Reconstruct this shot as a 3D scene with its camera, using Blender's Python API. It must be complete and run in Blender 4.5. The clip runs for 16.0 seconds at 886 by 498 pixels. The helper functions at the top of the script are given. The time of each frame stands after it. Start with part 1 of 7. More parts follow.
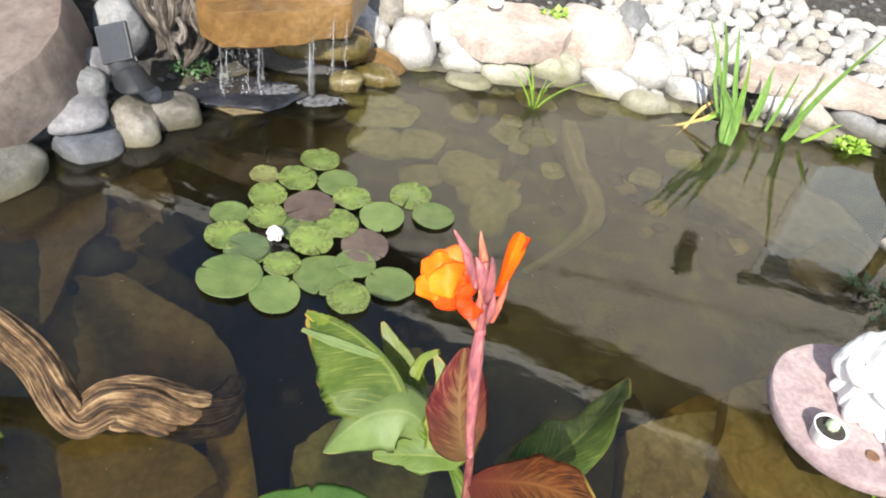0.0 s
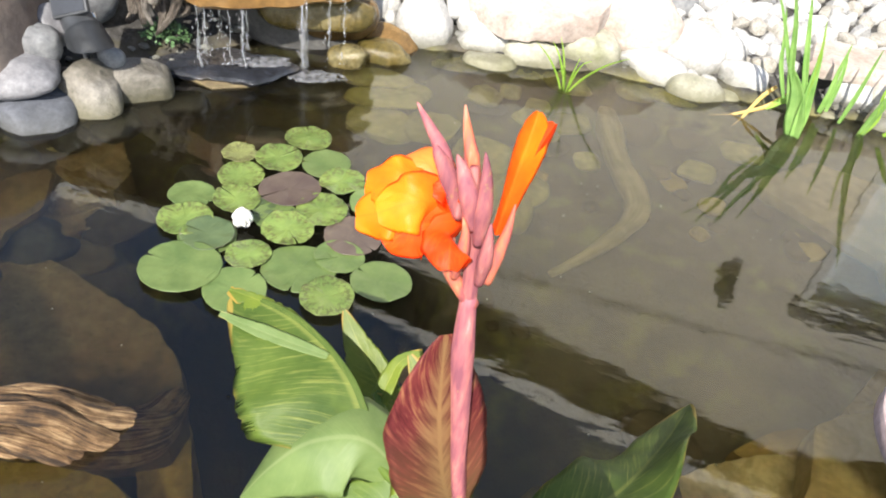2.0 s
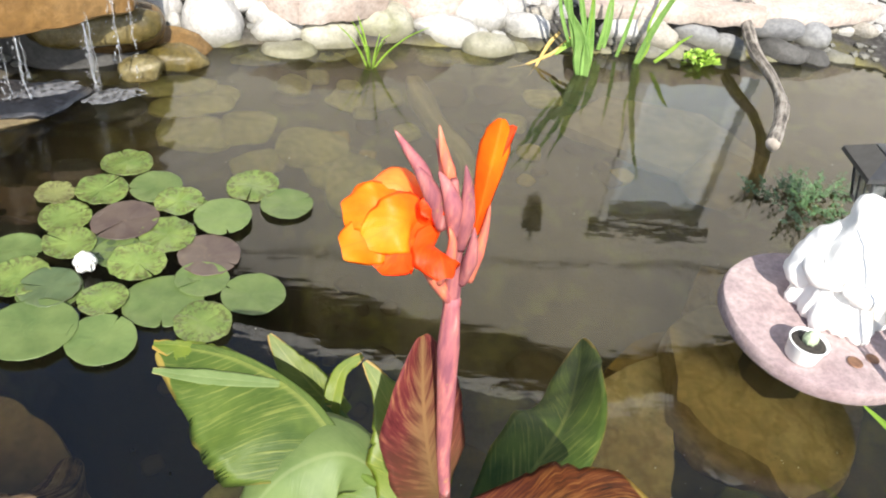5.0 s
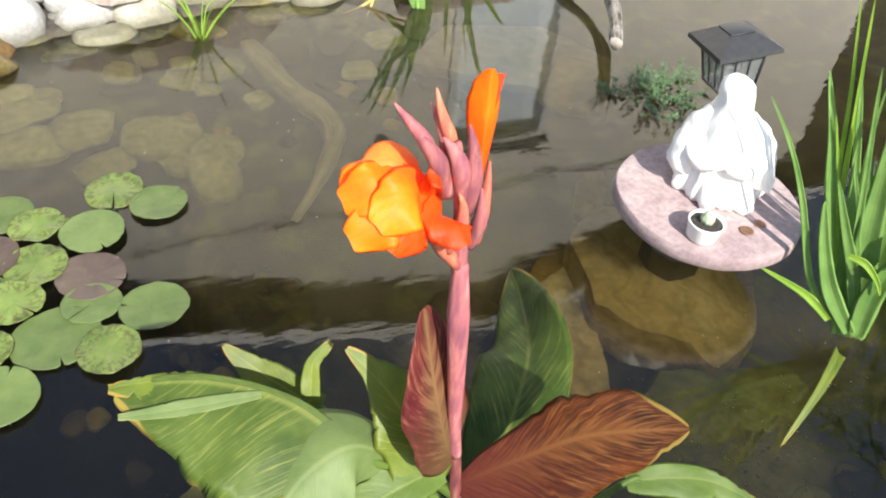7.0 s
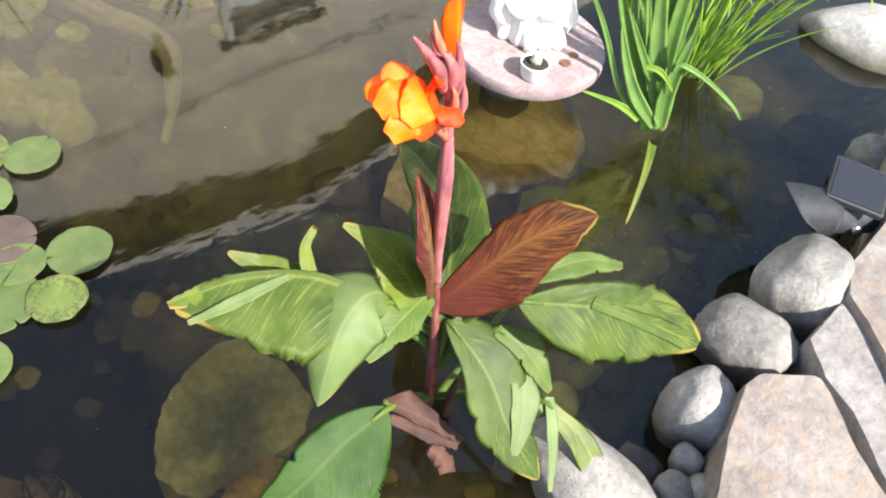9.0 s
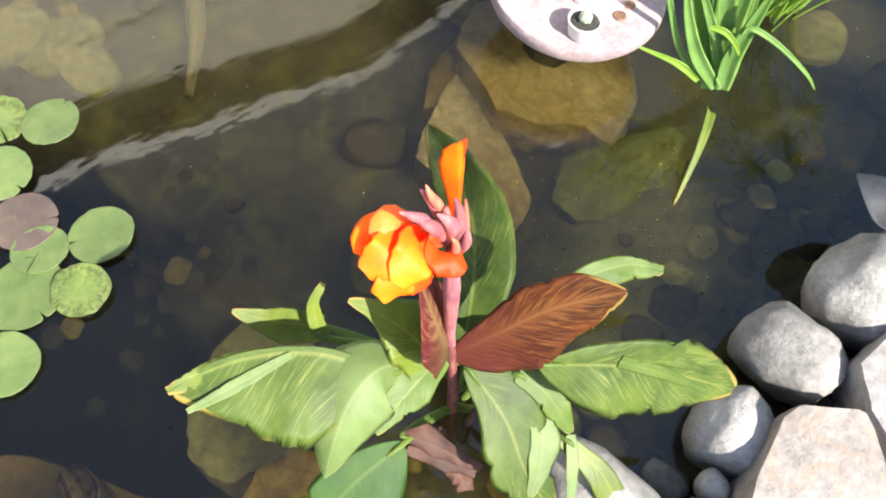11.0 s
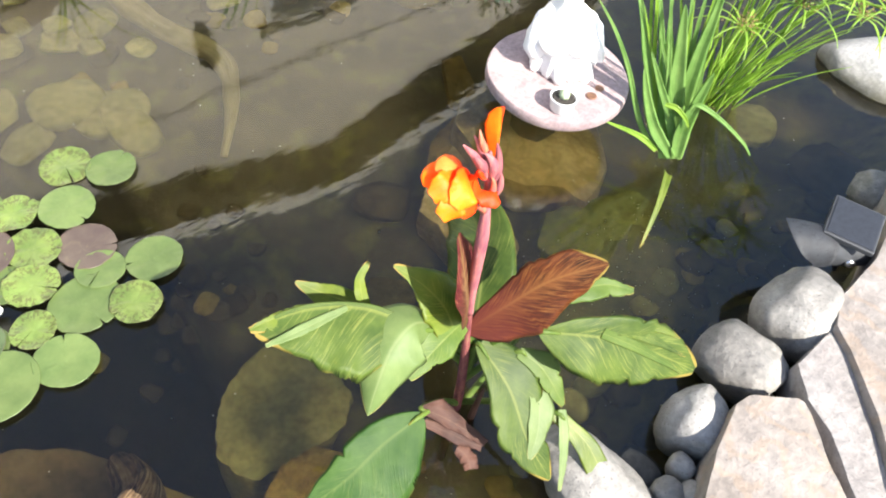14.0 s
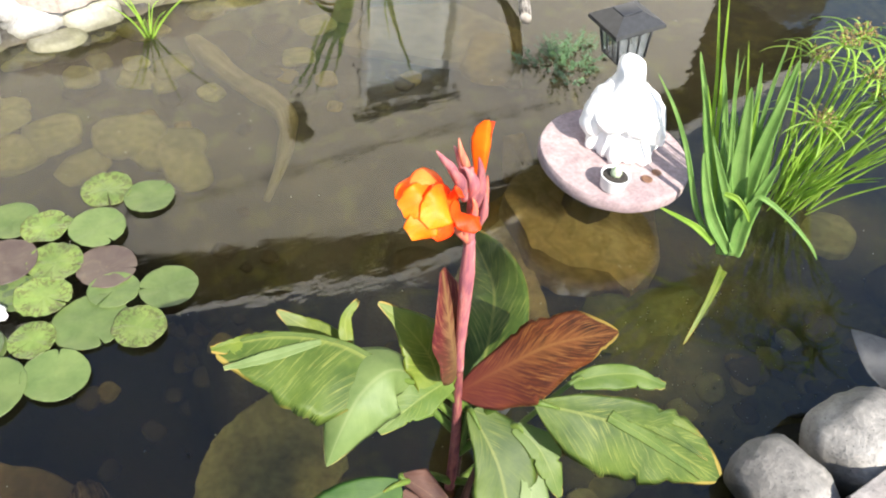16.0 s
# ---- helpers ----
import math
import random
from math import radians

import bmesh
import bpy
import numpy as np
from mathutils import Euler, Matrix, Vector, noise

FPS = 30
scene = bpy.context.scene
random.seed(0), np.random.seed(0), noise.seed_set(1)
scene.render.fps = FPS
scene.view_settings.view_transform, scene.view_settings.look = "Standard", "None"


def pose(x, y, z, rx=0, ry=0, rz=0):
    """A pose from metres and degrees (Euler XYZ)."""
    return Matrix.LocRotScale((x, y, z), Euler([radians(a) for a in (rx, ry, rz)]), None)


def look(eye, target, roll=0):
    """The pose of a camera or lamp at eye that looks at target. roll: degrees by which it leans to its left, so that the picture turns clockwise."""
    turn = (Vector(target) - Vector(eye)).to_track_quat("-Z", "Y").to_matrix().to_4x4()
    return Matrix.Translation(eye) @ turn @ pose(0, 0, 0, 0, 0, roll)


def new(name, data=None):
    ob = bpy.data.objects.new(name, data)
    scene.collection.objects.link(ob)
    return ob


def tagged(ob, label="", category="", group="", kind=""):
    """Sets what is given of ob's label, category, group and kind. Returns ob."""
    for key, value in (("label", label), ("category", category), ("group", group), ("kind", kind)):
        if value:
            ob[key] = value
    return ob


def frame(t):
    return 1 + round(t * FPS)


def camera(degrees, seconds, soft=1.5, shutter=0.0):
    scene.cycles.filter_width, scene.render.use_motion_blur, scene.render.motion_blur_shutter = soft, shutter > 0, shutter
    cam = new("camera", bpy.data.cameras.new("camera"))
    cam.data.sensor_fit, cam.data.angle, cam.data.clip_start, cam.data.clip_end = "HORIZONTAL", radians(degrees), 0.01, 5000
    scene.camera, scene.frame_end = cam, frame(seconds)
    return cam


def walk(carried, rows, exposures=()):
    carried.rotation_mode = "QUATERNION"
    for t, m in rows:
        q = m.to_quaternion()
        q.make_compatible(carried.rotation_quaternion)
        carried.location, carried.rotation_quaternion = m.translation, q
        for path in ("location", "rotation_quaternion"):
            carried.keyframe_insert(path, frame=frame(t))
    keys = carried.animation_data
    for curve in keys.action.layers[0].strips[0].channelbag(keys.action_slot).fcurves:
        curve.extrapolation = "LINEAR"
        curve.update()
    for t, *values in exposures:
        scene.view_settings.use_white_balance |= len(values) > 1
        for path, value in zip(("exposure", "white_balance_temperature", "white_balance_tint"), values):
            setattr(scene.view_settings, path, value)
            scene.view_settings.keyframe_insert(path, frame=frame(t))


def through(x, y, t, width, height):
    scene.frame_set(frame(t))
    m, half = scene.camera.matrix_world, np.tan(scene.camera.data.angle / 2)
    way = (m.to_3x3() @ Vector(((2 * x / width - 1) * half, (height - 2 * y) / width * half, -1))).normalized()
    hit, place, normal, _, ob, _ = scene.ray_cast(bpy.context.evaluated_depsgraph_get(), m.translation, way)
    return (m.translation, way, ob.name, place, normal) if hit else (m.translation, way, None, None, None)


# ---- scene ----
cam = camera(60.4, 16.0, soft=2.0)
PATH = [
    (0, (0.37, 0.035, 1.416), (0.195, 1.505, 0.071), 10.1),
    (0.5, (0.426, 0.142, 1.317), (0.127, 1.522, -0.1), 8.5),
    (1, (0.412, 0.216, 1.198), (0.146, 1.656, -0.164), 9.0),
    (1.5, (0.399, 0.268, 1.123), (0.14, 1.766, -0.177), 9.0),
    (2, (0.406, 0.281, 1.086), (0.135, 1.789, -0.199), 9.0),
    (2.5, (0.398, 0.281, 1.087), (0.116, 1.787, -0.198), 8.5),
    (3, (0.398, 0.284, 1.087), (0.094, 1.804, -0.177), 8.3),
    (3.5, (0.404, 0.283, 1.083), (0.125, 1.796, -0.195), 8.5),
    (4, (0.378, 0.273, 1.088), (0.212, 1.795, -0.199), 7.9),
    (4.5, (0.327, 0.268, 1.102), (0.344, 1.805, -0.178), 8.7),
    (4.7, (0.302, 0.255, 1.113), (0.425, 1.79, -0.164), 9.1),
    (6.8, (0.187, 0.332, 1.11), (0.757, 1.669, -0.265), 6.2),
    (7, (0.165, 0.316, 1.096), (0.792, 1.651, -0.254), 6.4),
    (7.5, (0.056, 0.333, 1.142), (0.909, 1.562, -0.185), 8.1),
    (8, (0.005, 0.304, 1.151), (0.937, 1.421, -0.222), 7.7),
    (8.5, (-0.041, 0.296, 1.176), (0.906, 1.302, -0.27), 9.6),
    (9, (-0.092, 0.273, 1.25), (0.861, 1.122, -0.29), 8.9),
    (9.2, (-0.074, 0.269, 1.258), (0.853, 1.097, -0.309), 8.1),
    (11.3, (0.139, 0.473, 1.351), (0.763, 1.138, -0.429), 6.1),
    (11.5, (0.141, 0.471, 1.346), (0.769, 1.137, -0.432), 6.3),
    (12, (0.114, 0.46, 1.361), (0.775, 1.136, -0.402), 7.5),
    (12.5, (0.044, 0.437, 1.377), (0.761, 1.137, -0.354), 9.6),
    (13, (-0.046, 0.408, 1.399), (0.725, 1.132, -0.298), 10.7),
    (13.5, (-0.106, 0.347, 1.424), (0.715, 1.134, -0.222), 10.1),
    (14, (-0.148, 0.269, 1.455), (0.727, 1.114, -0.133), 9.2),
    (14.5, (-0.183, 0.205, 1.463), (0.745, 1.06, -0.089), 8.8),
    (15, (-0.182, 0.166, 1.441), (0.808, 1.067, -0.045), 9.4),
    (15.5, (-0.103, 0.189, 1.411), (0.784, 1.216, -0.058), 8.2),
    (16, (-0.031, 0.184, 1.327), (0.767, 1.334, -0.102), 7.8),
]
walk(cam, [(t, look(eye, target, roll)) for t, eye, target, roll in PATH],
     exposures=[(0.0, 0.94), (0.5, 1.06), (1.0, 1.18), (2.0, 1.14), (4.0, 0.99), (6.8, 0.95), (7.0, 0.97), (7.5, 1.08), (8.0, 1.08), (8.5, 1.10), (9.0, 1.26), (11.5, 1.54), (12.5, 1.69), (13.3, 1.70), (14.0, 1.48), (15.0, 1.36), (16.0, 1.21)])

# ---- place ----

# world and sun
SUN_DIR = Vector((0.02, -0.79, 0.72)).normalized()
world = bpy.data.worlds.new("sky")
scene.world = world
world.use_nodes = True
wn = world.node_tree
sky = wn.nodes.new("ShaderNodeTexSky")
sky.sky_type = 'NISHITA'
sky.sun_disc = False
sky.dust_density, sky.ozone_density = 1.2, 0.6
sky.sun_elevation = math.asin(SUN_DIR.z)
sky.sun_rotation = math.atan2(SUN_DIR.x, SUN_DIR.y)
wn.links.new(sky.outputs[0], wn.nodes["Background"].inputs[0])
wn.nodes["Background"].inputs[1].default_value = 0.115
sun_data = bpy.data.lights.new("sun", 'SUN')
sun_data.energy, sun_data.angle, sun_data.color = 4.7, radians(0.53), (1.0, 0.95, 0.87)
sun = new("sun", sun_data)
sun.matrix_world = look((0, 0, 12), Vector((0, 0, 12)) - SUN_DIR)


# ---- materials ----
def node(nt, kind, ins=None, **props):
    n = nt.nodes.new("ShaderNode" + kind)
    for k, v in props.items():
        if k == "ramp":
            els = n.color_ramp.elements
            while len(els) < len(v):
                els.new(0.5)
            for e, (p, c) in zip(els, v):
                e.position, e.color = p, (*c, 1)
        elif k == "operation":
            n.operation = v
        elif k == "blend_type":
            n.blend_type = v
    for k, v in (ins or {}).items():
        if hasattr(v, "is_output"):
            nt.links.new(v, n.inputs[k])
        else:
            n.inputs[k].default_value = v
    return n


def material(name):
    m = bpy.data.materials.new(name)
    m.use_nodes = True
    nt = m.node_tree
    return m, nt, nt.nodes["Principled BSDF"]


def coords(nt, vary=True, kind="Object"):
    c = node(nt, "TexCoord").outputs[kind]
    if not vary:
        return c
    r = node(nt, "ObjectInfo").outputs["Random"]
    s = node(nt, "Math", {0: r, 1: 37.0}, operation='MULTIPLY').outputs[0]
    return node(nt, "VectorMath", {0: c, 1: s}, operation='ADD').outputs[0]


def noise_tex(nt, co, scale, detail=4.0, rough=0.6, out="Fac"):
    return node(nt, "TexNoise", {"Vector": co, "Scale": scale, "Detail": detail, "Roughness": rough}).outputs[out]


def mixc(nt, fac, a, b, mode='MIX'):
    n = node(nt, "MixRGB", {"Fac": fac}, blend_type=mode)
    for i, v in ((1, a), (2, b)):
        if hasattr(v, "is_output"):
            nt.links.new(v, n.inputs[i])
        else:
            n.inputs[i].default_value = (*v, 1)
    return n.outputs[0]


def stone_material(name, base, dark, light, scale=14.0, rough=0.75, bump=0.35, speck=0.25, vein=None, algae=0.0):
    """Mineral surface: broad stains, fine grain, dark specks and pits; an algae film where pond water laps."""
    m, nt, p = material(name)
    co = coords(nt)
    broad = noise_tex(nt, co, scale * 0.45, 5)
    grain = noise_tex(nt, co, scale * 5, 6, 0.7)
    fleck = node(nt, "TexVoronoi", {"Vector": co, "Scale": scale * 9}).outputs["Distance"]
    col = node(nt, "ValToRGB", {"Fac": broad}, ramp=[(0.3, dark), (0.5, base), (0.72, light)]).outputs[0]
    g = node(nt, "ValToRGB", {"Fac": grain}, ramp=[(0.35, (0.55, 0.55, 0.55)), (0.65, (1.12, 1.1, 1.08))]).outputs[0]
    col = mixc(nt, 0.7, col, g, 'MULTIPLY')
    f = node(nt, "ValToRGB", {"Fac": fleck}, ramp=[(0.08, (1, 1, 1)), (0.2, (0, 0, 0))]).outputs[0]
    f = node(nt, "Math", {0: f, 1: speck}, operation='MULTIPLY').outputs[0]
    col = mixc(nt, f, col, tuple(c * 0.3 for c in dark))
    if vein:
        w = node(nt, "TexWave", {"Vector": co, "Scale": scale * 0.5, "Distortion": 14.0, "Detail": 6.0, "Detail Scale": 2.0}).outputs["Fac"]
        w = node(nt, "ValToRGB", {"Fac": w}, ramp=[(0.72, (0, 0, 0)), (0.95, (0.4, 0.4, 0.4))]).outputs[0]
        col = mixc(nt, w, col, vein)
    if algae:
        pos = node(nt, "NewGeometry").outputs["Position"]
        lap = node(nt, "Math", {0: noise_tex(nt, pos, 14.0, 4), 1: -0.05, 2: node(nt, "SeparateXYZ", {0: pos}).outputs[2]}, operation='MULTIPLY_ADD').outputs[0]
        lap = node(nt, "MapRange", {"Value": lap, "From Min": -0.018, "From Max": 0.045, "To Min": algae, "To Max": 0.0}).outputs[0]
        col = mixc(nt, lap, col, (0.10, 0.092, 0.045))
    r = node(nt, "ObjectInfo").outputs["Random"]
    tone = node(nt, "MapRange", {"Value": r, "To Min": 0.82, "To Max": 1.12}).outputs[0]
    col = node(nt, "HueSaturation", {"Color": col, "Value": tone}).outputs[0]
    nt.links.new(col, p.inputs["Base Color"])
    p.inputs["Roughness"].default_value = rough
    h1 = node(nt, "Math", {0: grain, 1: broad}, operation='ADD').outputs[0]
    b = node(nt, "Bump", {"Height": h1, "Strength": bump, "Distance": 0.006}).outputs[0]
    nt.links.new(b, p.inputs["Normal"])
    return m


ROCK = {
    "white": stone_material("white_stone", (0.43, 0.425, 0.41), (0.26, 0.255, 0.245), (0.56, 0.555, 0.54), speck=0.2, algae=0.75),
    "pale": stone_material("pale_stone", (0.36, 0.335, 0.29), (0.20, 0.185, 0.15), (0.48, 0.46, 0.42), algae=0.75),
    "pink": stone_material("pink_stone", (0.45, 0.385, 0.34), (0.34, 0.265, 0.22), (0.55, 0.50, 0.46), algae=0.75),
    # left bank stones: the darker tones stand in for shade on that side
    "left": stone_material("shaded_grey_stone", (0.215, 0.213, 0.225), (0.15, 0.15, 0.16), (0.28, 0.28, 0.29), algae=0.5),
    "leftpale": stone_material("shaded_tan_stone", (0.175, 0.160, 0.133), (0.075, 0.068, 0.046), (0.33, 0.31, 0.275), bump=0.9, speck=0.5, algae=0.75),
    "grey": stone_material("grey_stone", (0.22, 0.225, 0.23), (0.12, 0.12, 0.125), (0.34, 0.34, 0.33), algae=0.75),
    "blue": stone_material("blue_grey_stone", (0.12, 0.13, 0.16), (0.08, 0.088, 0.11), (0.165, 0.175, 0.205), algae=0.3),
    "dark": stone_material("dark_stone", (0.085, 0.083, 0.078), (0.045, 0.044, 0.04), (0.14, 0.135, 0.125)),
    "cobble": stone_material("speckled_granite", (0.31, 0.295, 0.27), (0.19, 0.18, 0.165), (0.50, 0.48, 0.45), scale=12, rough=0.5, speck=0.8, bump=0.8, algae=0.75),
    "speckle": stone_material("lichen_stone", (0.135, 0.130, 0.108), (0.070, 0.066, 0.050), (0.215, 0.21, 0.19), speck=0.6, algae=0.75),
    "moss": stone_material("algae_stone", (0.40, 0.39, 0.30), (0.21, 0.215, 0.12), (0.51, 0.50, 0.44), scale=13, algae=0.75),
    "orange": stone_material("wet_orange_stone", (0.154, 0.091, 0.032), (0.070, 0.042, 0.014), (0.238, 0.154, 0.063), scale=10, rough=0.25),
    "sand": stone_material("pale_sunken_stone", (0.33, 0.27, 0.14), (0.24, 0.19, 0.09), (0.42, 0.35, 0.20), scale=6, rough=0.9),
    "wetmoss": stone_material("wet_mossy_stone", (0.124, 0.091, 0.026), (0.052, 0.046, 0.013), (0.234, 0.202, 0.104), scale=14, rough=0.25, bump=0.6),
    "olive": stone_material("olive_sunken_stone", (0.46, 0.42, 0.17), (0.28, 0.26, 0.09), (0.58, 0.53, 0.25), scale=8, rough=0.9),
    # this dark tone also dims the deeper stones, for light lost in water
    "brown": stone_material("brown_sunken_stone", (0.115, 0.088, 0.045), (0.06, 0.047, 0.024), (0.175, 0.135, 0.07), scale=7, rough=0.9),
    "yellow": stone_material("yellow_sunken_stone", (0.38, 0.28, 0.08), (0.22, 0.16, 0.045), (0.50, 0.38, 0.13), scale=7, rough=0.9),
    "umber": stone_material("brown_sunken_flagstone", (0.27, 0.19, 0.095), (0.15, 0.10, 0.045), (0.37, 0.28, 0.15), scale=6, rough=0.9, bump=0.6, speck=0.4),
    "ochre": stone_material("ochre_sunken_flagstone", (0.42, 0.28, 0.065), (0.23, 0.15, 0.035), (0.56, 0.42, 0.13), scale=7, rough=0.9, bump=0.7, speck=0.4, vein=(0.22, 0.15, 0.04)),
    "tawny": stone_material("tawny_sunken_flagstone", (0.58, 0.44, 0.19), (0.38, 0.27, 0.10), (0.68, 0.56, 0.30), scale=7, rough=0.9, bump=0.7, speck=0.4, vein=(0.30, 0.20, 0.06)),
    "algae": stone_material("algae_coated_flagstone", (0.20, 0.20, 0.055), (0.09, 0.10, 0.025), (0.36, 0.35, 0.10), scale=11, rough=0.9, bump=0.7),
    "slabgrey": stone_material("grey_flagstone", (0.36, 0.335, 0.32), (0.25, 0.225, 0.21), (0.46, 0.44, 0.425), scale=10, bump=0.9, speck=0.4),
    "tan": stone_material("tan_flagstone", (0.335, 0.295, 0.265), (0.22, 0.185, 0.155), (0.42, 0.39, 0.365), scale=7, vein=(0.36, 0.26, 0.18), bump=0.9),
    "brownslab": stone_material("brown_boulder", (0.165, 0.128, 0.107), (0.105, 0.079, 0.064), (0.235, 0.197, 0.170), scale=6, bump=0.5),
    "ledge": stone_material("iron_stained_ledge", (0.27, 0.15, 0.05), (0.12, 0.065, 0.025), (0.40, 0.25, 0.11), scale=9, rough=0.3, bump=0.6, vein=(0.2, 0.11, 0.04)),
    "slate": stone_material("wet_slate", (0.034, 0.037, 0.046), (0.016, 0.018, 0.023), (0.09, 0.075, 0.06), scale=12, rough=0.22, bump=0.7),
    "disc": stone_material("purple_paver", (0.40, 0.31, 0.31), (0.29, 0.21, 0.22), (0.50, 0.41, 0.40), scale=16, speck=0.2),
}


def plain(name, col, rough=0.5, metal=0.0, var=0.15, scale=40.0, bump=0.0, trans=0.0):
    m, nt, p = material(name)
    co = coords(nt)
    n = noise_tex(nt, co, scale, 5)
    c = node(nt, "ValToRGB", {"Fac": n}, ramp=[(0.3, tuple(v * (1 - var) for v in col)), (0.7, tuple(min(1, v * (1 + var)) for v in col))]).outputs[0]
    nt.links.new(c, p.inputs["Base Color"])
    p.inputs["Roughness"].default_value, p.inputs["Metallic"].default_value = rough, metal
    p.inputs["Transmission Weight"].default_value = trans
    if bump:
        b = node(nt, "Bump", {"Height": n, "Strength": bump, "Distance": 0.004}).outputs[0]
        nt.links.new(b, p.inputs["Normal"])
    return m


def leaf_material(name, deep, mid, vein, edge, veins=26.0, slant=9.0, through=0.35, blotch=0.0, rough=0.38, rib_mix=0.28, line_mix=0.3, tip=0.0, base=None, gloss=0.5, mottle=None):
    """Leaf blade: slanting side veins, pale midrib, dry edge; light passes through."""
    m, nt, p = material(name)
    uv = node(nt, "SeparateXYZ", {0: node(nt, "UVMap").outputs[0]})
    u, v = uv.outputs[0], uv.outputs[1]
    co = coords(nt)
    big = noise_tex(nt, co, 16.0, 4)
    a = node(nt, "Math", {0: v, 1: 0.5}, operation='SUBTRACT').outputs[0]
    a = node(nt, "Math", {0: a}, operation='ABSOLUTE').outputs[0]
    s = node(nt, "Math", {0: a, 1: -slant, 2: 0.0}, operation='MULTIPLY_ADD').outputs[0]
    k = node(nt, "Math", {0: u, 1: veins, 2: s}, operation='MULTIPLY_ADD').outputs[0]
    along = node(nt, "CombineXYZ", {0: k, 1: node(nt, "Math", {0: a, 1: 4.0}, operation='MULTIPLY').outputs[0], 2: node(nt, "Math", {0: node(nt, "ObjectInfo").outputs["Random"], 1: 50.0}, operation='MULTIPLY').outputs[0]}).outputs[0]
    fr = noise_tex(nt, along, 1.1, 4, 0.6)
    line = node(nt, "ValToRGB", {"Fac": fr}, ramp=[(0.52, (0, 0, 0)), (0.72, (1, 1, 1))]).outputs[0]
    patch = node(nt, "ValToRGB", {"Fac": noise_tex(nt, co, 9.0, 2)}, ramp=[(0.4, (0.15, 0.15, 0.15)), (0.6, (1, 1, 1))]).outputs[0]
    line = node(nt, "Math", {0: line, 1: patch}, operation='MULTIPLY').outputs[0]
    if mottle:
        big = node(nt, "Math", {0: fr, 1: 0.6, 2: node(nt, "Math", {0: big, 1: 0.4}, operation='MULTIPLY').outputs[0]}, operation='MULTIPLY_ADD').outputs[0]
    span = 0.10 if mottle else 0.18
    col = node(nt, "ValToRGB", {"Fac": big}, ramp=[(0.5 - span, deep), (0.5 + span, mid)]).outputs[0]
    f2 = node(nt, "Math", {0: line, 1: line_mix}, operation='MULTIPLY').outputs[0]
    col = mixc(nt, f2, col, vein)
    rib = node(nt, "ValToRGB", {"Fac": a}, ramp=[(0.012, (rib_mix, rib_mix, rib_mix)), (0.03, (0, 0, 0))]).outputs[0]
    col = mixc(nt, rib, col, vein)
    if mottle:
        wash = node(nt, "Math", {0: a, 1: -2.6, 2: node(nt, "Math", {0: fr, 1: 1.5}, operation='MULTIPLY').outputs[0]}, operation='MULTIPLY_ADD').outputs[0]
        wash = node(nt, "ValToRGB", {"Fac": wash}, ramp=[(0.10, (0, 0, 0)), (0.75, (0.85, 0.85, 0.85))]).outputs[0]
        col = mixc(nt, wash, col, mottle)
    if blotch:
        polar = node(nt, "CombineXYZ", {0: node(nt, "Math", {0: u, 1: 5.0}, operation='MULTIPLY').outputs[0], 1: node(nt, "Math", {0: a, 1: 9.0}, operation='MULTIPLY').outputs[0], 2: node(nt, "Math", {0: node(nt, "ObjectInfo").outputs["Random"], 1: 30.0}, operation='MULTIPLY').outputs[0]}).outputs[0]
        spots = node(nt, "ValToRGB", {"Fac": noise_tex(nt, polar, 1.3, 3)}, ramp=[(0.50, (0, 0, 0)), (0.56, (1, 1, 1))]).outputs[0]
        rim = node(nt, "ValToRGB", {"Fac": a}, ramp=[(0.20, (0, 0, 0)), (0.32, (1, 1, 1))]).outputs[0]
        spots = node(nt, "Math", {0: spots, 1: rim}, operation='MULTIPLY').outputs[0]
        spots = node(nt, "Math", {0: spots, 1: blotch}, operation='MULTIPLY').outputs[0]
        col = mixc(nt, spots, col, (0.055, 0.032, 0.02))
    if base:
        root = node(nt, "Math", {0: big, 1: 0.5, 2: u}, operation='MULTIPLY_ADD').outputs[0]
        root = node(nt, "ValToRGB", {"Fac": root}, ramp=[(0.35, (0.75, 0.75, 0.75)), (0.85, (0, 0, 0))]).outputs[0]
        col = mixc(nt, root, col, base)
    e = node(nt, "Math", {0: noise_tex(nt, co, 30.0, 3), 1: 0.12, 2: a}, operation='MULTIPLY_ADD').outputs[0]
    if tip:
        far = node(nt, "MapRange", {"Value": u, "From Min": 0.8, "From Max": 1.0, "To Min": 0.0, "To Max": tip}).outputs[0]
        e = node(nt, "Math", {0: e, 1: far}, operation='ADD').outputs[0]
    e = node(nt, "ValToRGB", {"Fac": e}, ramp=[(0.548, (0, 0, 0)), (0.585, (0.75, 0.75, 0.75))]).outputs[0]
    col = mixc(nt, e, col, edge)
    r = node(nt, "ObjectInfo").outputs["Random"]
    tone = node(nt, "MapRange", {"Value": r, "To Min": 0.85, "To Max": 1.2}).outputs[0]
    col = node(nt, "HueSaturation", {"Color": col, "Value": tone}).outputs[0]
    nt.links.new(col, p.inputs["Base Color"])
    p.inputs["Roughness"].default_value = rough
    p.inputs["Specular IOR Level"].default_value = gloss
    b = node(nt, "Bump", {"Height": fr, "Strength": 0.2, "Distance": 0.003}).outputs[0]
    nt.links.new(b, p.inputs["Normal"])
    t = node(nt, "BsdfTranslucent", {"Color": mixc(nt, 1.0, col, (1.5, 1.3, 0.7), 'MULTIPLY')})
    nt.links.new(b, t.inputs["Normal"])
    mx = node(nt, "MixShader", {0: through, 1: p.outputs[0], 2: t.outputs[0]})
    nt.links.new(mx.outputs[0], nt.nodes["Material Output"].inputs[0])
    return m


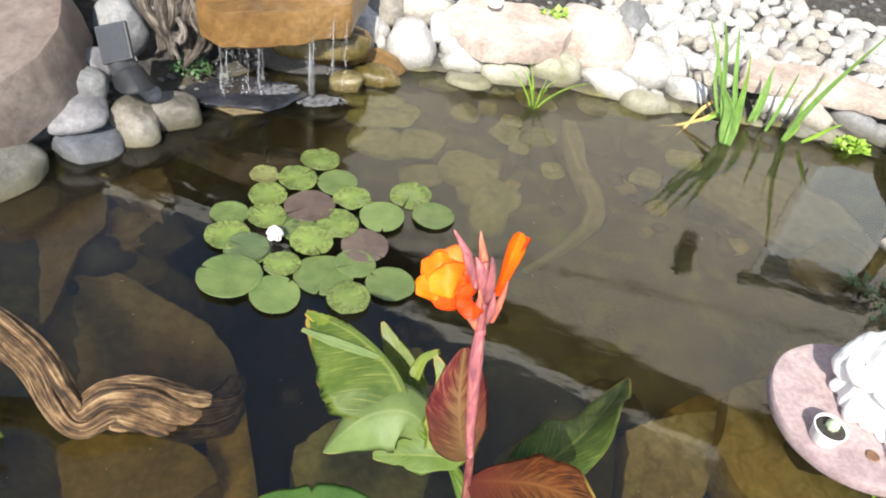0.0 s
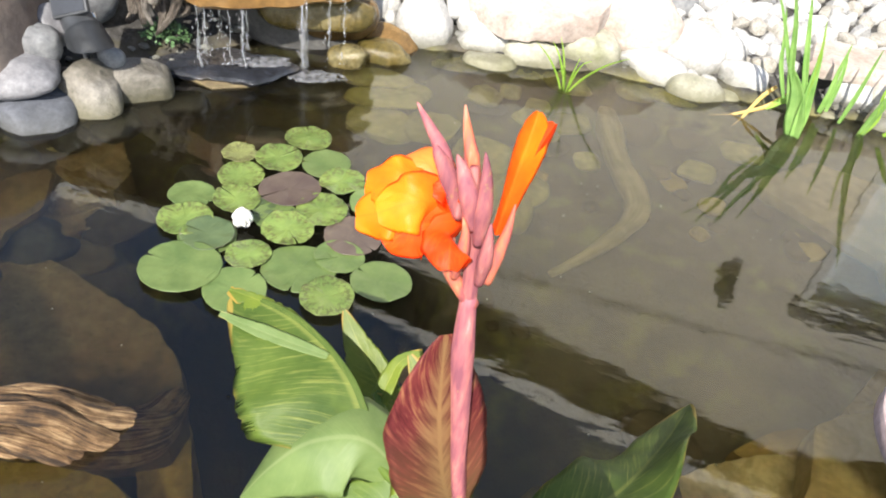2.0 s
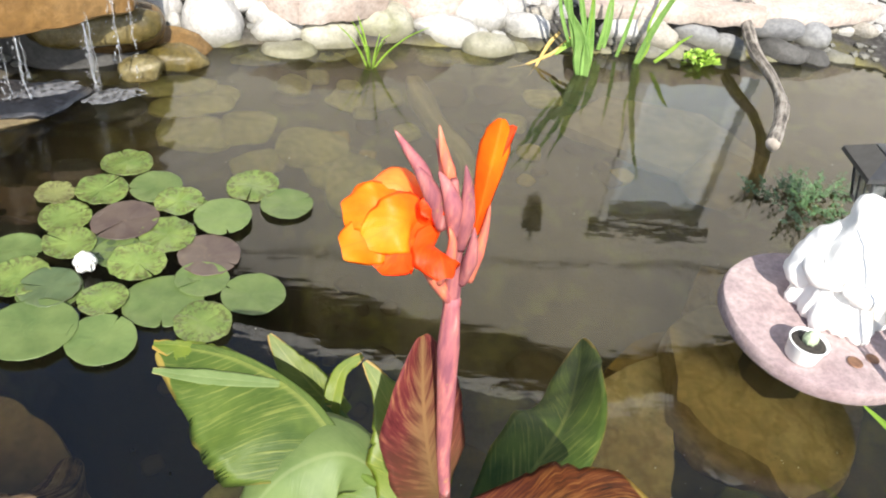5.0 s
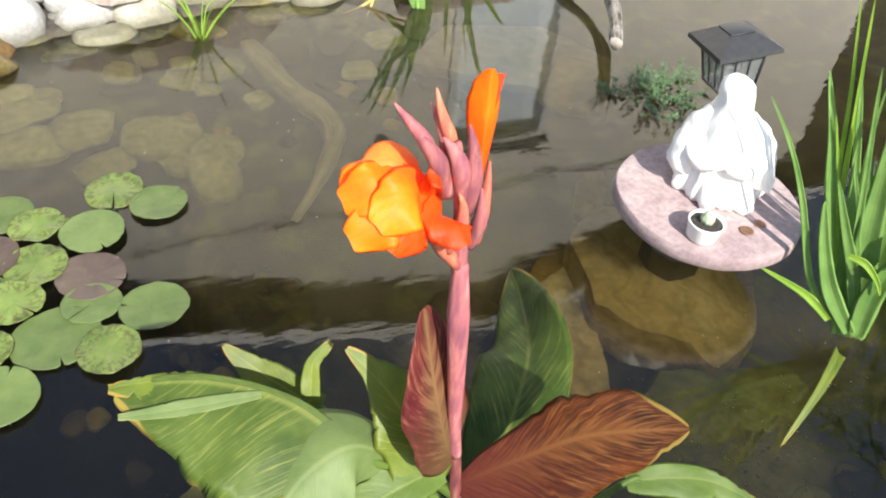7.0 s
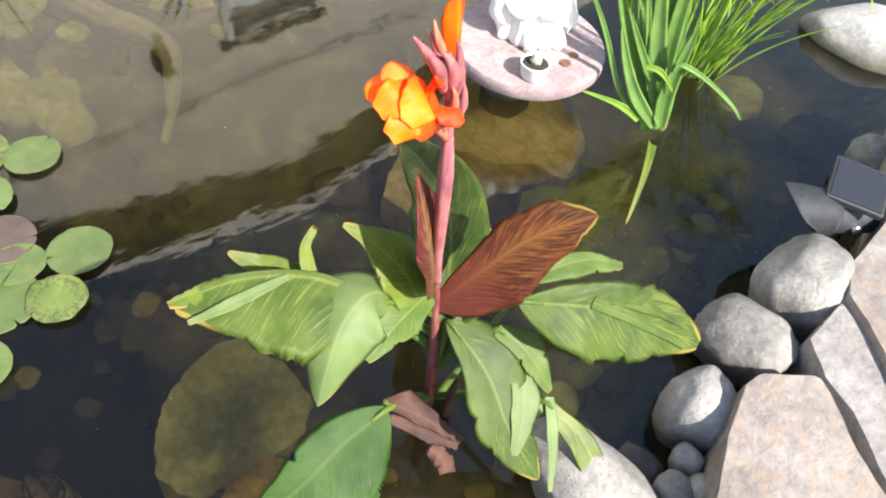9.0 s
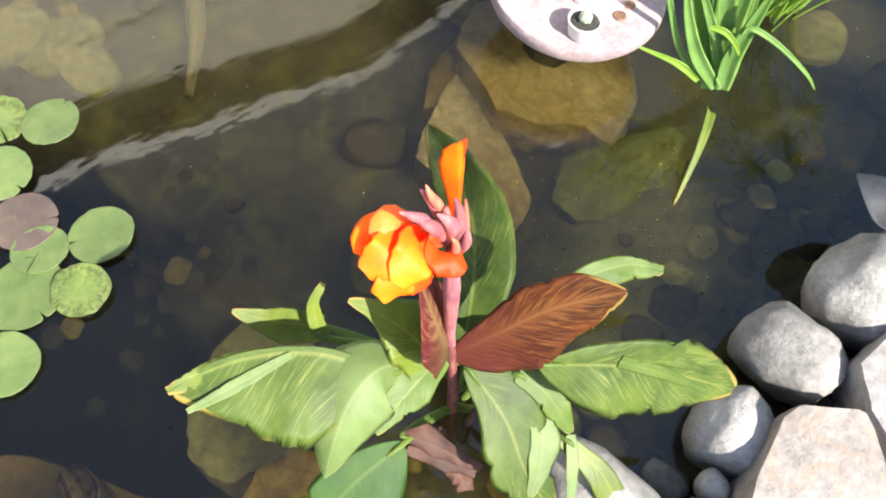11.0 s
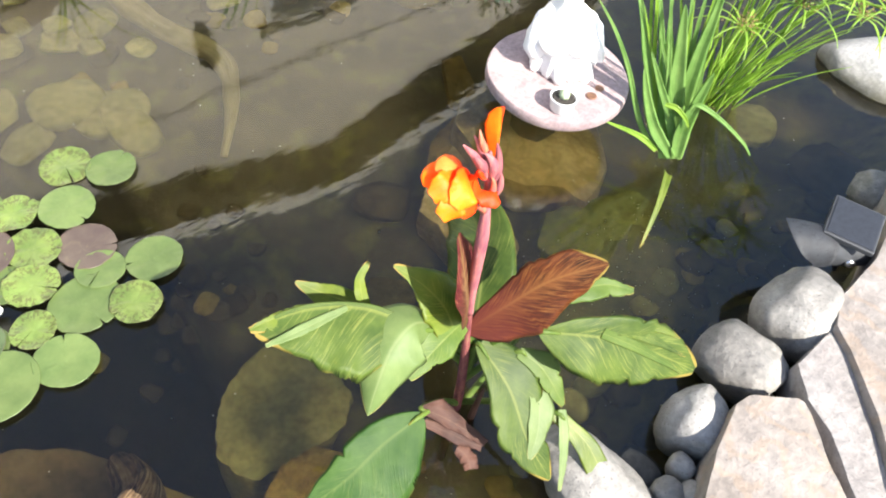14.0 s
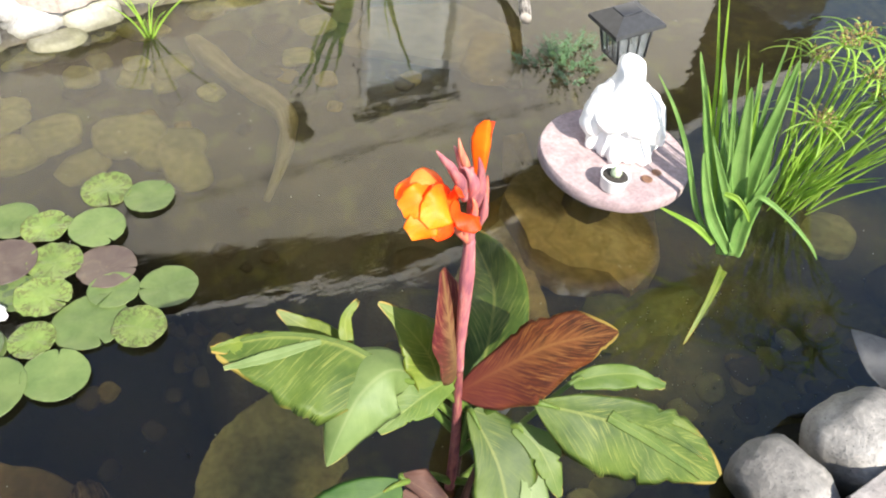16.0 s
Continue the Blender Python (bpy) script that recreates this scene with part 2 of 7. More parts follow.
LEAF = leaf_material("canna_green", (0.042, 0.078, 0.014), (0.102, 0.150, 0.026), (0.34, 0.36, 0.09), (0.36, 0.26, 0.06), veins=70.0, slant=34.0, rough=0.5, line_mix=0.5, tip=0.25, gloss=0.3)
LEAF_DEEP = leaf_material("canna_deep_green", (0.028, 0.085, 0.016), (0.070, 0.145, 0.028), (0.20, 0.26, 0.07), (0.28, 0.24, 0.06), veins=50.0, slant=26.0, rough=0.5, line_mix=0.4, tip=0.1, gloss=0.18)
LEAF_YOUNG = leaf_material("canna_yellow_green", (0.085, 0.14, 0.012), (0.18, 0.235, 0.024), (0.42, 0.42, 0.09), (0.42, 0.26, 0.05), veins=60.0, slant=30.0, rough=0.45, line_mix=0.5, tip=0.3)
# lighter copy of the canna green, with sunlight put into its colour
LEAF_LIT = leaf_material("canna_lit_green", (0.072, 0.135, 0.022), (0.145, 0.215, 0.042), (0.38, 0.42, 0.12), (0.40, 0.32, 0.08), veins=60.0, slant=30.0, rough=0.45, line_mix=0.4, tip=0.15, gloss=0.3)
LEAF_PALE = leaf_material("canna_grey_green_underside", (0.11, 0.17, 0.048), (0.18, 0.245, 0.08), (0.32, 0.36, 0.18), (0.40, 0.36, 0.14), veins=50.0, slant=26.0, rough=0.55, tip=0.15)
MAROON = leaf_material("canna_maroon", (0.042, 0.020, 0.010), (0.23, 0.066, 0.020), (0.46, 0.27, 0.08), (0.46, 0.35, 0.08), veins=46.0, slant=24.0, through=0.45, base=(0.23, 0.055, 0.05), rib_mix=0.7, line_mix=0.75, mottle=(0.27, 0.11, 0.035), tip=0.22, rough=0.42, gloss=0.3)
MAROON_PINK = leaf_material("canna_maroon_pink", (0.12, 0.020, 0.024), (0.30, 0.065, 0.06), (0.66, 0.40, 0.16), (0.34, 0.12, 0.07), veins=34.0, slant=20.0, through=0.45, line_mix=0.8, rib_mix=0.6, base=(0.22, 0.15, 0.06), rough=0.5, gloss=0.3, mottle=(0.36, 0.22, 0.10))
HUSK = leaf_material("dry_husk", (0.036, 0.013, 0.009), (0.090, 0.036, 0.022), (0.16, 0.095, 0.05), (0.10, 0.05, 0.024), veins=26.0, slant=14.0, through=0.2, line_mix=0.5, rough=0.7)
BLADE = leaf_material("iris_blade_green", (0.12, 0.25, 0.05), (0.225, 0.385, 0.10), (0.35, 0.49, 0.17), (0.24, 0.36, 0.10), veins=2.0, slant=34.0, through=0.3, line_mix=0.6, rough=0.4)
SEDGE = leaf_material("sedge_green", (0.19, 0.35, 0.035), (0.34, 0.53, 0.075), (0.46, 0.58, 0.15), (0.48, 0.46, 0.14), veins=1.0, slant=10.0)
DRY = leaf_material("dry_blade", (0.45, 0.32, 0.08), (0.55, 0.42, 0.14), (0.6, 0.5, 0.2), (0.4, 0.22, 0.08), veins=1.0, slant=20.0)
PAD = {
    "g": leaf_material("lily_pad_green", (0.078, 0.122, 0.036), (0.135, 0.185, 0.058), (0.15, 0.22, 0.075), (0.13, 0.15, 0.06), veins=2.0, slant=3.0, through=0.1, rough=0.45),
    "m": leaf_material("lily_pad_mottled", (0.098, 0.152, 0.038), (0.185, 0.248, 0.062), (0.21, 0.29, 0.09), (0.15, 0.13, 0.055), veins=2.0, slant=3.0, through=0.1, blotch=0.55, rough=0.35),
    "p": leaf_material("lily_pad_purple", (0.065, 0.045, 0.04), (0.105, 0.08, 0.062), (0.18, 0.14, 0.08), (0.10, 0.05, 0.04), veins=2.0, slant=3.0, through=0.05, rough=0.4),
    "d": leaf_material("lily_pad_dull", (0.05, 0.075, 0.035), (0.085, 0.115, 0.05), (0.11, 0.14, 0.06), (0.08, 0.06, 0.04), veins=2.0, slant=3.0, through=0.05, rough=0.3),
    "b": leaf_material("lily_pad_bronze", (0.15, 0.16, 0.06), (0.22, 0.24, 0.08), (0.27, 0.28, 0.10), (0.15, 0.08, 0.05), veins=2.0, slant=3.0, through=0.08, blotch=0.5),
}
PETAL = leaf_material("orange_petal", (0.88, 0.17, 0.006), (0.94, 0.34, 0.012), (0.90, 0.20, 0.015), (0.88, 0.14, 0.01), veins=8.0, slant=6.0, through=0.42, rough=0.5, rib_mix=0.3, line_mix=0.4, base=(0.80, 0.07, 0.008), gloss=0.3)
PETAL_PEACH = leaf_material("peach_orange_petal", (0.90, 0.24, 0.03), (0.95, 0.38, 0.08), (0.92, 0.20, 0.03), (0.90, 0.18, 0.02), veins=8.0, slant=6.0, through=0.42, rough=0.5, rib_mix=0.3, line_mix=0.4, base=(0.80, 0.09, 0.012), gloss=0.3)
PETAL_RED = leaf_material("red_orange_petal", (0.70, 0.040, 0.005), (0.87, 0.095, 0.006), (0.90, 0.19, 0.015), (0.90, 0.20, 0.015), veins=8.0, slant=6.0, through=0.4, rough=0.5, rib_mix=0.2, line_mix=0.4, base=(0.85, 0.15, 0.01), gloss=0.3)


def streaked_stem(name, cols, rough=0.6, through=0.12):
    """Fleshy stalk: colour streaks running along it, a dusty bloom and small yellow flecks."""
    m, nt, p = material(name)
    co = coords(nt)
    tall = node(nt, "Mapping", {"Vector": co, "Scale": (1.0, 1.0, 0.16)}).outputs[0]
    r = node(nt, "ObjectInfo").outputs["Random"]
    shift = node(nt, "VectorMath", {0: tall, 1: node(nt, "CombineXYZ", {0: r, 1: r, 2: r}).outputs[0]}, operation='ADD').outputs[0]
    n = noise_tex(nt, shift, 130.0, 4, 0.6)
    col = node(nt, "ValToRGB", {"Fac": n}, ramp=[(0.30, cols[0]), (0.46, cols[1]), (0.60, cols[2]), (0.74, cols[3])]).outputs[0]
    fleck = node(nt, "ValToRGB", {"Fac": noise_tex(nt, co, 60.0, 3)}, ramp=[(0.66, (0, 0, 0)), (0.74, (0.6, 0.6, 0.6))]).outputs[0]
    col = mixc(nt, fleck, col, (0.42, 0.30, 0.09))
    tone = node(nt, "MapRange", {"Value": r, "To Min": 0.8, "To Max": 1.15}).outputs[0]
    col = node(nt, "HueSaturation", {"Color": col, "Value": tone}).outputs[0]
    nt.links.new(col, p.inputs["Base Color"])
    p.inputs["Roughness"].default_value = rough
    p.inputs["Specular IOR Level"].default_value = 0.2
    b = node(nt, "Bump", {"Height": n, "Strength": 0.25, "Distance": 0.002}).outputs[0]
    nt.links.new(b, p.inputs["Normal"])
    t = node(nt, "BsdfTranslucent", {"Color": col})
    mx = node(nt, "MixShader", {0: through, 1: p.outputs[0], 2: t.outputs[0]})
    nt.links.new(mx.outputs[0], nt.nodes["Material Output"].inputs[0])
    return m


BUD = streaked_stem("dusty_pink_bud", ((0.23, 0.08, 0.105), (0.34, 0.115, 0.13), (0.48, 0.17, 0.155), (0.50, 0.30, 0.30)))
BUD_ORANGE = streaked_stem("pink_orange_bud", ((0.24, 0.07, 0.09), (0.44, 0.12, 0.10), (0.60, 0.18, 0.09), (0.60, 0.28, 0.20)))
STEM = streaked_stem("pink_stem", ((0.10, 0.035, 0.045), (0.24, 0.07, 0.075), (0.34, 0.12, 0.10), (0.32, 0.22, 0.12)))
WHITE = plain("white_plaster", (0.86, 0.85, 0.82), 0.6, var=0.05, scale=30, bump=0.15)
PLASTIC = plain("black_plastic", (0.035, 0.036, 0.038), 0.4, var=0.25, scale=60)
PANEL = plain("solar_panel", (0.024, 0.027, 0.034), 0.42, var=0.2, scale=90)
POT = plain("white_pot_plastic", (0.8, 0.8, 0.78), 0.4, var=0.05)
SOIL = plain("dark_soil", (0.035, 0.03, 0.025), 0.95, var=0.5, scale=120, bump=0.8)
CACTUS = plain("pale_cactus", (0.42, 0.50, 0.33), 0.6, var=0.25, scale=120, bump=0.4)
CHROME = plain("lamp_ring_metal", (0.6, 0.6, 0.6), 0.25, metal=0.9, var=0.1)
FLUFF = plain("floating_weed_green", (0.075, 0.145, 0.055), 0.6, var=0.5, scale=80)
LETTUCE = plain("bright_lettuce_green", (0.26, 0.42, 0.05), 0.5, var=0.35, scale=60)


def clear_plastic():
    m, nt, p = material("smoky_clear_plastic")
    p.inputs["Base Color"].default_value = (0.86, 0.89, 0.90, 1)
    p.inputs["Transmission Weight"].default_value = 0.97
    p.inputs["Roughness"].default_value = 0.08
    p.inputs["IOR"].default_value = 1.08
    return m


CLEAR = clear_plastic()


def wood_material(name, dark, mid, light, relief=1.0):
    m, nt, p = material(name)
    uv = node(nt, "UVMap").outputs[0]
    st = node(nt, "VectorMath", {0: uv, 1: (4.0, 9.0, 1.0)}, operation='MULTIPLY').outputs[0]
    n1 = noise_tex(nt, st, 1.0, 6, 0.65)
    n2 = noise_tex(nt, coords(nt), 25.0, 4)
    n = node(nt, "Math", {0: node(nt, "Math", {0: n2, 1: 0.3}, operation='MULTIPLY').outputs[0], 1: node(nt, "Math", {0: n1, 1: 0.7}, operation='MULTIPLY').outputs[0]}, operation='ADD').outputs[0]
    c = node(nt, "ValToRGB", {"Fac": n},
             ramp=[(0.42, dark), (0.51, mid), (0.62, light)]).outputs[0]
    nt.links.new(c, p.inputs["Base Color"])
    p.inputs["Roughness"].default_value = 0.8
    b = node(nt, "Bump", {"Height": n1, "Strength": relief, "Distance": 0.035}).outputs[0]
    nt.links.new(b, p.inputs["Normal"])
    return m


WOOD = wood_material("weathered_driftwood", (0.035, 0.019, 0.009), (0.22, 0.125, 0.055), (0.62, 0.42, 0.22))
# brown root tone, darkened further for the shade beside the waterfall
ROOTWOOD = wood_material("shaded_brown_root_wood", (0.03, 0.024, 0.018), (0.125, 0.10, 0.078), (0.36, 0.315, 0.26))
GREYWOOD = wood_material("grey_root_wood", (0.07, 0.06, 0.05), (0.34, 0.30, 0.255), (0.62, 0.575, 0.51))
SUNKWOOD = wood_material("sunken_wood", (0.30, 0.25, 0.125), (0.40, 0.335, 0.18), (0.48, 0.41, 0.24), 0.25)


def water_material():
    """Pond water: silty body that scatters the sunlight entering it, under a mirror-smooth rippled surface."""
    m, nt, p = material("pond_water")
    nt.nodes.remove(p)
    pos = node(nt, "NewGeometry").outputs["Position"]
    wob = noise_tex(nt, pos, 7.0, 2, 0.5)
    fine = noise_tex(nt, pos, 30.0, 2, 0.5)
    far = node(nt, "VectorMath", {0: pos, 1: (-0.45, 2.15, 0.0)}, operation='DISTANCE').outputs["Value"]
    near_fall = node(nt, "MapRange", {"Value": far, "From Min": 0.1, "From Max": 0.75, "To Min": 1.6, "To Max": 0.0}).outputs[0]
    ring = node(nt, "Math", {0: node(nt, "Math", {0: far, 1: 90.0}, operation='MULTIPLY').outputs[0]}, operation='SINE').outputs[0]
    ring = node(nt, "Math", {0: ring, 1: fine}, operation='MULTIPLY').outputs[0]
    ring = node(nt, "Math", {0: ring, 1: near_fall}, operation='MULTIPLY').outputs[0]
    drawn = node(nt, "Mapping", {"Vector": pos, "Rotation": (0, 0, radians(-35)), "Scale": (9.0, 34.0, 1.0)}).outputs[0]
    streak = noise_tex(nt, drawn, 1.0, 2, 0.5)
    wob = node(nt, "Math", {0: streak, 1: 0.30, 2: wob}, operation='MULTIPLY_ADD').outputs[0]
    h1 = node(nt, "Math", {0: wob, 1: node(nt, "Math", {0: fine, 1: 0.12}, operation='MULTIPLY').outputs[0]}, operation='ADD').outputs[0]
    hh = node(nt, "Math", {0: ring, 1: 1.2, 2: h1}, operation='MULTIPLY_ADD').outputs[0]
    b = node(nt, "Bump", {"Height": hh, "Strength": 0.055, "Distance": 0.012}).outputs[0]
    refr = node(nt, "BsdfRefraction", {"Color": (0.59, 0.58, 0.455, 1), "Roughness": 0.055, "IOR": 1.33, "Normal": b})
    silt = node(nt, "BsdfDiffuse", {"Color": (0.118, 0.106, 0.074, 1)})
    murk = node(nt, "BsdfTranslucent", {"Color": (0.86, 0.84, 0.72, 1)})
    clear = node(nt, "MixShader", {0: 0.13, 1: refr.outputs[0], 2: murk.outputs[0]})
    body = node(nt, "MixShader", {0: 0.012, 1: clear.outputs[0], 2: silt.outputs[0]})
    gl = node(nt, "BsdfGlossy", {"Color": (1, 1, 1, 1), "Roughness": 0.0, "Normal": b})
    fres = node(nt, "Fresnel", {"IOR": 1.52, "Normal": b}).outputs[0]
    mx = node(nt, "MixShader", {0: fres, 1: body.outputs[0], 2: gl.outputs[0]})
    nt.links.new(mx.outputs[0], nt.nodes["Material Output"].inputs[0])
    return m


def ground_material():
    m, nt, p = material("bank_and_pond_bed")
    pos = node(nt, "NewGeometry").outputs["Position"]
    z = node(nt, "SeparateXYZ", {0: pos}).outputs[2]
    n1 = noise_tex(nt, pos, 5.0, 6)
    n2 = noise_tex(nt, pos, 40.0, 5, 0.7)
    silt = node(nt, "ValToRGB", {"Fac": n1}, ramp=[(0.3, (0.085, 0.07, 0.044)), (0.7, (0.16, 0.136, 0.086))]).outputs[0]
    algae = node(nt, "ValToRGB", {"Fac": noise_tex(nt, pos, 11.0, 5)}, ramp=[(0.5, (0, 0, 0)), (0.72, (0.7, 0.7, 0.7))]).outputs[0]
    silt = mixc(nt, algae, silt, (0.25, 0.25, 0.06))
    # near-black bed colour stands in for light lost in deep water
    depth_dark = node(nt, "ValToRGB", {"Fac": n2}, ramp=[(0.45, (0.008, 0.0076, 0.008)), (0.8, (0.03, 0.025, 0.016))]).outputs[0]
    zz = node(nt, "Math", {0: n1, 1: 0.12, 2: z}, operation='MULTIPLY_ADD').outputs[0]
    deep = node(nt, "MapRange", {"Value": zz, "From Min": -0.62, "From Max": -0.42}).outputs[0]
    mat_n = noise_tex(nt, pos, 18.0, 5, 0.65)
    alga = node(nt, "ValToRGB", {"Fac": mat_n}, ramp=[(0.35, (0.09, 0.08, 0.03)), (0.65, (0.23, 0.21, 0.075))]).outputs[0]
    shallow = node(nt, "MapRange", {"Value": zz, "From Min": -0.17, "From Max": -0.06}).outputs[0]
    px = node(nt, "MapRange", {"Value": node(nt, "SeparateXYZ", {0: pos}).outputs[0], "From Min": 0.3, "From Max": 0.6}).outputs[0]
    shallow = node(nt, "Math", {0: shallow, 1: px}, operation='MULTIPLY').outputs[0]
    silt = mixc(nt, shallow, silt, alga)
    bed = mixc(nt, deep, depth_dark, silt)
    soil = node(nt, "ValToRGB", {"Fac": n2}, ramp=[(0.3, (0.014, 0.013, 0.011)), (0.5, (0.036, 0.033, 0.03)), (0.75, (0.09, 0.086, 0.08))]).outputs[0]
    up = node(nt, "MapRange", {"Value": zz, "From Min": 0.04, "From Max": 0.09}).outputs[0]
    col = mixc(nt, up, bed, soil)
    nt.links.new(col, p.inputs["Base Color"])
    p.inputs["Roughness"].default_value = 0.95
    b = node(nt, "Bump", {"Height": n2, "Strength": 0.6, "Distance": 0.012}).outputs[0]
    nt.links.new(b, p.inputs["Normal"])
    return m


# ---- mesh helpers ----
def obj(name, bm, mat, parent=None, label="", smooth=True):
    me = bpy.data.meshes.new(name)
    bm.to_mesh(me)
    bm.free()
    if smooth:
        for f in me.polygons:
            f.use_smooth = True
    for mm in (mat if isinstance(mat, (list, tuple)) else [mat]):
        me.materials.append(mm)
    ob = new(name, me)
    if parent:
        ob.parent = parent
    if label:
        ob["label"] = label
    return ob


def part(name, bm, mat, parent, label="", smooth=True):
    return obj(name, bm, mat, parent, label, smooth)


def thing(name, at, label, category, group="", kind=""):
    e = new(name)
    e.matrix_basis = Matrix.Translation(at)
    return tagged(e, label, category, group, kind)


def nz(p, s, seed=0.0):
    return noise.noise(Vector((p[0] * s + seed * 7.3, p[1] * s - seed * 3.1, p[2] * s + seed * 5.7)))


def box_bm(x0, x1, y0, y1, z0, z1, bevel=0.0):
    bm = bmesh.new()
    bmesh.ops.create_cube(bm, size=1.0)
    for v in bm.verts:
        v.co = Vector((x0 if v.co.x < 0 else x1, y0 if v.co.y < 0 else y1, z0 if v.co.z < 0 else z1))
    if bevel:
        bmesh.ops.bevel(bm, geom=bm.edges[:], offset=bevel, segments=2, affect='EDGES', profile=0.5)
    return bm


def tube_bm(pts, radii, sides=10, seed=0.0, rough=0.0, ridges=0.0, steps=0):
    """A tapered tube along smoothed points, with uv along and round it."""
    path = [Vector(p) for p in pts]
    rr = list(radii)
    if steps:
        path, rr = spline(path, steps), list(np.interp(np.linspace(0, 1, (len(pts) - 1) * steps + 1), np.linspace(0, 1, len(rr)), rr))
    bm = bmesh.new()
    uvl = bm.loops.layers.uv.new("UVMap")
    rows = []
    n = len(path)
    side = Vector((0.31, 0.2, 0.93)).normalized()
    for i, p in enumerate(path):
        d = (path[min(i + 1, n - 1)] - path[max(i - 1, 0)]).normalized()
        if abs(d.dot(side)) > 0.98:
            side = Vector((1, 0, 0.1)).normalized()
        a = (side - d * side.dot(d)).normalized()
        side = a
        b = d.cross(a)
        row = []
        for k in range(sides):
            t = 2 * math.pi * k / sides
            r = rr[i]
            if rough:
                groove = nz((math.cos(t) * 1.6, math.sin(t) * 1.6, i * 0.04), 1.0, seed + 2) + 0.55 * abs(nz((math.cos(t) * 4, math.sin(t) * 4, i * 0.05), 1.0, seed + 4)) + 0.3 * nz((math.cos(t) * 9, math.sin(t) * 9, i * 0.06), 1.0, seed + 6) + 0.16 * nz((math.cos(t) * 17, math.sin(t) * 17, i * 0.07), 1.0, seed + 8)
                r *= 1 + rough * nz(p, 9.0, seed) + ridges * groove
            row.append(bm.verts.new(p + (a * math.cos(t) + b * math.sin(t)) * r))
        rows.append(row)
    for i in range(n - 1):
        for k in range(sides):
            f = bm.faces.new((rows[i][k], rows[i][(k + 1) % sides], rows[i + 1][(k + 1) % sides], rows[i + 1][k]))
            for lp, (u, v) in zip(f.loops, ((i, k), (i, k + 1), (i + 1, k + 1), (i + 1, k))):
                lp[uvl].uv = (u / max(1, n - 1), v / sides)
    bm.faces.new(rows[0][::-1])
    bm.faces.new(rows[-1])
    return bm


def spline(path, steps):
    out = []
    for i in range(len(path) - 1):
        p0, p1, p2, p3 = path[max(i - 1, 0)], path[i], path[i + 1], path[min(i + 2, len(path) - 1)]
        for s in range(steps):
            t = s / steps
            out.append(0.5 * ((2 * p1) + (p2 - p0) * t + (2 * p0 - 5 * p1 + 4 * p2 - p3) * t * t + (3 * p1 - p0 - 3 * p2 + p3) * t ** 3))
    out.append(path[-1])
    return out


def lathe_bm(profile, sides=32, wave=None):
    """Turned body from (radius, height) pairs; wave(angle, height) scales the radius."""
    bm = bmesh.new()
    rows = []
    for r, z in profile:
        rows.append([bm.verts.new((r * (wave(2 * math.pi * k / sides, z) if wave else 1) * math.cos(2 * math.pi * k / sides),
                                   r * (wave(2 * math.pi * k / sides, z) if wave else 1) * math.sin(2 * math.pi * k / sides), z)) for k in range(sides)])
    for a, b in zip(rows, rows[1:]):
        for k in range(sides):
            bm.faces.new((a[k], a[(k + 1) % sides], b[(k + 1) % sides], b[k]))
    bm.faces.new(rows[0][::-1])
    bm.faces.new(rows[-1])
    return bm


def puck_bm(radius, profile, sides=56, lump=0.0, seed=0.0, size=1.0):
    """Flat body with the outline radius(angle) and a (scale, height) profile from top centre to bottom centre."""
    bm = bmesh.new()
    rows = []
    for i, (s, z) in enumerate(profile):
        if s == 0:
            p = (0, 0, z)
            rows.append([bm.verts.new((0, 0, z + lump * nz(p, 6 / size, seed)))])
            continue
        row = []
        for k in range(sides):
            t = 2 * math.pi * k / sides
            r = radius(t) * s
            p = (r * math.cos(t), r * math.sin(t), z)
            q = 1 + lump * 0.6 * nz(p, 9 / size, seed + 3) / size
            row.append(bm.verts.new((p[0] * q, p[1] * q, z + lump * (nz(p, 3.2 / size, seed) + 0.45 * nz(p, 9 / size, seed + 1)))))
        rows.append(row)
    for a, b in zip(rows, rows[1:]):
        for k in range(sides):
            j = (k + 1) % sides
            if len(a) == 1:
                bm.faces.new((a[0], b[k], b[j]))
            elif len(b) == 1:
                bm.faces.new((a[k], b[0], a[j]))
            else:
                bm.faces.new((a[k], b[k], b[j], a[j]))
    bmesh.ops.recalc_face_normals(bm, faces=bm.faces[:])
    return bm


def outline(corners):
    """Radius by angle of a star-shaped polygon about its centre; returns the centre as well."""
    cx, cy = sum(c[0] for c in corners) / len(corners), sum(c[1] for c in corners) / len(corners)
    q = [(c[0] - cx, c[1] - cy) for c in corners]

    def radius(t):
        d = (math.cos(t), math.sin(t))
        best = 0.02
        for (ax, ay), (bx, by) in zip(q, q[1:] + q[:1]):
            ex, ey = bx - ax, by - ay
            den = d[0] * ey - d[1] * ex
            if abs(den) > 1e-9:
                s = (ax * ey - ay * ex) / den
                u = (ax * d[1] - ay * d[0]) / den
                if s > 0 and -1e-6 <= u <= 1 + 1e-6:
                    best = max(best, s)
        return best
    return cx, cy, radius


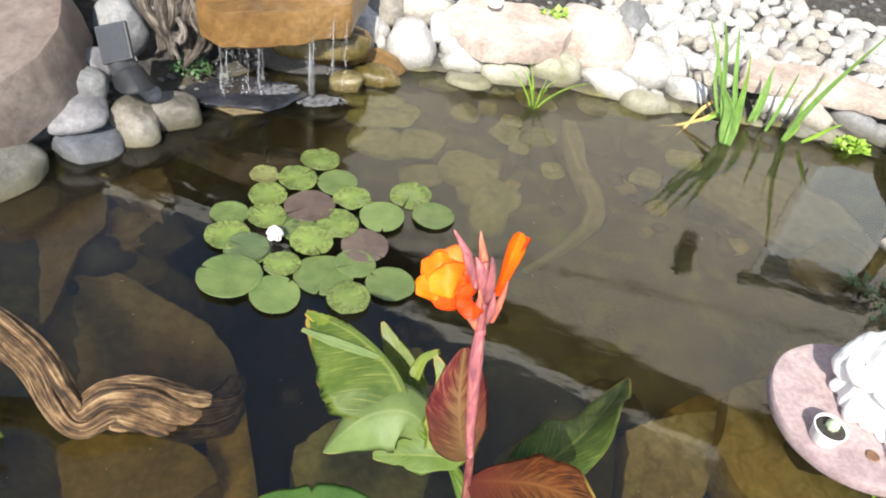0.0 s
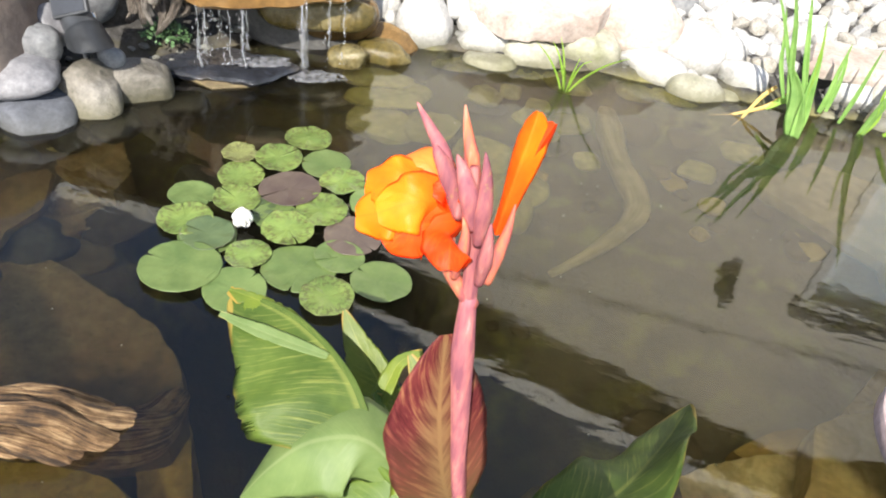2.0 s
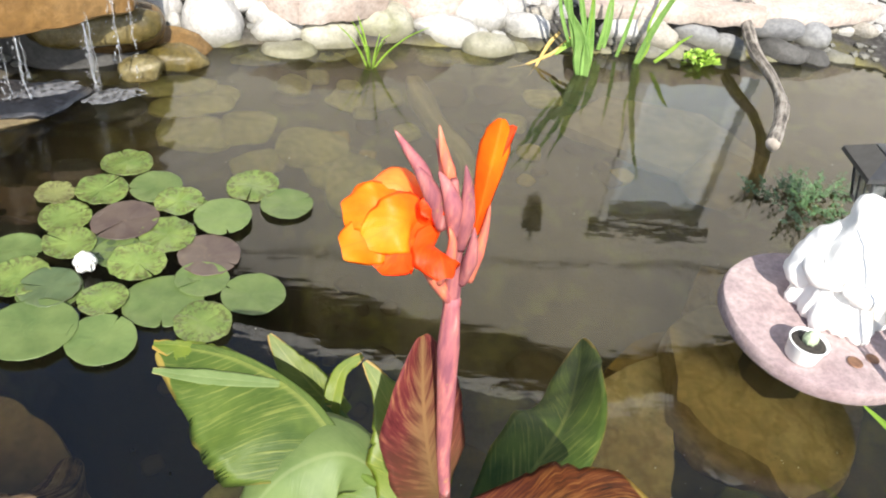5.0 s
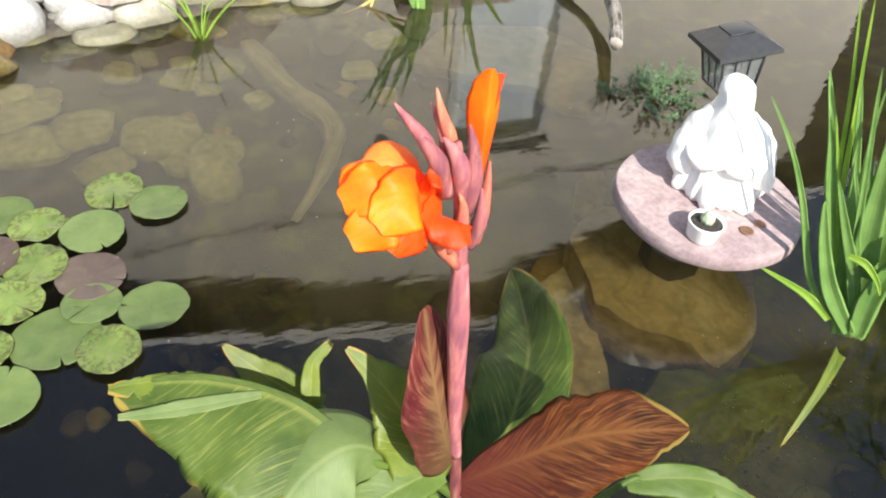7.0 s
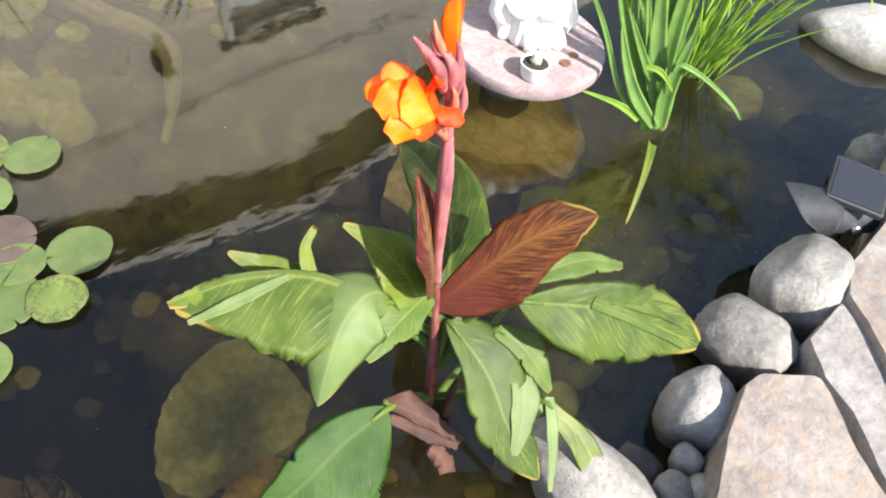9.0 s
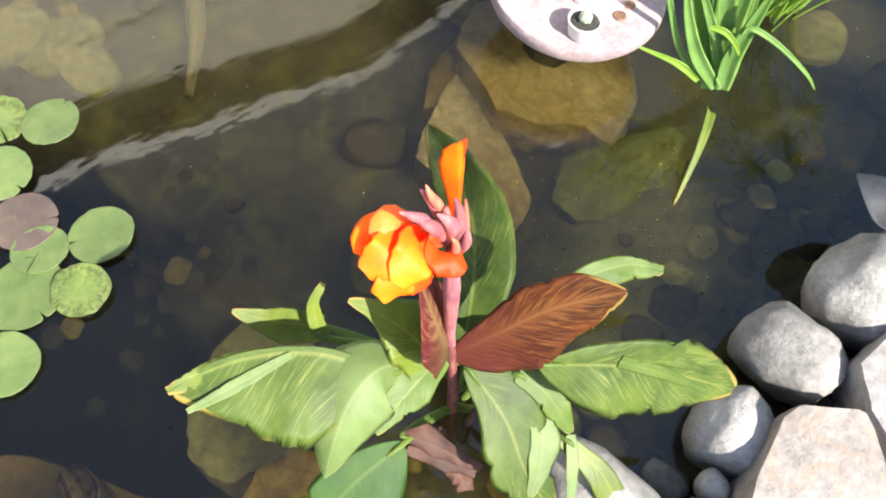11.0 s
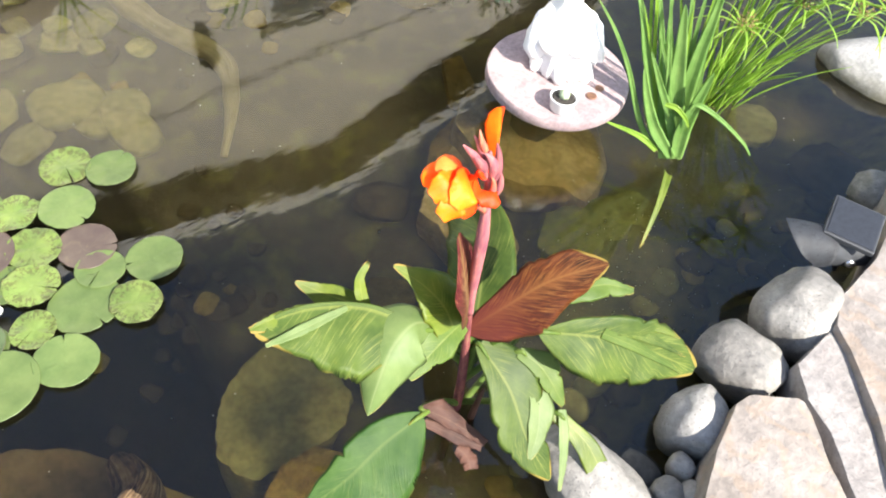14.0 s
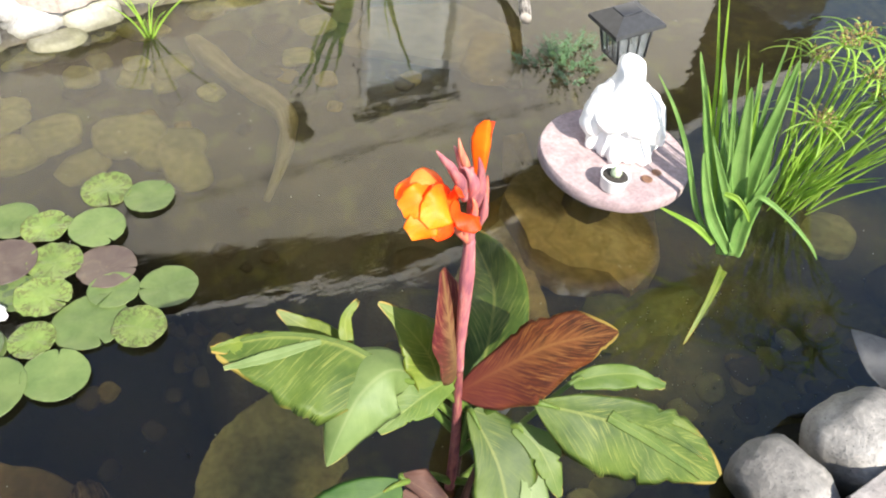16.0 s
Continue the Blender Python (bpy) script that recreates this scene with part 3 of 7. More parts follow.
def ribbon_bm(pts, width, fold=0.25, ripple=0.0, normal=(0, 0, 1), steps=7, across=8, thick=0.0012, curl=0.0, shape="leaf", seed=0.0):
    """A leaf or petal along a curved midrib: closed, thin, folded at the rib and wavy at the edge."""
    path = spline([Vector(p) for p in pts], steps)
    n = len(path)
    bm = bmesh.new()
    uvl = bm.loops.layers.uv.new("UVMap")
    up = Vector(normal).normalized()
    top, low = [], []
    for i, p in enumerate(path):
        u = i / (n - 1)
        d = (path[min(i + 1, n - 1)] - path[max(i - 1, 0)]).normalized()
        s = d.cross(up)
        if s.length < 1e-4:
            s = Vector((1, 0, 0))
        s.normalize()
        nn = s.cross(d).normalized()
        if shape == "leaf":
            w = width * 1.02 * (0.10 + 0.90 * min(1.0, u / 0.32) ** 0.8 if u < 0.32 else 1.0) * (1.0 if u < 0.45 else max(0.015, 1 - ((u - 0.45) / 0.55) ** 1.9))
        elif shape == "blade":
            w = width * min(1, 0.55 + u * 1.6) * max(0.03, (1 - u) ** 0.6)
        else:
            w = width * (1 - 0.6 * u)
        rt, rl = [], []
        for k in range(across + 1):
            v = k / across
            a = 2 * v - 1
            ww = w
            off = s * (a * ww * 0.5 * math.cos(fold * abs(a)))
            rise = abs(a) * ww * 0.5 * math.sin(fold) - curl * ww * a * a
            rise += ripple * ww * abs(a) ** 1.5 * math.sin(u * 17 + a * 2.2 + seed * 3) * 0.5
            rise += ripple * ww * 0.35 * nz(p + off, 22.0, seed)
            q = p + off + nn * rise
            rt.append(bm.verts.new(q))
            rl.append(rt[-1] if k in (0, across) else bm.verts.new(q - nn * thick))
        top.append(rt)
        low.append(rl)
    for i in range(n - 1):
        for k in range(across):
            for rows, flip in ((top, False), (low, True)):
                vs = [rows[i][k], rows[i][k + 1], rows[i + 1][k + 1], rows[i + 1][k]]
                uv = [(i, k), (i, k + 1), (i + 1, k + 1), (i + 1, k)]
                if flip:
                    vs, uv = vs[::-1], uv[::-1]
                f = bm.faces.new(vs)
                for lp, (a, b) in zip(f.loops, uv):
                    lp[uvl].uv = (a / (n - 1), b / across)
    return bm


def leaf_bm(mid, left, right, normal, fold=0.12, ripple=0.14, curl=0.06, fray=0.0, seed=0.0, thick=0.0014, across=6, steps=16):
    """A broad leaf: midrib points, half-widths on either side, torn margin towards the tip."""
    path = spline([Vector(p) for p in mid], steps)
    n = len(path)
    bm = bmesh.new()
    uvl = bm.loops.layers.uv.new("UVMap")
    up = Vector(normal).normalized()
    rnd = random.Random(int(seed * 13) + 5)
    cuts = {sg: [(rnd.uniform(0.4, 0.98), rnd.uniform(0.012, 0.03), rnd.uniform(0.4, 1.0) * fray * 1.6) for _ in range(int(2 + fray * 14))] for sg in (-1, 1)}
    stations = np.linspace(0, 1, len(left))
    size = max(max(left), max(right))
    top, low = [], []
    for i, p in enumerate(path):
        u = i / (n - 1)
        d = (path[min(i + 1, n - 1)] - path[max(i - 1, 0)]).normalized()
        s = d.cross(up).normalized()
        nn = s.cross(d).normalized()
        rt, rl = [], []
        for k in range(2 * across + 1):
            a = k / across - 1
            sg = -1 if a < 0 else 1
            q = abs(a)
            # veins run forward, so a tear in the margin slants towards the tip
            uu = min(1.0, max(0.0, u))
            half = float(np.interp(uu, stations, left if a < 0 else right))
            bite = max([c[2] * max(0.0, 1 - abs(u - c[0]) / c[1]) for c in cuts[sg]] + [0.0])
            half *= (1 - min(0.7, bite)) * (1 + 0.05 * nz((u * 9, sg, seed), 1.0, seed) + 0.02 * nz((u * 34, sg, seed), 1.0, seed))
            off = s * (sg * q * half)
            rise = q * half * math.sin(fold) - curl * size * q * q * (half / size)
            rise += ripple * half * q ** 1.5 * (0.45 * math.sin(u * 15 + sg * 1.3 + seed * 3) + 0.35 * nz((u * 6, a * 2, seed), 1.0, seed))
            rise += 0.02 * half * math.sin((u * 30 - q * 14)) * q
            pt = p + off + d * (q * half * 0.12) + nn * rise
            rt.append(bm.verts.new(pt))
            rl.append(rt[-1] if k in (0, 2 * across) else bm.verts.new(pt - nn * thick))
        top.append(rt)
        low.append(rl)
    for i in range(n - 1):
        for k in range(2 * across):
            for rows, flip in ((top, False), (low, True)):
                vs = [rows[i][k], rows[i][k + 1], rows[i + 1][k + 1], rows[i + 1][k]]
                uv = [(i, k), (i, k + 1), (i + 1, k + 1), (i + 1, k)]
                if flip:
                    vs, uv = vs[::-1], uv[::-1]
                f = bm.faces.new(vs)
                for lp, (x, y) in zip(f.loops, uv):
                    lp[uvl].uv = (x / (n - 1), y / (2 * across))
    return bm


# ---- ground, pond bed and water ----
SHORE = [(-0.50, 2.42), (-0.1, 2.50), (0.5, 2.62), (1.0, 2.66), (1.5, 2.76), (2.1, 2.78), (2.9, 2.4), (3.2, 1.3), (2.9, 0.75), (2.1, 0.55), (1.7, 0.48), (1.2, 0.32),
         (0.75, 0.28), (0.4, 0.20), (0.05, 0.15), (-0.30, 0.35), (-0.62, 0.7), (-1.02, 1.30), (-0.98, 1.55), (-0.80, 1.80), (-0.72, 2.05), (-0.62, 2.3)]


def shore_distance(x, y):
    """Signed distance to the water's edge, positive inside."""
    best = np.full(x.shape, 1e9)
    inside = np.zeros(x.shape, bool)
    for (ax, ay), (bx, by) in zip(SHORE, SHORE[1:] + SHORE[:1]):
        ex, ey = bx - ax, by - ay
        t = np.clip(((x - ax) * ex + (y - ay) * ey) / (ex * ex + ey * ey), 0, 1)
        best = np.minimum(best, np.hypot(x - ax - t * ex, y - ay - t * ey))
        cross = ((ay > y) != (by > y)) & (x < ex * (y - ay) / (ey if ey else 1e-9) + ax)
        inside ^= cross
    return np.where(inside, best, -best)


def smooth01(v, a, b):
    t = np.clip((v - a) / (b - a), 0, 1)
    return t * t * (3 - 2 * t)


def terrain(x, y):
    d = shore_distance(x, y)
    bank = 0.02 + 0.26 * smooth01(-d, 0.0, 1.1) + 0.12 * smooth01(-d, 1.0, 2.4)
    shelf = -0.02 - 0.26 * smooth01(d, 0.0, 0.28)
    r1 = np.hypot((x + 0.15) / 0.34, (y - 1.46) / 0.80)
    r2 = np.hypot((x + 0.02) / 0.28, (y - 1.02) / 0.36)
    hole = np.maximum(1 - smooth01(r1, 0.6, 1.1), 0.75 * (1 - smooth01(r2, 0.5, 1.1)))
    r4 = np.hypot((x + 0.46) / 0.42, (y - 1.86) / 0.44)
    hole = np.maximum(hole, 1 - smooth01(r4, 0.6, 1.1))
    r5 = np.hypot((x - 0.5) / 0.6, (y - 1.35) / 0.5)
    hole = np.maximum(hole, 0.26 * (1 - smooth01(r5, 0.5, 1.1)))
    r3 = np.hypot((x - 1.7) / 0.55, (y - 0.75) / 0.35)
    hole = np.maximum(hole, 0.12 * (1 - smooth01(r3, 0.6, 1.1)))
    s1 = 1 - smooth01(np.hypot((x - 1.2) / 0.8, (y - 0.68) / 0.36), 0.5, 1.1)
    s2 = 1 - smooth01(np.hypot((x + 0.66) / 0.36, (y - 1.0) / 0.5), 0.5, 1.1)
    shelf = shelf + np.maximum(0.14 * s1, 0.05 * s2) * smooth01(d, 0.05, 0.3)
    return np.where(d > 0, shelf - 0.5 * hole * smooth01(d, 0.05, 0.35), bank)


xs = np.concatenate([-np.geomspace(1500, 3.2, 26), np.arange(-3.0, 4.6, 0.045), np.geomspace(4.8, 1500, 26)])
ys = np.concatenate([-np.geomspace(1500, 2.2, 26), np.arange(-2.0, 5.2, 0.045), np.geomspace(5.4, 1500, 26)])
gx, gy = np.meshgrid(xs, ys)
gz = terrain(gx, gy)
nrow, ncol = gx.shape
wob = np.array([0.016 * noise.noise(Vector((a * 4, b * 4, 0))) + 0.01 * noise.noise(Vector((a * 13, b * 13, 5))) if abs(a) < 6 and abs(b) < 7 else 0.0
                for a, b in zip(gx.ravel(), gy.ravel())])
gz = gz + wob.reshape(gx.shape)
idx = np.arange(nrow * ncol).reshape(nrow, ncol)
quads = np.stack([idx[:-1, :-1], idx[:-1, 1:], idx[1:, 1:], idx[1:, :-1]], -1).reshape(-1, 4)
me = bpy.data.meshes.new("ground")
me.from_pydata(np.stack([gx, gy, gz], -1).reshape(-1, 3).tolist(), [], quads.tolist())
for f in me.polygons:
    f.use_smooth = True
me.materials.append(ground_material())
tagged(new("ground", me), "gravelly garden ground dipping into a silty pond, coloured dark where deep", "ground", kind="structure")

bm = bmesh.new()
sx = np.linspace(-1.5, 3.6, 52)
sy = np.linspace(-0.4, 3.1, 36)
vg = [[bm.verts.new((a, b, 0)) for a in sx] for b in sy]
for i in range(len(sy) - 1):
    for j in range(len(sx) - 1):
        bm.faces.new((vg[i][j], vg[i][j + 1], vg[i + 1][j + 1], vg[i + 1][j]))
dist = shore_distance(np.array([v.co.x for v in bm.verts]), np.array([v.co.y for v in bm.verts]))
gone = [v for v, d in zip(bm.verts, dist) if d < -0.25]
bmesh.ops.delete(bm, geom=gone, context='VERTS')
water = tagged(obj("water", bm, water_material()), "silty brown pond water with faint ripples and reflections", "water", kind="structure")


# ---- rocks ----
LABELS = {
    "white": "smooth white river rock at the pond's edge", "pale": "pale grey-beige river rock on the pond bank",
    "left": "smooth light grey bank stone, coloured darker for shade", "leftpale": "tan stone coloured darker for shade, wet at the waterline",
    "pink": "rounded pinkish tan boulder on the bank", "grey": "rounded grey fieldstone on the pond bank",
    "blue": "smooth blue-grey stone at the water's edge", "dark": "dark wet stone at the water's edge",
    "cobble": "speckled grey granite cobble beside the water", "speckle": "rough lichen-speckled stone at the water's edge",
    "moss": "pale stone stained green with algae at the waterline", "orange": "wet orange-brown stone below the waterfall",
    "wetmoss": "wet yellow mossy stone beneath the waterfall",
    "olive": "olive silt-covered stone lying under water", "brown": "brown silty flat stone under water, coloured dimmer for depth",
    "yellow": "yellow-brown flat stone lying under water",
}
rock_count = 0


def rock(x, y, z, w, d, h, yaw, kind, edge=0.82):
    global rock_count
    rock_count += 1
    seed = rock_count * 1.37
    sunk = kind in ("olive", "brown", "yellow")
    if sunk:
        d, h, edge = d * 1.3, min(h * 0.5, 0.10), 0.66
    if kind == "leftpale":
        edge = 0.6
    rugged = 1.0
    if kind == "cobble":
        edge, rugged = 0.84, 1.5
    bm = bmesh.new()
    bmesh.ops.create_icosphere(bm, subdivisions=4 if max(w, d) > 0.1 else 3, radius=1.0)
    rnd = random.Random(rock_count)
    cut = [(Vector((rnd.uniform(-1, 1), rnd.uniform(-1, 1), rnd.uniform(-0.4, 1))).normalized(), rnd.uniform(0.72, 0.9)) for _ in range(4)]
    for v in bm.verts:
        c = v.co.copy()
        q = Vector([math.copysign(abs(a) ** edge, a) for a in c])
        for nrm, lim in cut:
            over = q.dot(nrm) - lim
            if over > 0:
                q -= nrm * over * (0.5 if kind == "cobble" else 0.75)
        r = 1 + 0.11 * nz(c, 1.0, seed) + 0.05 * rugged * nz(c, 2.6, seed) + 0.015 * rugged * nz(c, 8.0, seed)
        v.co = Vector((q.x * w * 0.52 * r, q.y * d * 0.52 * r, q.z * h * 0.52 * r))
    ob = obj("rock", bm, ROCK[kind])
    ob.matrix_basis = pose(x, y, z, rnd.uniform(-8, 8), rnd.uniform(-8, 8), yaw + rnd.uniform(-12, 12))
    return tagged(ob, LABELS[kind], "rock", "sunken stones" if sunk else "stones round the pond")


def slab(corners, z0, z1, kind, label, name="flagstone", tilt=(0, 0), lump=0.012, group="flat stones on the bank", sharp=28):
    cx, cy, rad = outline(corners)
    size = max(rad(t * 0.4) for t in range(16))
    e = min(0.18, 0.012 / size + 0.03)
    prof = [(0, z1), (0.25, z1), (0.5, z1), (0.72, z1), (0.88, z1 - 0.002), (1 - e * 0.18, z1 - 0.003), (1, z1 - 0.010), (1.015, (z0 + z1) / 2), (0.99, z0 + 0.01), (0.92, z0), (0, z0)]
    ob = obj(name, puck_bm(rad, [(s, z - z0) for s, z in prof], 96, lump, cx * 3 + cy, size), ROCK[kind])
    ob.data.set_sharp_from_angle(angle=radians(sharp))
    ob.matrix_basis = pose(cx, cy, z0, tilt[0], tilt[1], 0)
    return tagged(ob, label, "rock", group)


# far bank
rock(-0.389, 2.587, 0.060, 0.148, 0.170, 0.170, 17, 'white')
rock(-0.303, 2.601, 0.070, 0.055, 0.063, 0.063, 15, 'white')
rock(-0.293, 2.555, 0.030, 0.055, 0.072, 0.072, 15, 'white')
rock(-0.311, 2.658, 0.120, 0.136, 0.119, 0.119, 15, 'pale')
rock(-0.192, 2.744, 0.130, 0.248, 0.138, 0.138, 12, 'pale')
rock(-0.185, 2.576, 0.040, 0.186, 0.198, 0.198, 12, 'white')
rock(-0.085, 2.653, 0.100, 0.118, 0.123, 0.123, 10, 'white')
rock(-0.019, 2.644, 0.070, 0.140, 0.127, 0.127, 8, 'white')
rock(0.018, 2.592, 0.030, 0.177, 0.122, 0.122, 8, 'white')
rock(0.174, 2.594, 0.010, 0.194, 0.127, 0.127, 4, 'moss')
rock(0.349, 2.690, 0.020, 0.206, 0.163, 0.163, 0, 'moss')
rock(0.471, 2.848, 0.100, 0.317, 0.251, 0.251, -2, 'pink')
rock(0.555, 2.683, 0.020, 0.234, 0.115, 0.115, -4, 'white')
rock(0.684, 2.809, 0.060, 0.195, 0.174, 0.174, -6, 'white')
rock(0.713, 2.626, -0.010, 0.193, 0.118, 0.118, -8, 'moss')
rock(0.598, 3.084, 0.100, 0.148, 0.148, 0.148, -4, 'grey')
rock(0.684, 2.670, 0.030, 0.059, 0.055, 0.055, -7, 'white')
rock(0.741, 2.672, 0.020, 0.059, 0.055, 0.055, -8, 'white')
rock(0.844, 2.743, 0.030, 0.175, 0.103, 0.103, -10, 'white')
rock(0.799, 2.843, 0.070, 0.109, 0.109, 0.109, -9, 'white')
rock(1.209, 2.770, 0.050, 0.182, 0.110, 0.110, -17, 'white')
rock(1.469, 2.816, 0.030, 0.184, 0.086, 0.086, -22, 'pale')
rock(1.283, 2.764, 0.060, 0.217, 0.109, 0.109, -21, 'pale')
rock(1.488, 2.809, 0.040, 0.182, 0.091, 0.091, -25, 'grey')
rock(1.588, 2.783, 0.020, 0.161, 0.085, 0.085, -27, 'grey')
rock(1.808, 2.858, 0.070, 0.205, 0.082, 0.082, -30, 'grey')
rock(1.809, 2.760, 0.030, 0.181, 0.080, 0.080, -31, 'dark')
rock(1.951, 2.881, 0.060, 0.166, 0.104, 0.104, -32, 'grey')
rock(-0.308, 2.436, 0.000, 0.268, 0.124, 0.124, 16, 'orange')
rock(-0.529, 2.363, 0.030, 0.263, 0.101, 0.101, 21, 'orange')
rock(0.002, 2.493, -0.030, 0.238, 0.099, 0.099, 9, 'olive')
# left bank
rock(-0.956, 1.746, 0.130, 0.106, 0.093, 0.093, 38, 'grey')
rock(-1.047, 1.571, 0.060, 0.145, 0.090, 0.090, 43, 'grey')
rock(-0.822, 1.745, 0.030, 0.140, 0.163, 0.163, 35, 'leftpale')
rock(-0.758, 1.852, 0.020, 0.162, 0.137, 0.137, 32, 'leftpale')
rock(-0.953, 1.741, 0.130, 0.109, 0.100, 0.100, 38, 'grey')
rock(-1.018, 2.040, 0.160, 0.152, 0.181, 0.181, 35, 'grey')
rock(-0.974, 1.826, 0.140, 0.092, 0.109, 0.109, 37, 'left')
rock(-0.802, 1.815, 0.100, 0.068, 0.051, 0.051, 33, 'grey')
# right bank
rock(1.168, 0.403, 0.070, 0.182, 0.201, 0.201, -80, 'cobble')
rock(0.969, 0.403, 0.050, 0.192, 0.156, 0.156, -79, 'cobble')
rock(0.777, 0.367, 0.040, 0.140, 0.161, 0.161, -79, 'cobble')
rock(0.684, 0.328, 0.040, 0.058, 0.056, 0.056, -80, 'cobble')
rock(0.617, 0.306, 0.040, 0.068, 0.068, 0.068, -81, 'cobble')
rock(0.654, 0.271, 0.050, 0.067, 0.067, 0.067, -84, 'cobble')
rock(0.518, 0.406, 0.030, 0.282, 0.147, 0.147, -72, 'cobble')
rock(1.687, 0.505, 0.060, 0.125, 0.103, 0.103, -80, 'cobble')
rock(2.206, 0.805, 0.020, 0.330, 0.188, 0.188, -75, 'white')
rock(1.786, 0.489, 0.060, 0.080, 0.080, 0.080, -81, 'cobble')
# submerged
rock(-0.184, 2.223, -0.120, 0.227, 0.085, 0.085, 14, 'olive')
rock(-0.169, 2.153, -0.200, 0.208, 0.113, 0.113, 14, 'olive')
rock(-0.028, 2.197, -0.200, 0.162, 0.133, 0.133, 10, 'olive')
rock(0.159, 2.140, -0.220, 0.197, 0.141, 0.141, 6, 'olive')
rock(0.011, 2.061, -0.240, 0.148, 0.083, 0.083, 10, 'olive')
rock(0.266, 1.972, -0.250, 0.117, 0.162, 0.162, 3, 'olive')
rock(0.088, 2.370, -0.100, 0.097, 0.087, 0.087, 7, 'olive')
rock(0.153, 2.431, -0.100, 0.067, 0.067, 0.067, 5, 'olive')
rock(0.303, 2.276, -0.150, 0.076, 0.053, 0.053, 2, 'olive')
rock(-0.239, 2.298, -0.080, 0.211, 0.077, 0.077, 15, 'olive')
rock(0.252, 2.386, -0.100, 0.078, 0.058, 0.058, 3, 'olive')
rock(-0.618, 1.345, -0.250, 0.168, 0.092, 0.092, 37, 'brown')
rock(-0.873, 1.626, -0.100, 0.113, 0.097, 0.097, 38, 'olive')
rock(1.753, 0.912, -0.100, 0.137, 0.144, 0.144, -69, 'olive')
rock(0.745, 1.405, -0.350, 0.150, 0.114, 0.114, -35, 'brown')
rock(0.543, 1.077, -0.250, 0.153, 0.102, 0.102, -38, 'yellow')
rock(0.642, 0.379, -0.030, 0.119, 0.080, 0.080, -96, 'dark')
rock(0.608, 0.488, -0.060, 0.083, 0.062, 0.062, -85, 'brown')
rock(1.349, 2.058, -0.150, 0.183, 0.216, 0.216, -34, 'yellow')
rock(1.812, 0.626, -0.120, 0.265, 0.182, 0.182, -77, 'brown')
rock(0.238, 2.054, -0.250, 0.214, 0.128, 0.128, -7, 'olive')


# stones lining the shore, half sunk and sunk
def shore_row(a, b, n, inset, z, size, kinds, seed):
    r = random.Random(seed)
    for k in range(n):
        u = (k + r.uniform(-0.25, 0.25)) / max(1, n - 1)
        x, y = a[0] + (b[0] - a[0]) * u, a[1] + (b[1] - a[1]) * u
        nx, ny = b[1] - a[1], a[0] - b[0]
        ln = math.hypot(nx, ny)
        w = size * r.uniform(0.75, 1.25)
        q = inset + r.uniform(-0.025, 0.025)
        rock(x + nx / ln * q, y + ny / ln * q, z + r.uniform(-0.02, 0.02), w, w * r.uniform(0.6, 0.85), w * r.uniform(0.55, 0.8), r.uniform(-30, 30), r.choice(kinds))


shore_row((-0.42, 2.47), (0.95, 2.70), 10, 0.03, -0.045, 0.15, ("moss", "moss", "olive"), 1)
shore_row((-0.30, 2.46), (1.0, 2.68), 9, 0.17, -0.16, 0.13, ("olive", "brown", "olive"), 2)
shore_row((0.30, 2.56), (1.15, 2.68), 9, 0.30, -0.22, 0.09, ("olive", "brown"), 3)
shore_row((1.0, 2.70), (2.2, 2.83), 9, 0.02, -0.02, 0.14, ("dark", "grey", "moss"), 4)
# dark kinds in the next two rows stand in for light lost with depth
shore_row((-0.98, 1.38), (-0.66, 2.02), 6, 0.05, -0.06, 0.15, ("dark", "brown", "dark"), 5)
shore_row((-0.98, 1.25), (-0.60, 2.0), 5, 0.20, -0.24, 0.17, ("dark", "brown", "dark"), 6)
shore_row((1.65, 0.52), (0.55, 0.30), 12, 0.07, -0.05, 0.09, ("brown", "dark", "brown"), 7)
shore_row((1.5, 0.55), (0.5, 0.40), 12, 0.17, -0.14, 0.08, ("brown", "olive"), 8)
# dark row imitates the dimness of deep water beside the falls
shore_row((-0.84, 1.90), (-0.36, 2.38), 6, 0.03, -0.16, 0.16, ("dark",), 15)
# dark stone put in for the shaded hollow behind the falling water
rock(-0.56, 2.36, 0.08, 0.52, 0.20, 0.30, 20, "dark")
rock(-0.40, 2.36, 0.10, 0.24, 0.14, 0.14, 15, "orange")
rock(-0.445, 2.295, 0.125, 0.34, 0.12, 0.10, 25, "wetmoss", 0.65)
rock(-0.33, 2.27, 0.02, 0.12, 0.09, 0.07, 15, "wetmoss", 0.7)
rock(-0.25, 2.37, 0.0, 0.18, 0.12, 0.10, 10, "wetmoss")

# scattered small stones on the pond bed
r = random.Random(91)
for cx, cy, sx, sy, n, size in ((0.20, 1.50, 0.12, 0.12, 30, 0.055), (0.62, 0.50, 0.14, 0.06, 18, 0.055), (1.05, 0.66, 0.28, 0.08, 22, 0.05), (0.75, 2.2, 0.3, 0.12, 16, 0.06)):
    for k in range(n):
        w = size * r.uniform(0.6, 1.4)
        x, y = r.gauss(cx, sx), r.gauss(cy, sy)
        rock(x, y, float(terrain(np.array([x]), np.array([y]))[0]) + 0.012, w, w * 0.7, w * 0.8, r.uniform(0, 180), r.choice(("yellow", "brown", "brown", "brown")))

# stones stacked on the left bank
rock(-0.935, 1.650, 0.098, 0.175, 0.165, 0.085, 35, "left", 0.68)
rock(-0.905, 1.628, 0.0, 0.200, 0.165, 0.125, 38, "blue", 0.72)
rock(-1.085, 1.395, 0.015, 0.34, 0.24, 0.17, 20, "speckle", 0.8)

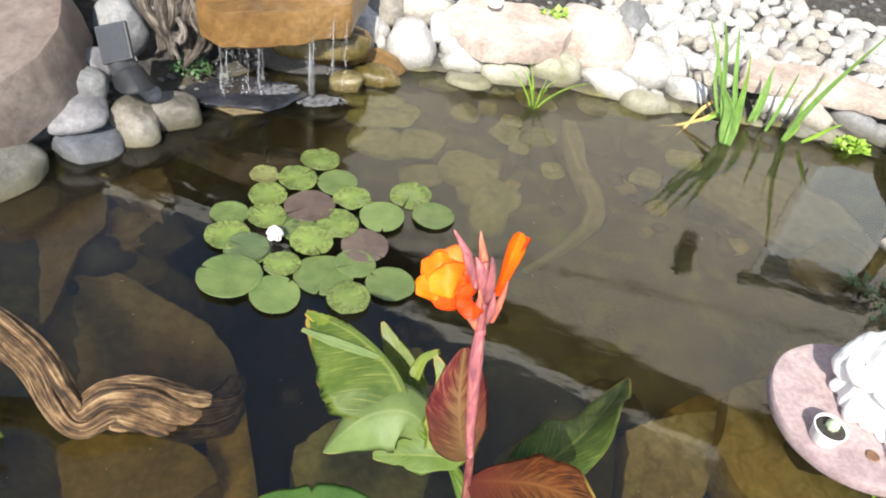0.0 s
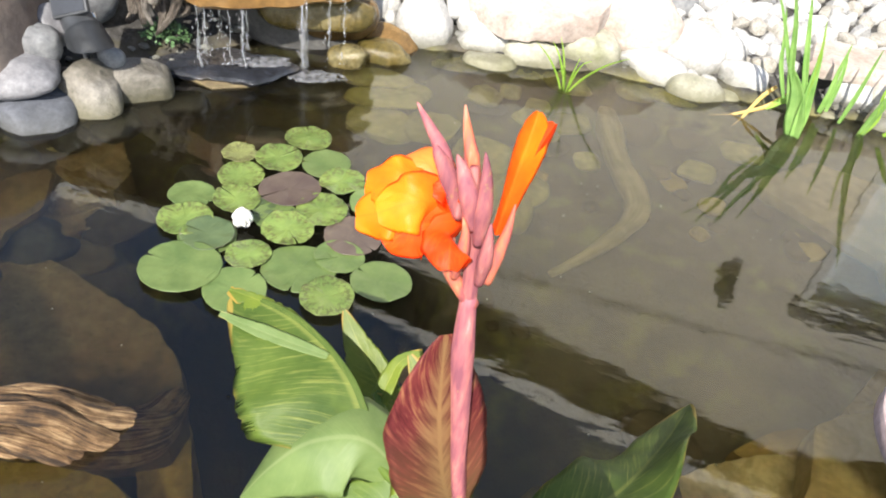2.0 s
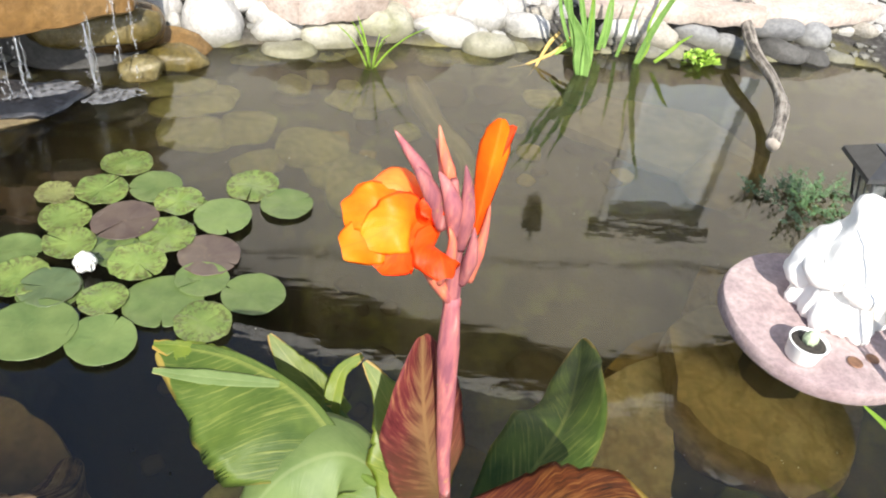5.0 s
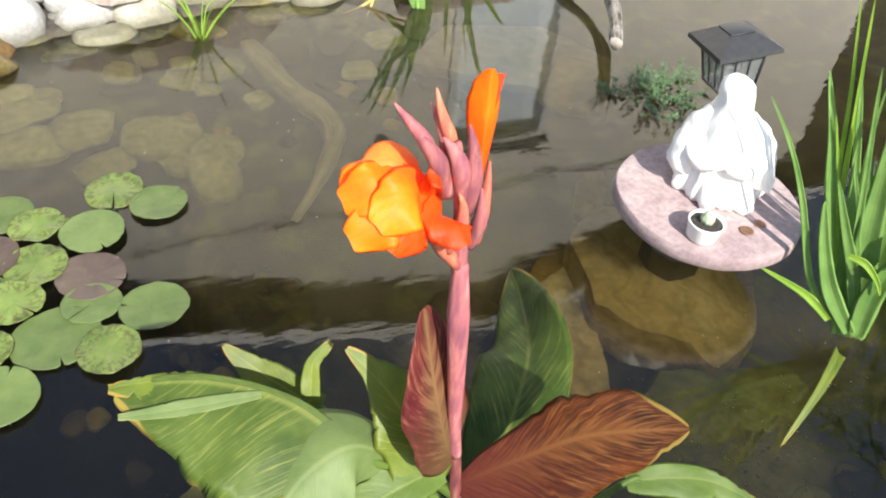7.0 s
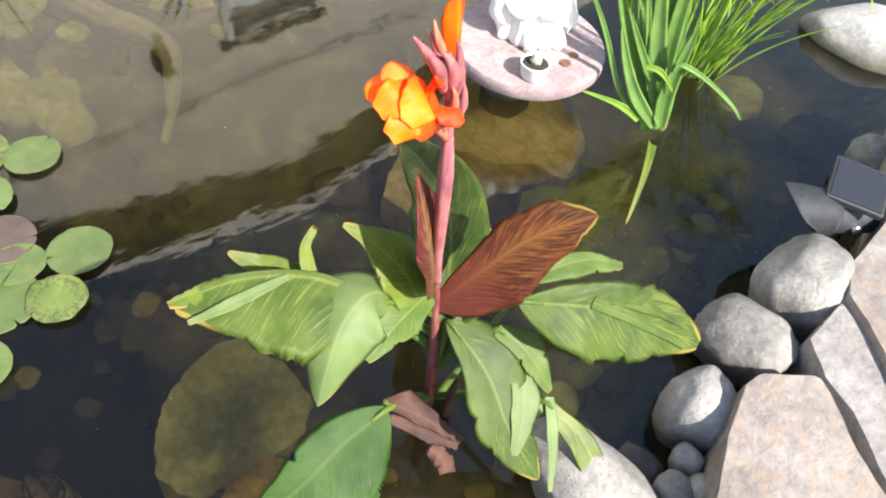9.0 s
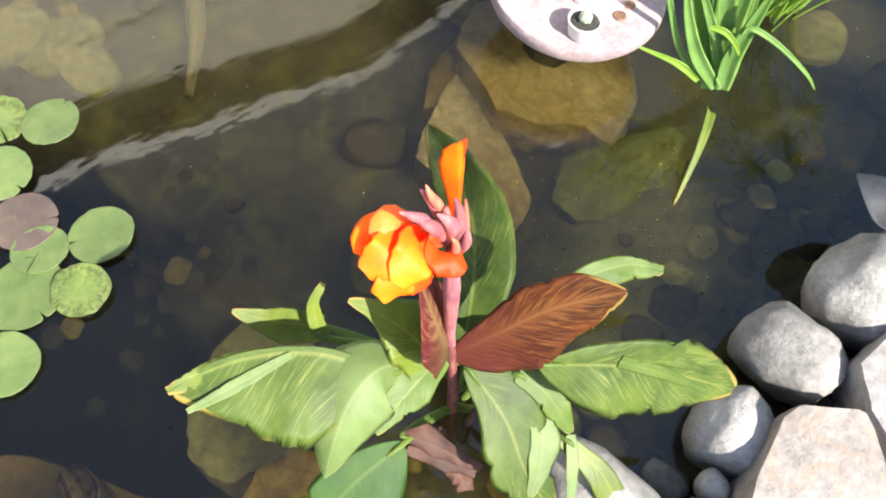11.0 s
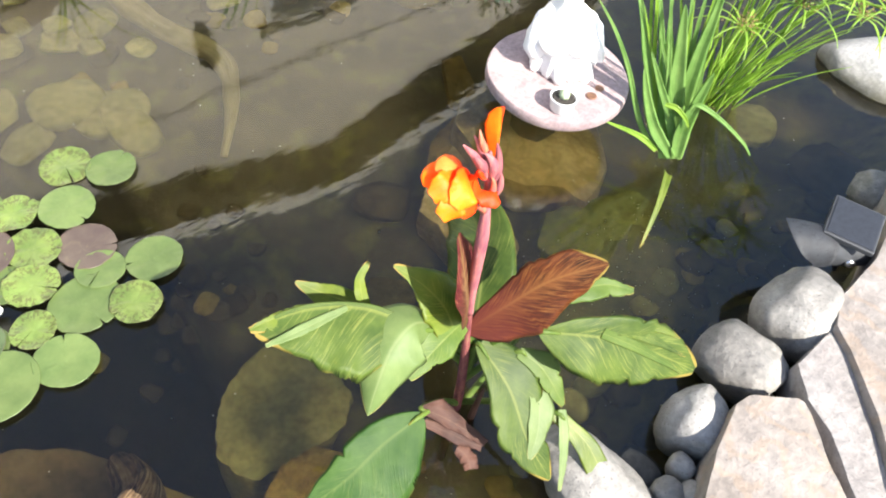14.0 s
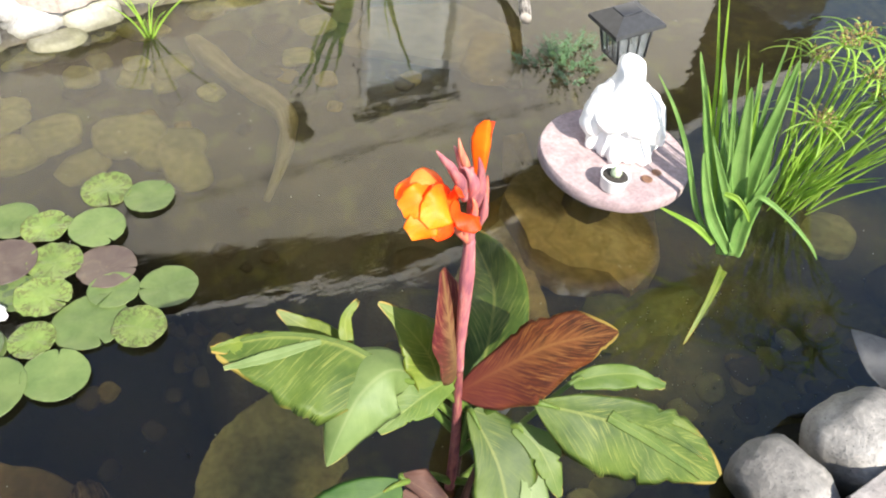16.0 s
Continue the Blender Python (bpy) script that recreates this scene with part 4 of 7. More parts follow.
# flat stones
slab([(0.858, 0.338), (0.932, 0.268), (0.925, 0.242), (0.858, 0.14), (0.78, 0.0), (0.70, -0.12), (0.45, 0.03), (0.56, 0.235), (0.71, 0.307), (0.813, 0.342)], 0.0, 0.15, "tan", "tan flagstone block with rough edges beside cobbles", lump=0.008)
slab([(1.128, 0.327), (1.0, 0.322), (0.944, 0.257), (0.925, 0.19), (0.865, 0.11), (0.70, -0.14), (0.80, -0.14), (0.896, 0.016), (1.009, 0.143), (1.111, 0.275)], 0.02, 0.142, "slabgrey", "narrow grey flagstone wedged between larger slabs", lump=0.006)
slab([(1.80, 0.56), (1.90, 0.44), (1.75, -0.2), (1.1, -0.32), (0.815, -0.13), (0.893, 0.02), (1.005, 0.145), (1.106, 0.275), (1.132, 0.328), (1.21, 0.362), (1.37, 0.374), (1.49, 0.41), (1.69, 0.50)], 0.02, 0.165, "tan", "large pale flagstone slab with a veined surface", lump=0.012)
slab([(1.02, 2.72), (1.05, 2.90), (1.35, 2.97), (1.74, 2.86), (1.72, 2.79), (1.38, 2.77)], 0.09, 0.15, "pink", "long flat pinkish brown ledge stone over the water's edge")
slab([(1.72, 2.86), (1.70, 3.0), (2.1, 3.12), (2.3, 3.0), (2.0, 2.86)], 0.08, 0.14, "pink", "flat brown ledge stone on the gravel bank")
slab([(-0.10, 2.64), (-0.06, 2.80), (0.2, 2.86), (0.40, 2.84), (0.36, 2.66), (0.26, 2.58), (0.09, 2.52)], 0.08, 0.17, "pink", "wide flat pinkish flagstone sloping to the pond", tilt=(6, 0))
slab([(-1.0, 1.42), (-0.93, 1.62), (-0.94, 1.76), (-1.02, 1.93), (-1.25, 2.1), (-1.6, 1.9), (-1.5, 1.5), (-1.2, 1.38)], 0.08, 0.27, "brownslab", "large brown boulder slab leaning over the bank", "boulder", tilt=(13, -12), lump=0.008, sharp=42)
slab([(-0.74, 2.03), (-0.64, 1.98), (-0.44, 2.10), (-0.31, 2.22), (-0.33, 2.5), (-0.7, 2.5), (-0.85, 2.25)], 0.207, 0.335, "ledge", "iron-stained orange ledge stone with water spilling over", "ledge_stone", tilt=(2, 0), lump=0.010)
slab([(-0.83, 1.95), (-0.78, 2.03), (-0.68, 2.14), (-0.50, 2.16), (-0.42, 2.13), (-0.47, 2.04), (-0.50, 1.99), (-0.63, 1.96), (-0.74, 1.93)], 0.004, 0.028, "slate", "thin wet slate catching the falling water", "slate", lump=0.010)
slab([(-0.78, 2.0), (-0.72, 1.97), (-0.60, 1.945), (-0.50, 2.01), (-0.51, 2.12), (-0.70, 2.14)], -0.03, 0.010, "brown", "brown flat stone at the waterline below the slate", "flat_stone", lump=0.006)
slab([(1.43, 2.42), (1.56, 2.16), (1.37, 1.88), (1.24, 2.06), (0.9, 2.3), (1.1, 2.5)], -0.22, -0.15, "sand", "large yellow-brown flat stone lying under water", group="sunken stones")


def sunken_slab(corners, top, kind, label):
    """A flat stone standing on the pond bed."""
    cx, cy = sum(c[0] for c in corners) / len(corners), sum(c[1] for c in corners) / len(corners)
    foot = min(float(terrain(np.array([cx]), np.array([cy]))[0]) - 0.01, top - 0.05)
    return slab(corners, foot, top, kind, label, "sunken_stone", (0, 0), 0.014, "sunken stones", 40)


sunken_slab([(-0.97, 1.47), (-0.92, 1.59), (-0.80, 1.53), (-0.73, 1.41), (-0.75, 1.31), (-0.72, 1.21), (-0.67, 1.05), (-0.73, 1.02), (-0.84, 1.07), (-0.89, 1.13), (-0.93, 1.29)], -0.13, "umber", "long brown flat stone lying under water")
sunken_slab([(-0.81, 1.54), (-0.65, 1.53), (-0.63, 1.42), (-0.73, 1.30), (-0.75, 1.28), (-0.77, 1.45)], -0.20, "umber", "brown flat stone leaning under water")
sunken_slab([(-0.69, 1.06), (-0.73, 1.17), (-0.73, 1.26), (-0.65, 1.30), (-0.47, 1.26), (-0.34, 1.22), (-0.24, 1.15), (-0.16, 1.04), (-0.16, 0.96), (-0.29, 0.89), (-0.52, 0.92)], -0.20, "umber", "large brown flat stone lying under water")
sunken_slab([(-0.23, 0.96), (-0.23, 1.09), (-0.17, 1.06), (-0.08, 0.91), (-0.04, 0.84), (-0.10, 0.78), (-0.15, 0.77), (-0.15, 0.85)], -0.26, "ochre", "yellow-brown flat stone lying under water")
sunken_slab([(-0.50, 0.74), (-0.44, 0.82), (-0.30, 0.87), (-0.21, 0.87), (-0.14, 0.84), (-0.11, 0.81), (-0.16, 0.73), (-0.25, 0.65), (-0.39, 0.56), (-0.47, 0.68)], -0.16, "ochre", "olive-yellow flat stone lying under water")
sunken_slab([(-0.83, 1.61), (-0.73, 1.71), (-0.63, 1.60), (-0.62, 1.51), (-0.71, 1.55), (-0.80, 1.54)], -0.12, "umber", "yellow-brown stone below the waterline")
sunken_slab([(0.01, 1.03), (0.07, 1.11), (0.14, 1.15), (0.23, 1.17), (0.28, 1.15), (0.32, 1.03), (0.32, 0.94), (0.26, 0.88), (0.15, 0.87), (0.03, 0.89), (-0.00, 0.93), (-0.01, 0.99)], -0.28, "olive", "large rounded olive stone lying under water")
sunken_slab([(0.02, 0.83), (0.09, 0.87), (0.17, 0.86), (0.24, 0.77), (0.21, 0.68), (0.13, 0.67), (-0.01, 0.77)], -0.20, "ochre", "yellow-brown stone under the canna leaves")
sunken_slab([(1.02, 1.41), (1.00, 1.28), (0.95, 1.11), (0.91, 1.01), (0.83, 0.98), (0.76, 1.03), (0.77, 1.19), (0.76, 1.26), (0.82, 1.31), (0.94, 1.38)], -0.22, "tawny", "tapering yellow-brown flat stone lying under water")
sunken_slab([(1.00, 1.42), (1.12, 1.50), (1.30, 1.45), (1.40, 1.25), (1.26, 1.04), (1.20, 1.01), (1.10, 0.98), (1.10, 1.05), (1.07, 1.08), (1.01, 1.12), (0.96, 1.21), (0.98, 1.29)], -0.10, "tawny", "broken orange-brown flat stone below the paver")
sunken_slab([(0.92, 0.97), (1.01, 1.03), (1.14, 1.00), (1.28, 0.95), (1.29, 0.87), (1.13, 0.80), (1.00, 0.83), (0.92, 0.89)], -0.14, "algae", "flat stone under water coated with green algae")
sunken_slab([(1.20, 1.71), (1.27, 1.70), (1.22, 1.57), (1.14, 1.49), (1.11, 1.56)], -0.22, "ochre", "tan stone lying under water beside the paver")
sunken_slab([(0.86, 1.36), (0.96, 1.46), (1.08, 1.50), (1.20, 1.49), (1.15, 1.40), (0.99, 1.35)], -0.24, "ochre", "tan flat stone lying under water")


# ---- water lilies ----
pad_count = 0


def pad(x, y, r, kind):
    global pad_count
    pad_count += 1
    rnd = random.Random(pad_count * 7)
    slit = rnd.uniform(0, 2 * math.pi)

    def radius(t):
        a = abs((t - slit + math.pi) % (2 * math.pi) - math.pi)
        rr = r * (1 + 0.006 * math.sin(5 * t + pad_count) + 0.005 * math.sin(17 * t + 2 * pad_count) + 0.025 * math.sin(2 * t + pad_count))
        return rr * ((0.12 if pad_count % 3 == 0 else 0.72) if a < 0.021 else min(1.0, 0.93 + a * 0.6))
    lift = 0.004 + 0.0025 * (pad_count % 4)
    prof = [(0, 0), (0.3, 0.0005), (0.6, 0.001), (0.85, 0.0015), (0.97, 0.003), (1.0, 0.0028), (0.97, 0.0008), (0.5, -0.001), (0, -0.0015)]
    bm = puck_bm(radius, prof, 150, 0.006 if kind in "mb" else 0.003, pad_count, r * 2)
    uvl = bm.loops.layers.uv.new("UVMap")
    for f in bm.faces:
        for lp in f.loops:
            c = lp.vert.co
            t = math.atan2(c.y, c.x)
            lp[uvl].uv = (t / (2 * math.pi) * 6 + 3, 0.5 + 0.5 * min(1.0, c.to_2d().length / r))
    ob = obj("lily_pad", bm, PAD[kind])
    ob.matrix_basis = pose(x, y, lift, rnd.uniform(-1.2, 1.2), rnd.uniform(-1.2, 1.2), 0)
    words = {"g": "round green lily pad floating on the water", "m": "green lily pad mottled with brown blotches on the water",
             "p": "dull purple-brown lily pad floating on the water", "b": "small bronze-green lily pad on the water", "d": "dull dark green lily pad half under others"}
    return tagged(ob, words[kind], "lily pad", "floating lily pads")


pad(-0.262, 1.825, 0.058, 'm')
pad(-0.383, 1.687, 0.042, 'b')
pad(-0.288, 1.708, 0.058, 'm')
pad(-0.340, 1.613, 0.056, 'm')
pad(-0.176, 1.738, 0.060, 'g')
pad(-0.212, 1.605, 0.071, 'p')
pad(-0.113, 1.682, 0.054, 'm')
pad(-0.403, 1.499, 0.052, 'g')
pad(-0.305, 1.525, 0.054, 'm')
pad(-0.114, 1.563, 0.060, 'm')
pad(-0.008, 1.636, 0.065, 'g')
pad(0.041, 1.768, 0.062, 'm')
pad(0.127, 1.700, 0.060, 'g')
pad(-0.368, 1.412, 0.059, 'm')
pad(-0.155, 1.469, 0.058, 'm')
pad(-0.301, 1.385, 0.063, 'g')
pad(-0.017, 1.507, 0.066, 'p')
pad(-0.194, 1.360, 0.048, 'm')
pad(-0.297, 1.272, 0.080, 'g')
pad(-0.082, 1.365, 0.076, 'g')
pad(-0.019, 1.431, 0.054, 'g')
pad(-0.169, 1.254, 0.064, 'g')
pad(0.005, 1.305, 0.056, 'm')
pad(-0.201, 1.505, 0.050, 'g')
pad(-0.069, 1.682, 0.018, 'g')
pad(0.089, 1.391, 0.063, 'g')
pad(-0.300, 1.384, 0.057, 'd')
pad(-0.217, 1.524, 0.046, 'd')


bud = thing("water_lily_bud", (-0.245, 1.437, 0.012), "white water lily bud opening between pads", "flower")
for ring, (n, rad, ht, w) in enumerate(((5, 0.014, 0.045, 0.022), (5, 0.008, 0.05, 0.018))):
    for k in range(n):
        a = 2 * math.pi * k / n + ring * 0.6
        c, s = math.cos(a), math.sin(a)
        part("petal", ribbon_bm([(c * 0.003, s * 0.003, 0), (c * rad * 1.2, s * rad * 1.2, ht * 0.45), (c * rad * 0.4, s * rad * 0.4, ht)], w, 0.5, 0.02, (c, s, 0.3), 4, 4, 0.001, shape="leaf"), WHITE, bud)

# ---- canna ----
canna = thing("canna_plant", (0.43, 0.71, -0.3), "canna lily with orange flower, green and maroon leaves standing in water", "plant")
CO = Vector((0.43, 0.71, -0.3))


def rel(pts, origin=CO):
    return [Vector(p) - origin for p in pts]


part("stem", tube_bm(rel([(0.43, 0.71, -0.3), (0.415, 0.705, 0.1), (0.392, 0.705, 0.36), (0.37, 0.70, 0.55), (0.357, 0.692, 0.70)]), (0.011, 0.0095, 0.0068, 0.0058, 0.005), 12, steps=5), STEM, canna, "dusty pink stem")


def canna_leaf(mid, left, right, normal, mat, seed=0, fray=0.1, ripple=0.14, label="", stalk=False):
    pts = rel(mid)
    lf = part("leaf", leaf_bm(pts, left, right, normal, 0.12, ripple, 0.08, fray, seed), mat, canna, label)
    if stalk:
        foot = Vector((0.425, 0.707, max(-0.05, mid[0][2] - 0.16))) - CO
        part("petiole", tube_bm([foot, foot.lerp(pts[0], 0.5) + Vector((0, 0, 0.02)), pts[0], pts[0].lerp(pts[1], 0.35)], (0.008, 0.006, 0.005, 0.002), 8, steps=4), LEAF_LIT, lf)
    return lf


def rolled_leaf(pts, width, mat, fold=0.3, ripple=0.18, normal=(0, 0, 1), curl=0.1, seed=0, label=""):
    return part("leaf", ribbon_bm(rel(pts), width, fold, ripple, normal, 14, 12, 0.0014, curl, "leaf", seed), mat, canna, label)


canna_leaf([(0.294, 0.715, 0.419), (0.238, 0.778, 0.451), (0.162, 0.822, 0.464), (0.075, 0.845, 0.460)], (0.001, 0.119, 0.114, 0.099, 0.064, 0.014), (0.009, 0.008, 0.007, 0.007, 0.008, 0.003), normal=(-0.040, -0.361, 0.932), mat=LEAF, seed=1, fray=0.02, ripple=0.06, label="broad green leaf with torn yellowed tip", stalk=True)
canna_leaf([(0.208, 0.794, 0.460), (0.163, 0.798, 0.459), (0.118, 0.802, 0.459), (0.074, 0.808, 0.459)], (0.004, 0.006, 0.008, 0.008, 0.006, 0.003), (0.004, 0.007, 0.009, 0.009, 0.006, 0.003), normal=(-0.040, -0.361, 0.932), mat=LEAF_PALE, seed=41, fray=0.1)
canna_leaf([(0.187, 0.815, 0.457), (0.149, 0.830, 0.461), (0.109, 0.839, 0.463), (0.068, 0.843, 0.463)], (0.021, 0.023, 0.025, 0.023, 0.015, 0.006), (0.005, 0.007, 0.009, 0.008, 0.006, 0.004), normal=(-0.040, -0.361, 0.932), mat=LEAF_YOUNG, seed=42, fray=0.35)
canna_leaf([(0.279, 0.852, 0.328), (0.246, 0.865, 0.360), (0.215, 0.883, 0.388), (0.184, 0.908, 0.414)], (0.022, 0.027, 0.030, 0.024, 0.013, 0.003), (0.016, 0.020, 0.022, 0.018, 0.010, 0.002), normal=(0.104, -0.777, 0.621), mat=LEAF_YOUNG, seed=3, fray=0.1, stalk=True)
canna_leaf([(0.262, 0.823, 0.372), (0.267, 0.840, 0.394), (0.275, 0.855, 0.416), (0.297, 0.862, 0.432)], (0.013, 0.012, 0.012, 0.009, 0.006, 0.005), (0.012, 0.011, 0.010, 0.008, 0.008, 0.003), normal=(-0.204, -0.764, 0.612), mat=LEAF_YOUNG, seed=4, fray=0.1, stalk=True)
canna_leaf([(0.352, 0.688, 0.374), (0.350, 0.725, 0.420), (0.328, 0.761, 0.462), (0.296, 0.796, 0.497)], (0.034, 0.039, 0.046, 0.027, 0.009, 0.002), (0.020, 0.044, 0.048, 0.034, 0.016, 0.004), normal=(0.100, -0.723, 0.683), mat=LEAF_YOUNG, seed=43, fray=0.08, ripple=0.1)
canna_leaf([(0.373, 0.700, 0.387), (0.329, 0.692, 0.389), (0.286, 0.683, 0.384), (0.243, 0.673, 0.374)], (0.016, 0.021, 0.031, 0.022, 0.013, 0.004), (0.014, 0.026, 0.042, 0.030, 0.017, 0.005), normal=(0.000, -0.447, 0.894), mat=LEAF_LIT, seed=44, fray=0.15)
canna_leaf([(0.395, 0.711, 0.319), (0.443, 0.679, 0.397), (0.501, 0.646, 0.466), (0.569, 0.598, 0.514)], (0.001, 0.020, 0.032, 0.044, 0.040, 0.004), (0.005, 0.057, 0.071, 0.056, 0.037, 0.003), normal=(-0.790, -0.370, 0.490), mat=MAROON, seed=6, fray=0.12, label="upright maroon leaf with yellow edge")
canna_leaf([(0.451, 0.693, 0.411), (0.463, 0.690, 0.429), (0.476, 0.687, 0.447), (0.489, 0.685, 0.466)], (0.003, 0.004, 0.005, 0.006, 0.004, 0.002), (0.004, 0.004, 0.006, 0.007, 0.005, 0.002), normal=(-0.790, -0.370, 0.490), mat=DRY, seed=46, fray=0.1, label="thin yellow strip along the maroon leaf")
canna_leaf([(0.468, 0.615, 0.380), (0.562, 0.553, 0.357), (0.646, 0.489, 0.312), (0.723, 0.427, 0.253)], (0.001, 0.029, 0.046, 0.060, 0.040, 0.010), (0.003, 0.070, 0.086, 0.072, 0.040, 0.009), normal=(-0.259, -0.758, 0.598), mat=LEAF, seed=7, fray=0.14, label="green leaf with a frayed yellowing tip", stalk=True)
canna_leaf([(0.567, 0.553, 0.364), (0.612, 0.514, 0.334), (0.654, 0.473, 0.300), (0.692, 0.432, 0.264)], (0.010, 0.010, 0.010, 0.007, 0.004, 0.001), (0.010, 0.010, 0.010, 0.008, 0.004, 0.001), normal=(-0.259, -0.758, 0.598), mat=LEAF_LIT, seed=47, fray=0.2)
canna_leaf([(0.590, 0.547, 0.365), (0.632, 0.516, 0.345), (0.670, 0.483, 0.319), (0.704, 0.449, 0.291)], (0.009, 0.010, 0.010, 0.007, 0.003, 0.001), (0.009, 0.010, 0.010, 0.007, 0.004, 0.001), normal=(-0.259, -0.758, 0.598), mat=LEAF, seed=48, fray=0.2)
canna_leaf([(0.603, 0.547, 0.371), (0.640, 0.525, 0.359), (0.674, 0.501, 0.343), (0.703, 0.474, 0.322)], (0.009, 0.009, 0.009, 0.008, 0.004, 0.001), (0.009, 0.009, 0.009, 0.008, 0.004, 0.001), normal=(-0.259, -0.758, 0.598), mat=LEAF_YOUNG, seed=49, fray=0.2)
canna_leaf([(0.414, 0.689, 0.291), (0.421, 0.602, 0.246), (0.409, 0.525, 0.187), (0.421, 0.457, 0.118)], (0.020, 0.061, 0.062, 0.038, 0.029, 0.002), (0.007, 0.028, 0.053, 0.053, 0.030, 0.003), normal=(-0.100, -0.597, 0.796), mat=LEAF, seed=8, fray=0.1, ripple=0.1, label="long green leaf hanging over the cobbles", stalk=True)
canna_leaf([(0.469, 0.638, 0.280), (0.489, 0.601, 0.262), (0.497, 0.564, 0.235), (0.500, 0.531, 0.203)], (0.009, 0.020, 0.039, 0.024, 0.014, 0.004), (0.012, 0.017, 0.021, 0.021, 0.015, 0.004), normal=(-0.100, -0.597, 0.796), mat=LEAF_LIT, seed=50, fray=0.2, stalk=True)
canna_leaf([(0.470, 0.601, 0.248), (0.459, 0.558, 0.221), (0.433, 0.524, 0.193), (0.397, 0.500, 0.164)], (0.018, 0.023, 0.030, 0.023, 0.015, 0.005), (0.013, 0.017, 0.021, 0.023, 0.015, 0.003), normal=(-0.100, -0.597, 0.796), mat=LEAF_PALE, seed=51, fray=0.1)
canna_leaf([(0.502, 0.532, 0.182), (0.480, 0.495, 0.157), (0.455, 0.463, 0.130), (0.428, 0.434, 0.100)], (0.012, 0.012, 0.012, 0.010, 0.007, 0.004), (0.006, 0.008, 0.010, 0.008, 0.005, 0.003), normal=(-0.100, -0.597, 0.796), mat=LEAF_PALE, seed=52, fray=0.15)
canna_leaf([(0.492, 0.536, 0.176), (0.516, 0.466, 0.140), (0.521, 0.400, 0.091), (0.552, 0.344, 0.040)], (0.010, 0.013, 0.019, 0.019, 0.011, 0.005), (0.012, 0.022, 0.030, 0.030, 0.015, 0.005), normal=(-0.100, -0.597, 0.796), mat=LEAF_YOUNG, seed=9, fray=0.1, stalk=True)
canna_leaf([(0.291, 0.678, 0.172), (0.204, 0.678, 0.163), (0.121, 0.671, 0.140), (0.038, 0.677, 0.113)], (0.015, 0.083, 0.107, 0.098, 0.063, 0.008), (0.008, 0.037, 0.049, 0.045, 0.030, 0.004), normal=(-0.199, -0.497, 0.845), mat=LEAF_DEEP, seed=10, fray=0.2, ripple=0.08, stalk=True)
canna_leaf([(0.691, 0.734, 0.133), (0.755, 0.718, 0.138), (0.816, 0.693, 0.134), (0.865, 0.654, 0.117)], (0.011, 0.020, 0.022, 0.018, 0.010, 0.007), (0.014, 0.025, 0.033, 0.029, 0.023, 0.008), normal=(-0.101, -0.404, 0.909), mat=LEAF_LIT, seed=12, fray=0.2, stalk=True)
canna_leaf([(0.299, 0.692, 0.166), (0.328, 0.653, 0.154), (0.352, 0.616, 0.133), (0.375, 0.583, 0.104)], (0.006, 0.033, 0.020, 0.014, 0.011, 0.009), (0.008, 0.012, 0.015, 0.012, 0.009, 0.006), normal=(-0.196, -0.588, 0.784), mat=HUSK, seed=13, fray=0.2, ripple=0.6, label="small drooping red-brown leaf", stalk=True)
canna_leaf([(0.295, 0.673, 0.148), (0.318, 0.643, 0.132), (0.342, 0.613, 0.115), (0.367, 0.584, 0.100)], (0.006, 0.009, 0.013, 0.012, 0.010, 0.007), (0.010, 0.010, 0.012, 0.014, 0.011, 0.008), normal=(-0.196, -0.588, 0.784), mat=HUSK, seed=14, fray=0.15, ripple=0.6, label="dry grey-brown folded leaf")
canna_leaf([(0.343, 0.621, 0.057), (0.351, 0.606, 0.048), (0.353, 0.592, 0.037), (0.348, 0.579, 0.026)], (0.018, 0.018, 0.016, 0.017, 0.018, 0.014), (0.011, 0.015, 0.018, 0.019, 0.015, 0.013), normal=(-0.196, -0.588, 0.784), mat=HUSK, seed=15, fray=0.3, ripple=0.6, label="dry brown leaf scrap")
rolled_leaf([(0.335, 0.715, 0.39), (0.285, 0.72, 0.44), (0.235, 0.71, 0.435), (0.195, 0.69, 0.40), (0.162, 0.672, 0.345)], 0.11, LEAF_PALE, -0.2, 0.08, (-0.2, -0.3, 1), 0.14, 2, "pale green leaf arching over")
canna_leaf([(0.385, 0.703, 0.39), (0.366, 0.694, 0.46), (0.350, 0.70, 0.55), (0.342, 0.716, 0.625)], (0.008, 0.036, 0.050, 0.052, 0.036, 0.006), (0.008, 0.034, 0.046, 0.046, 0.03, 0.006), normal=(0.6, -0.8, 0.1), mat=MAROON_PINK, seed=5, fray=0.02, label="maroon leaf clasping the stem")
rolled_leaf([(0.42, 0.71, 0.15), (0.50, 0.78, 0.27), (0.57, 0.87, 0.30), (0.625, 0.99, 0.26), (0.668, 1.11, 0.215)], 0.135, LEAF, 0.3, 0.08, (-0.6, -0.4, 0.6), 0.06, 11)
for k, (dx, dy, h) in enumerate(((0.02, -0.03, 0.15), (-0.03, -0.02, 0.12), (0.03, 0.02, 0.17))):
    part("sheath", tube_bm(rel([(0.42 + dx, 0.71 + dy, -0.28), (0.41 + dx, 0.70 + dy, 0.0), (0.40 + dx * 1.3, 0.70 + dy * 1.4, h)]), (0.009, 0.008, 0.003), 8, steps=3), HUSK, canna, "dry brown leaf sheath")


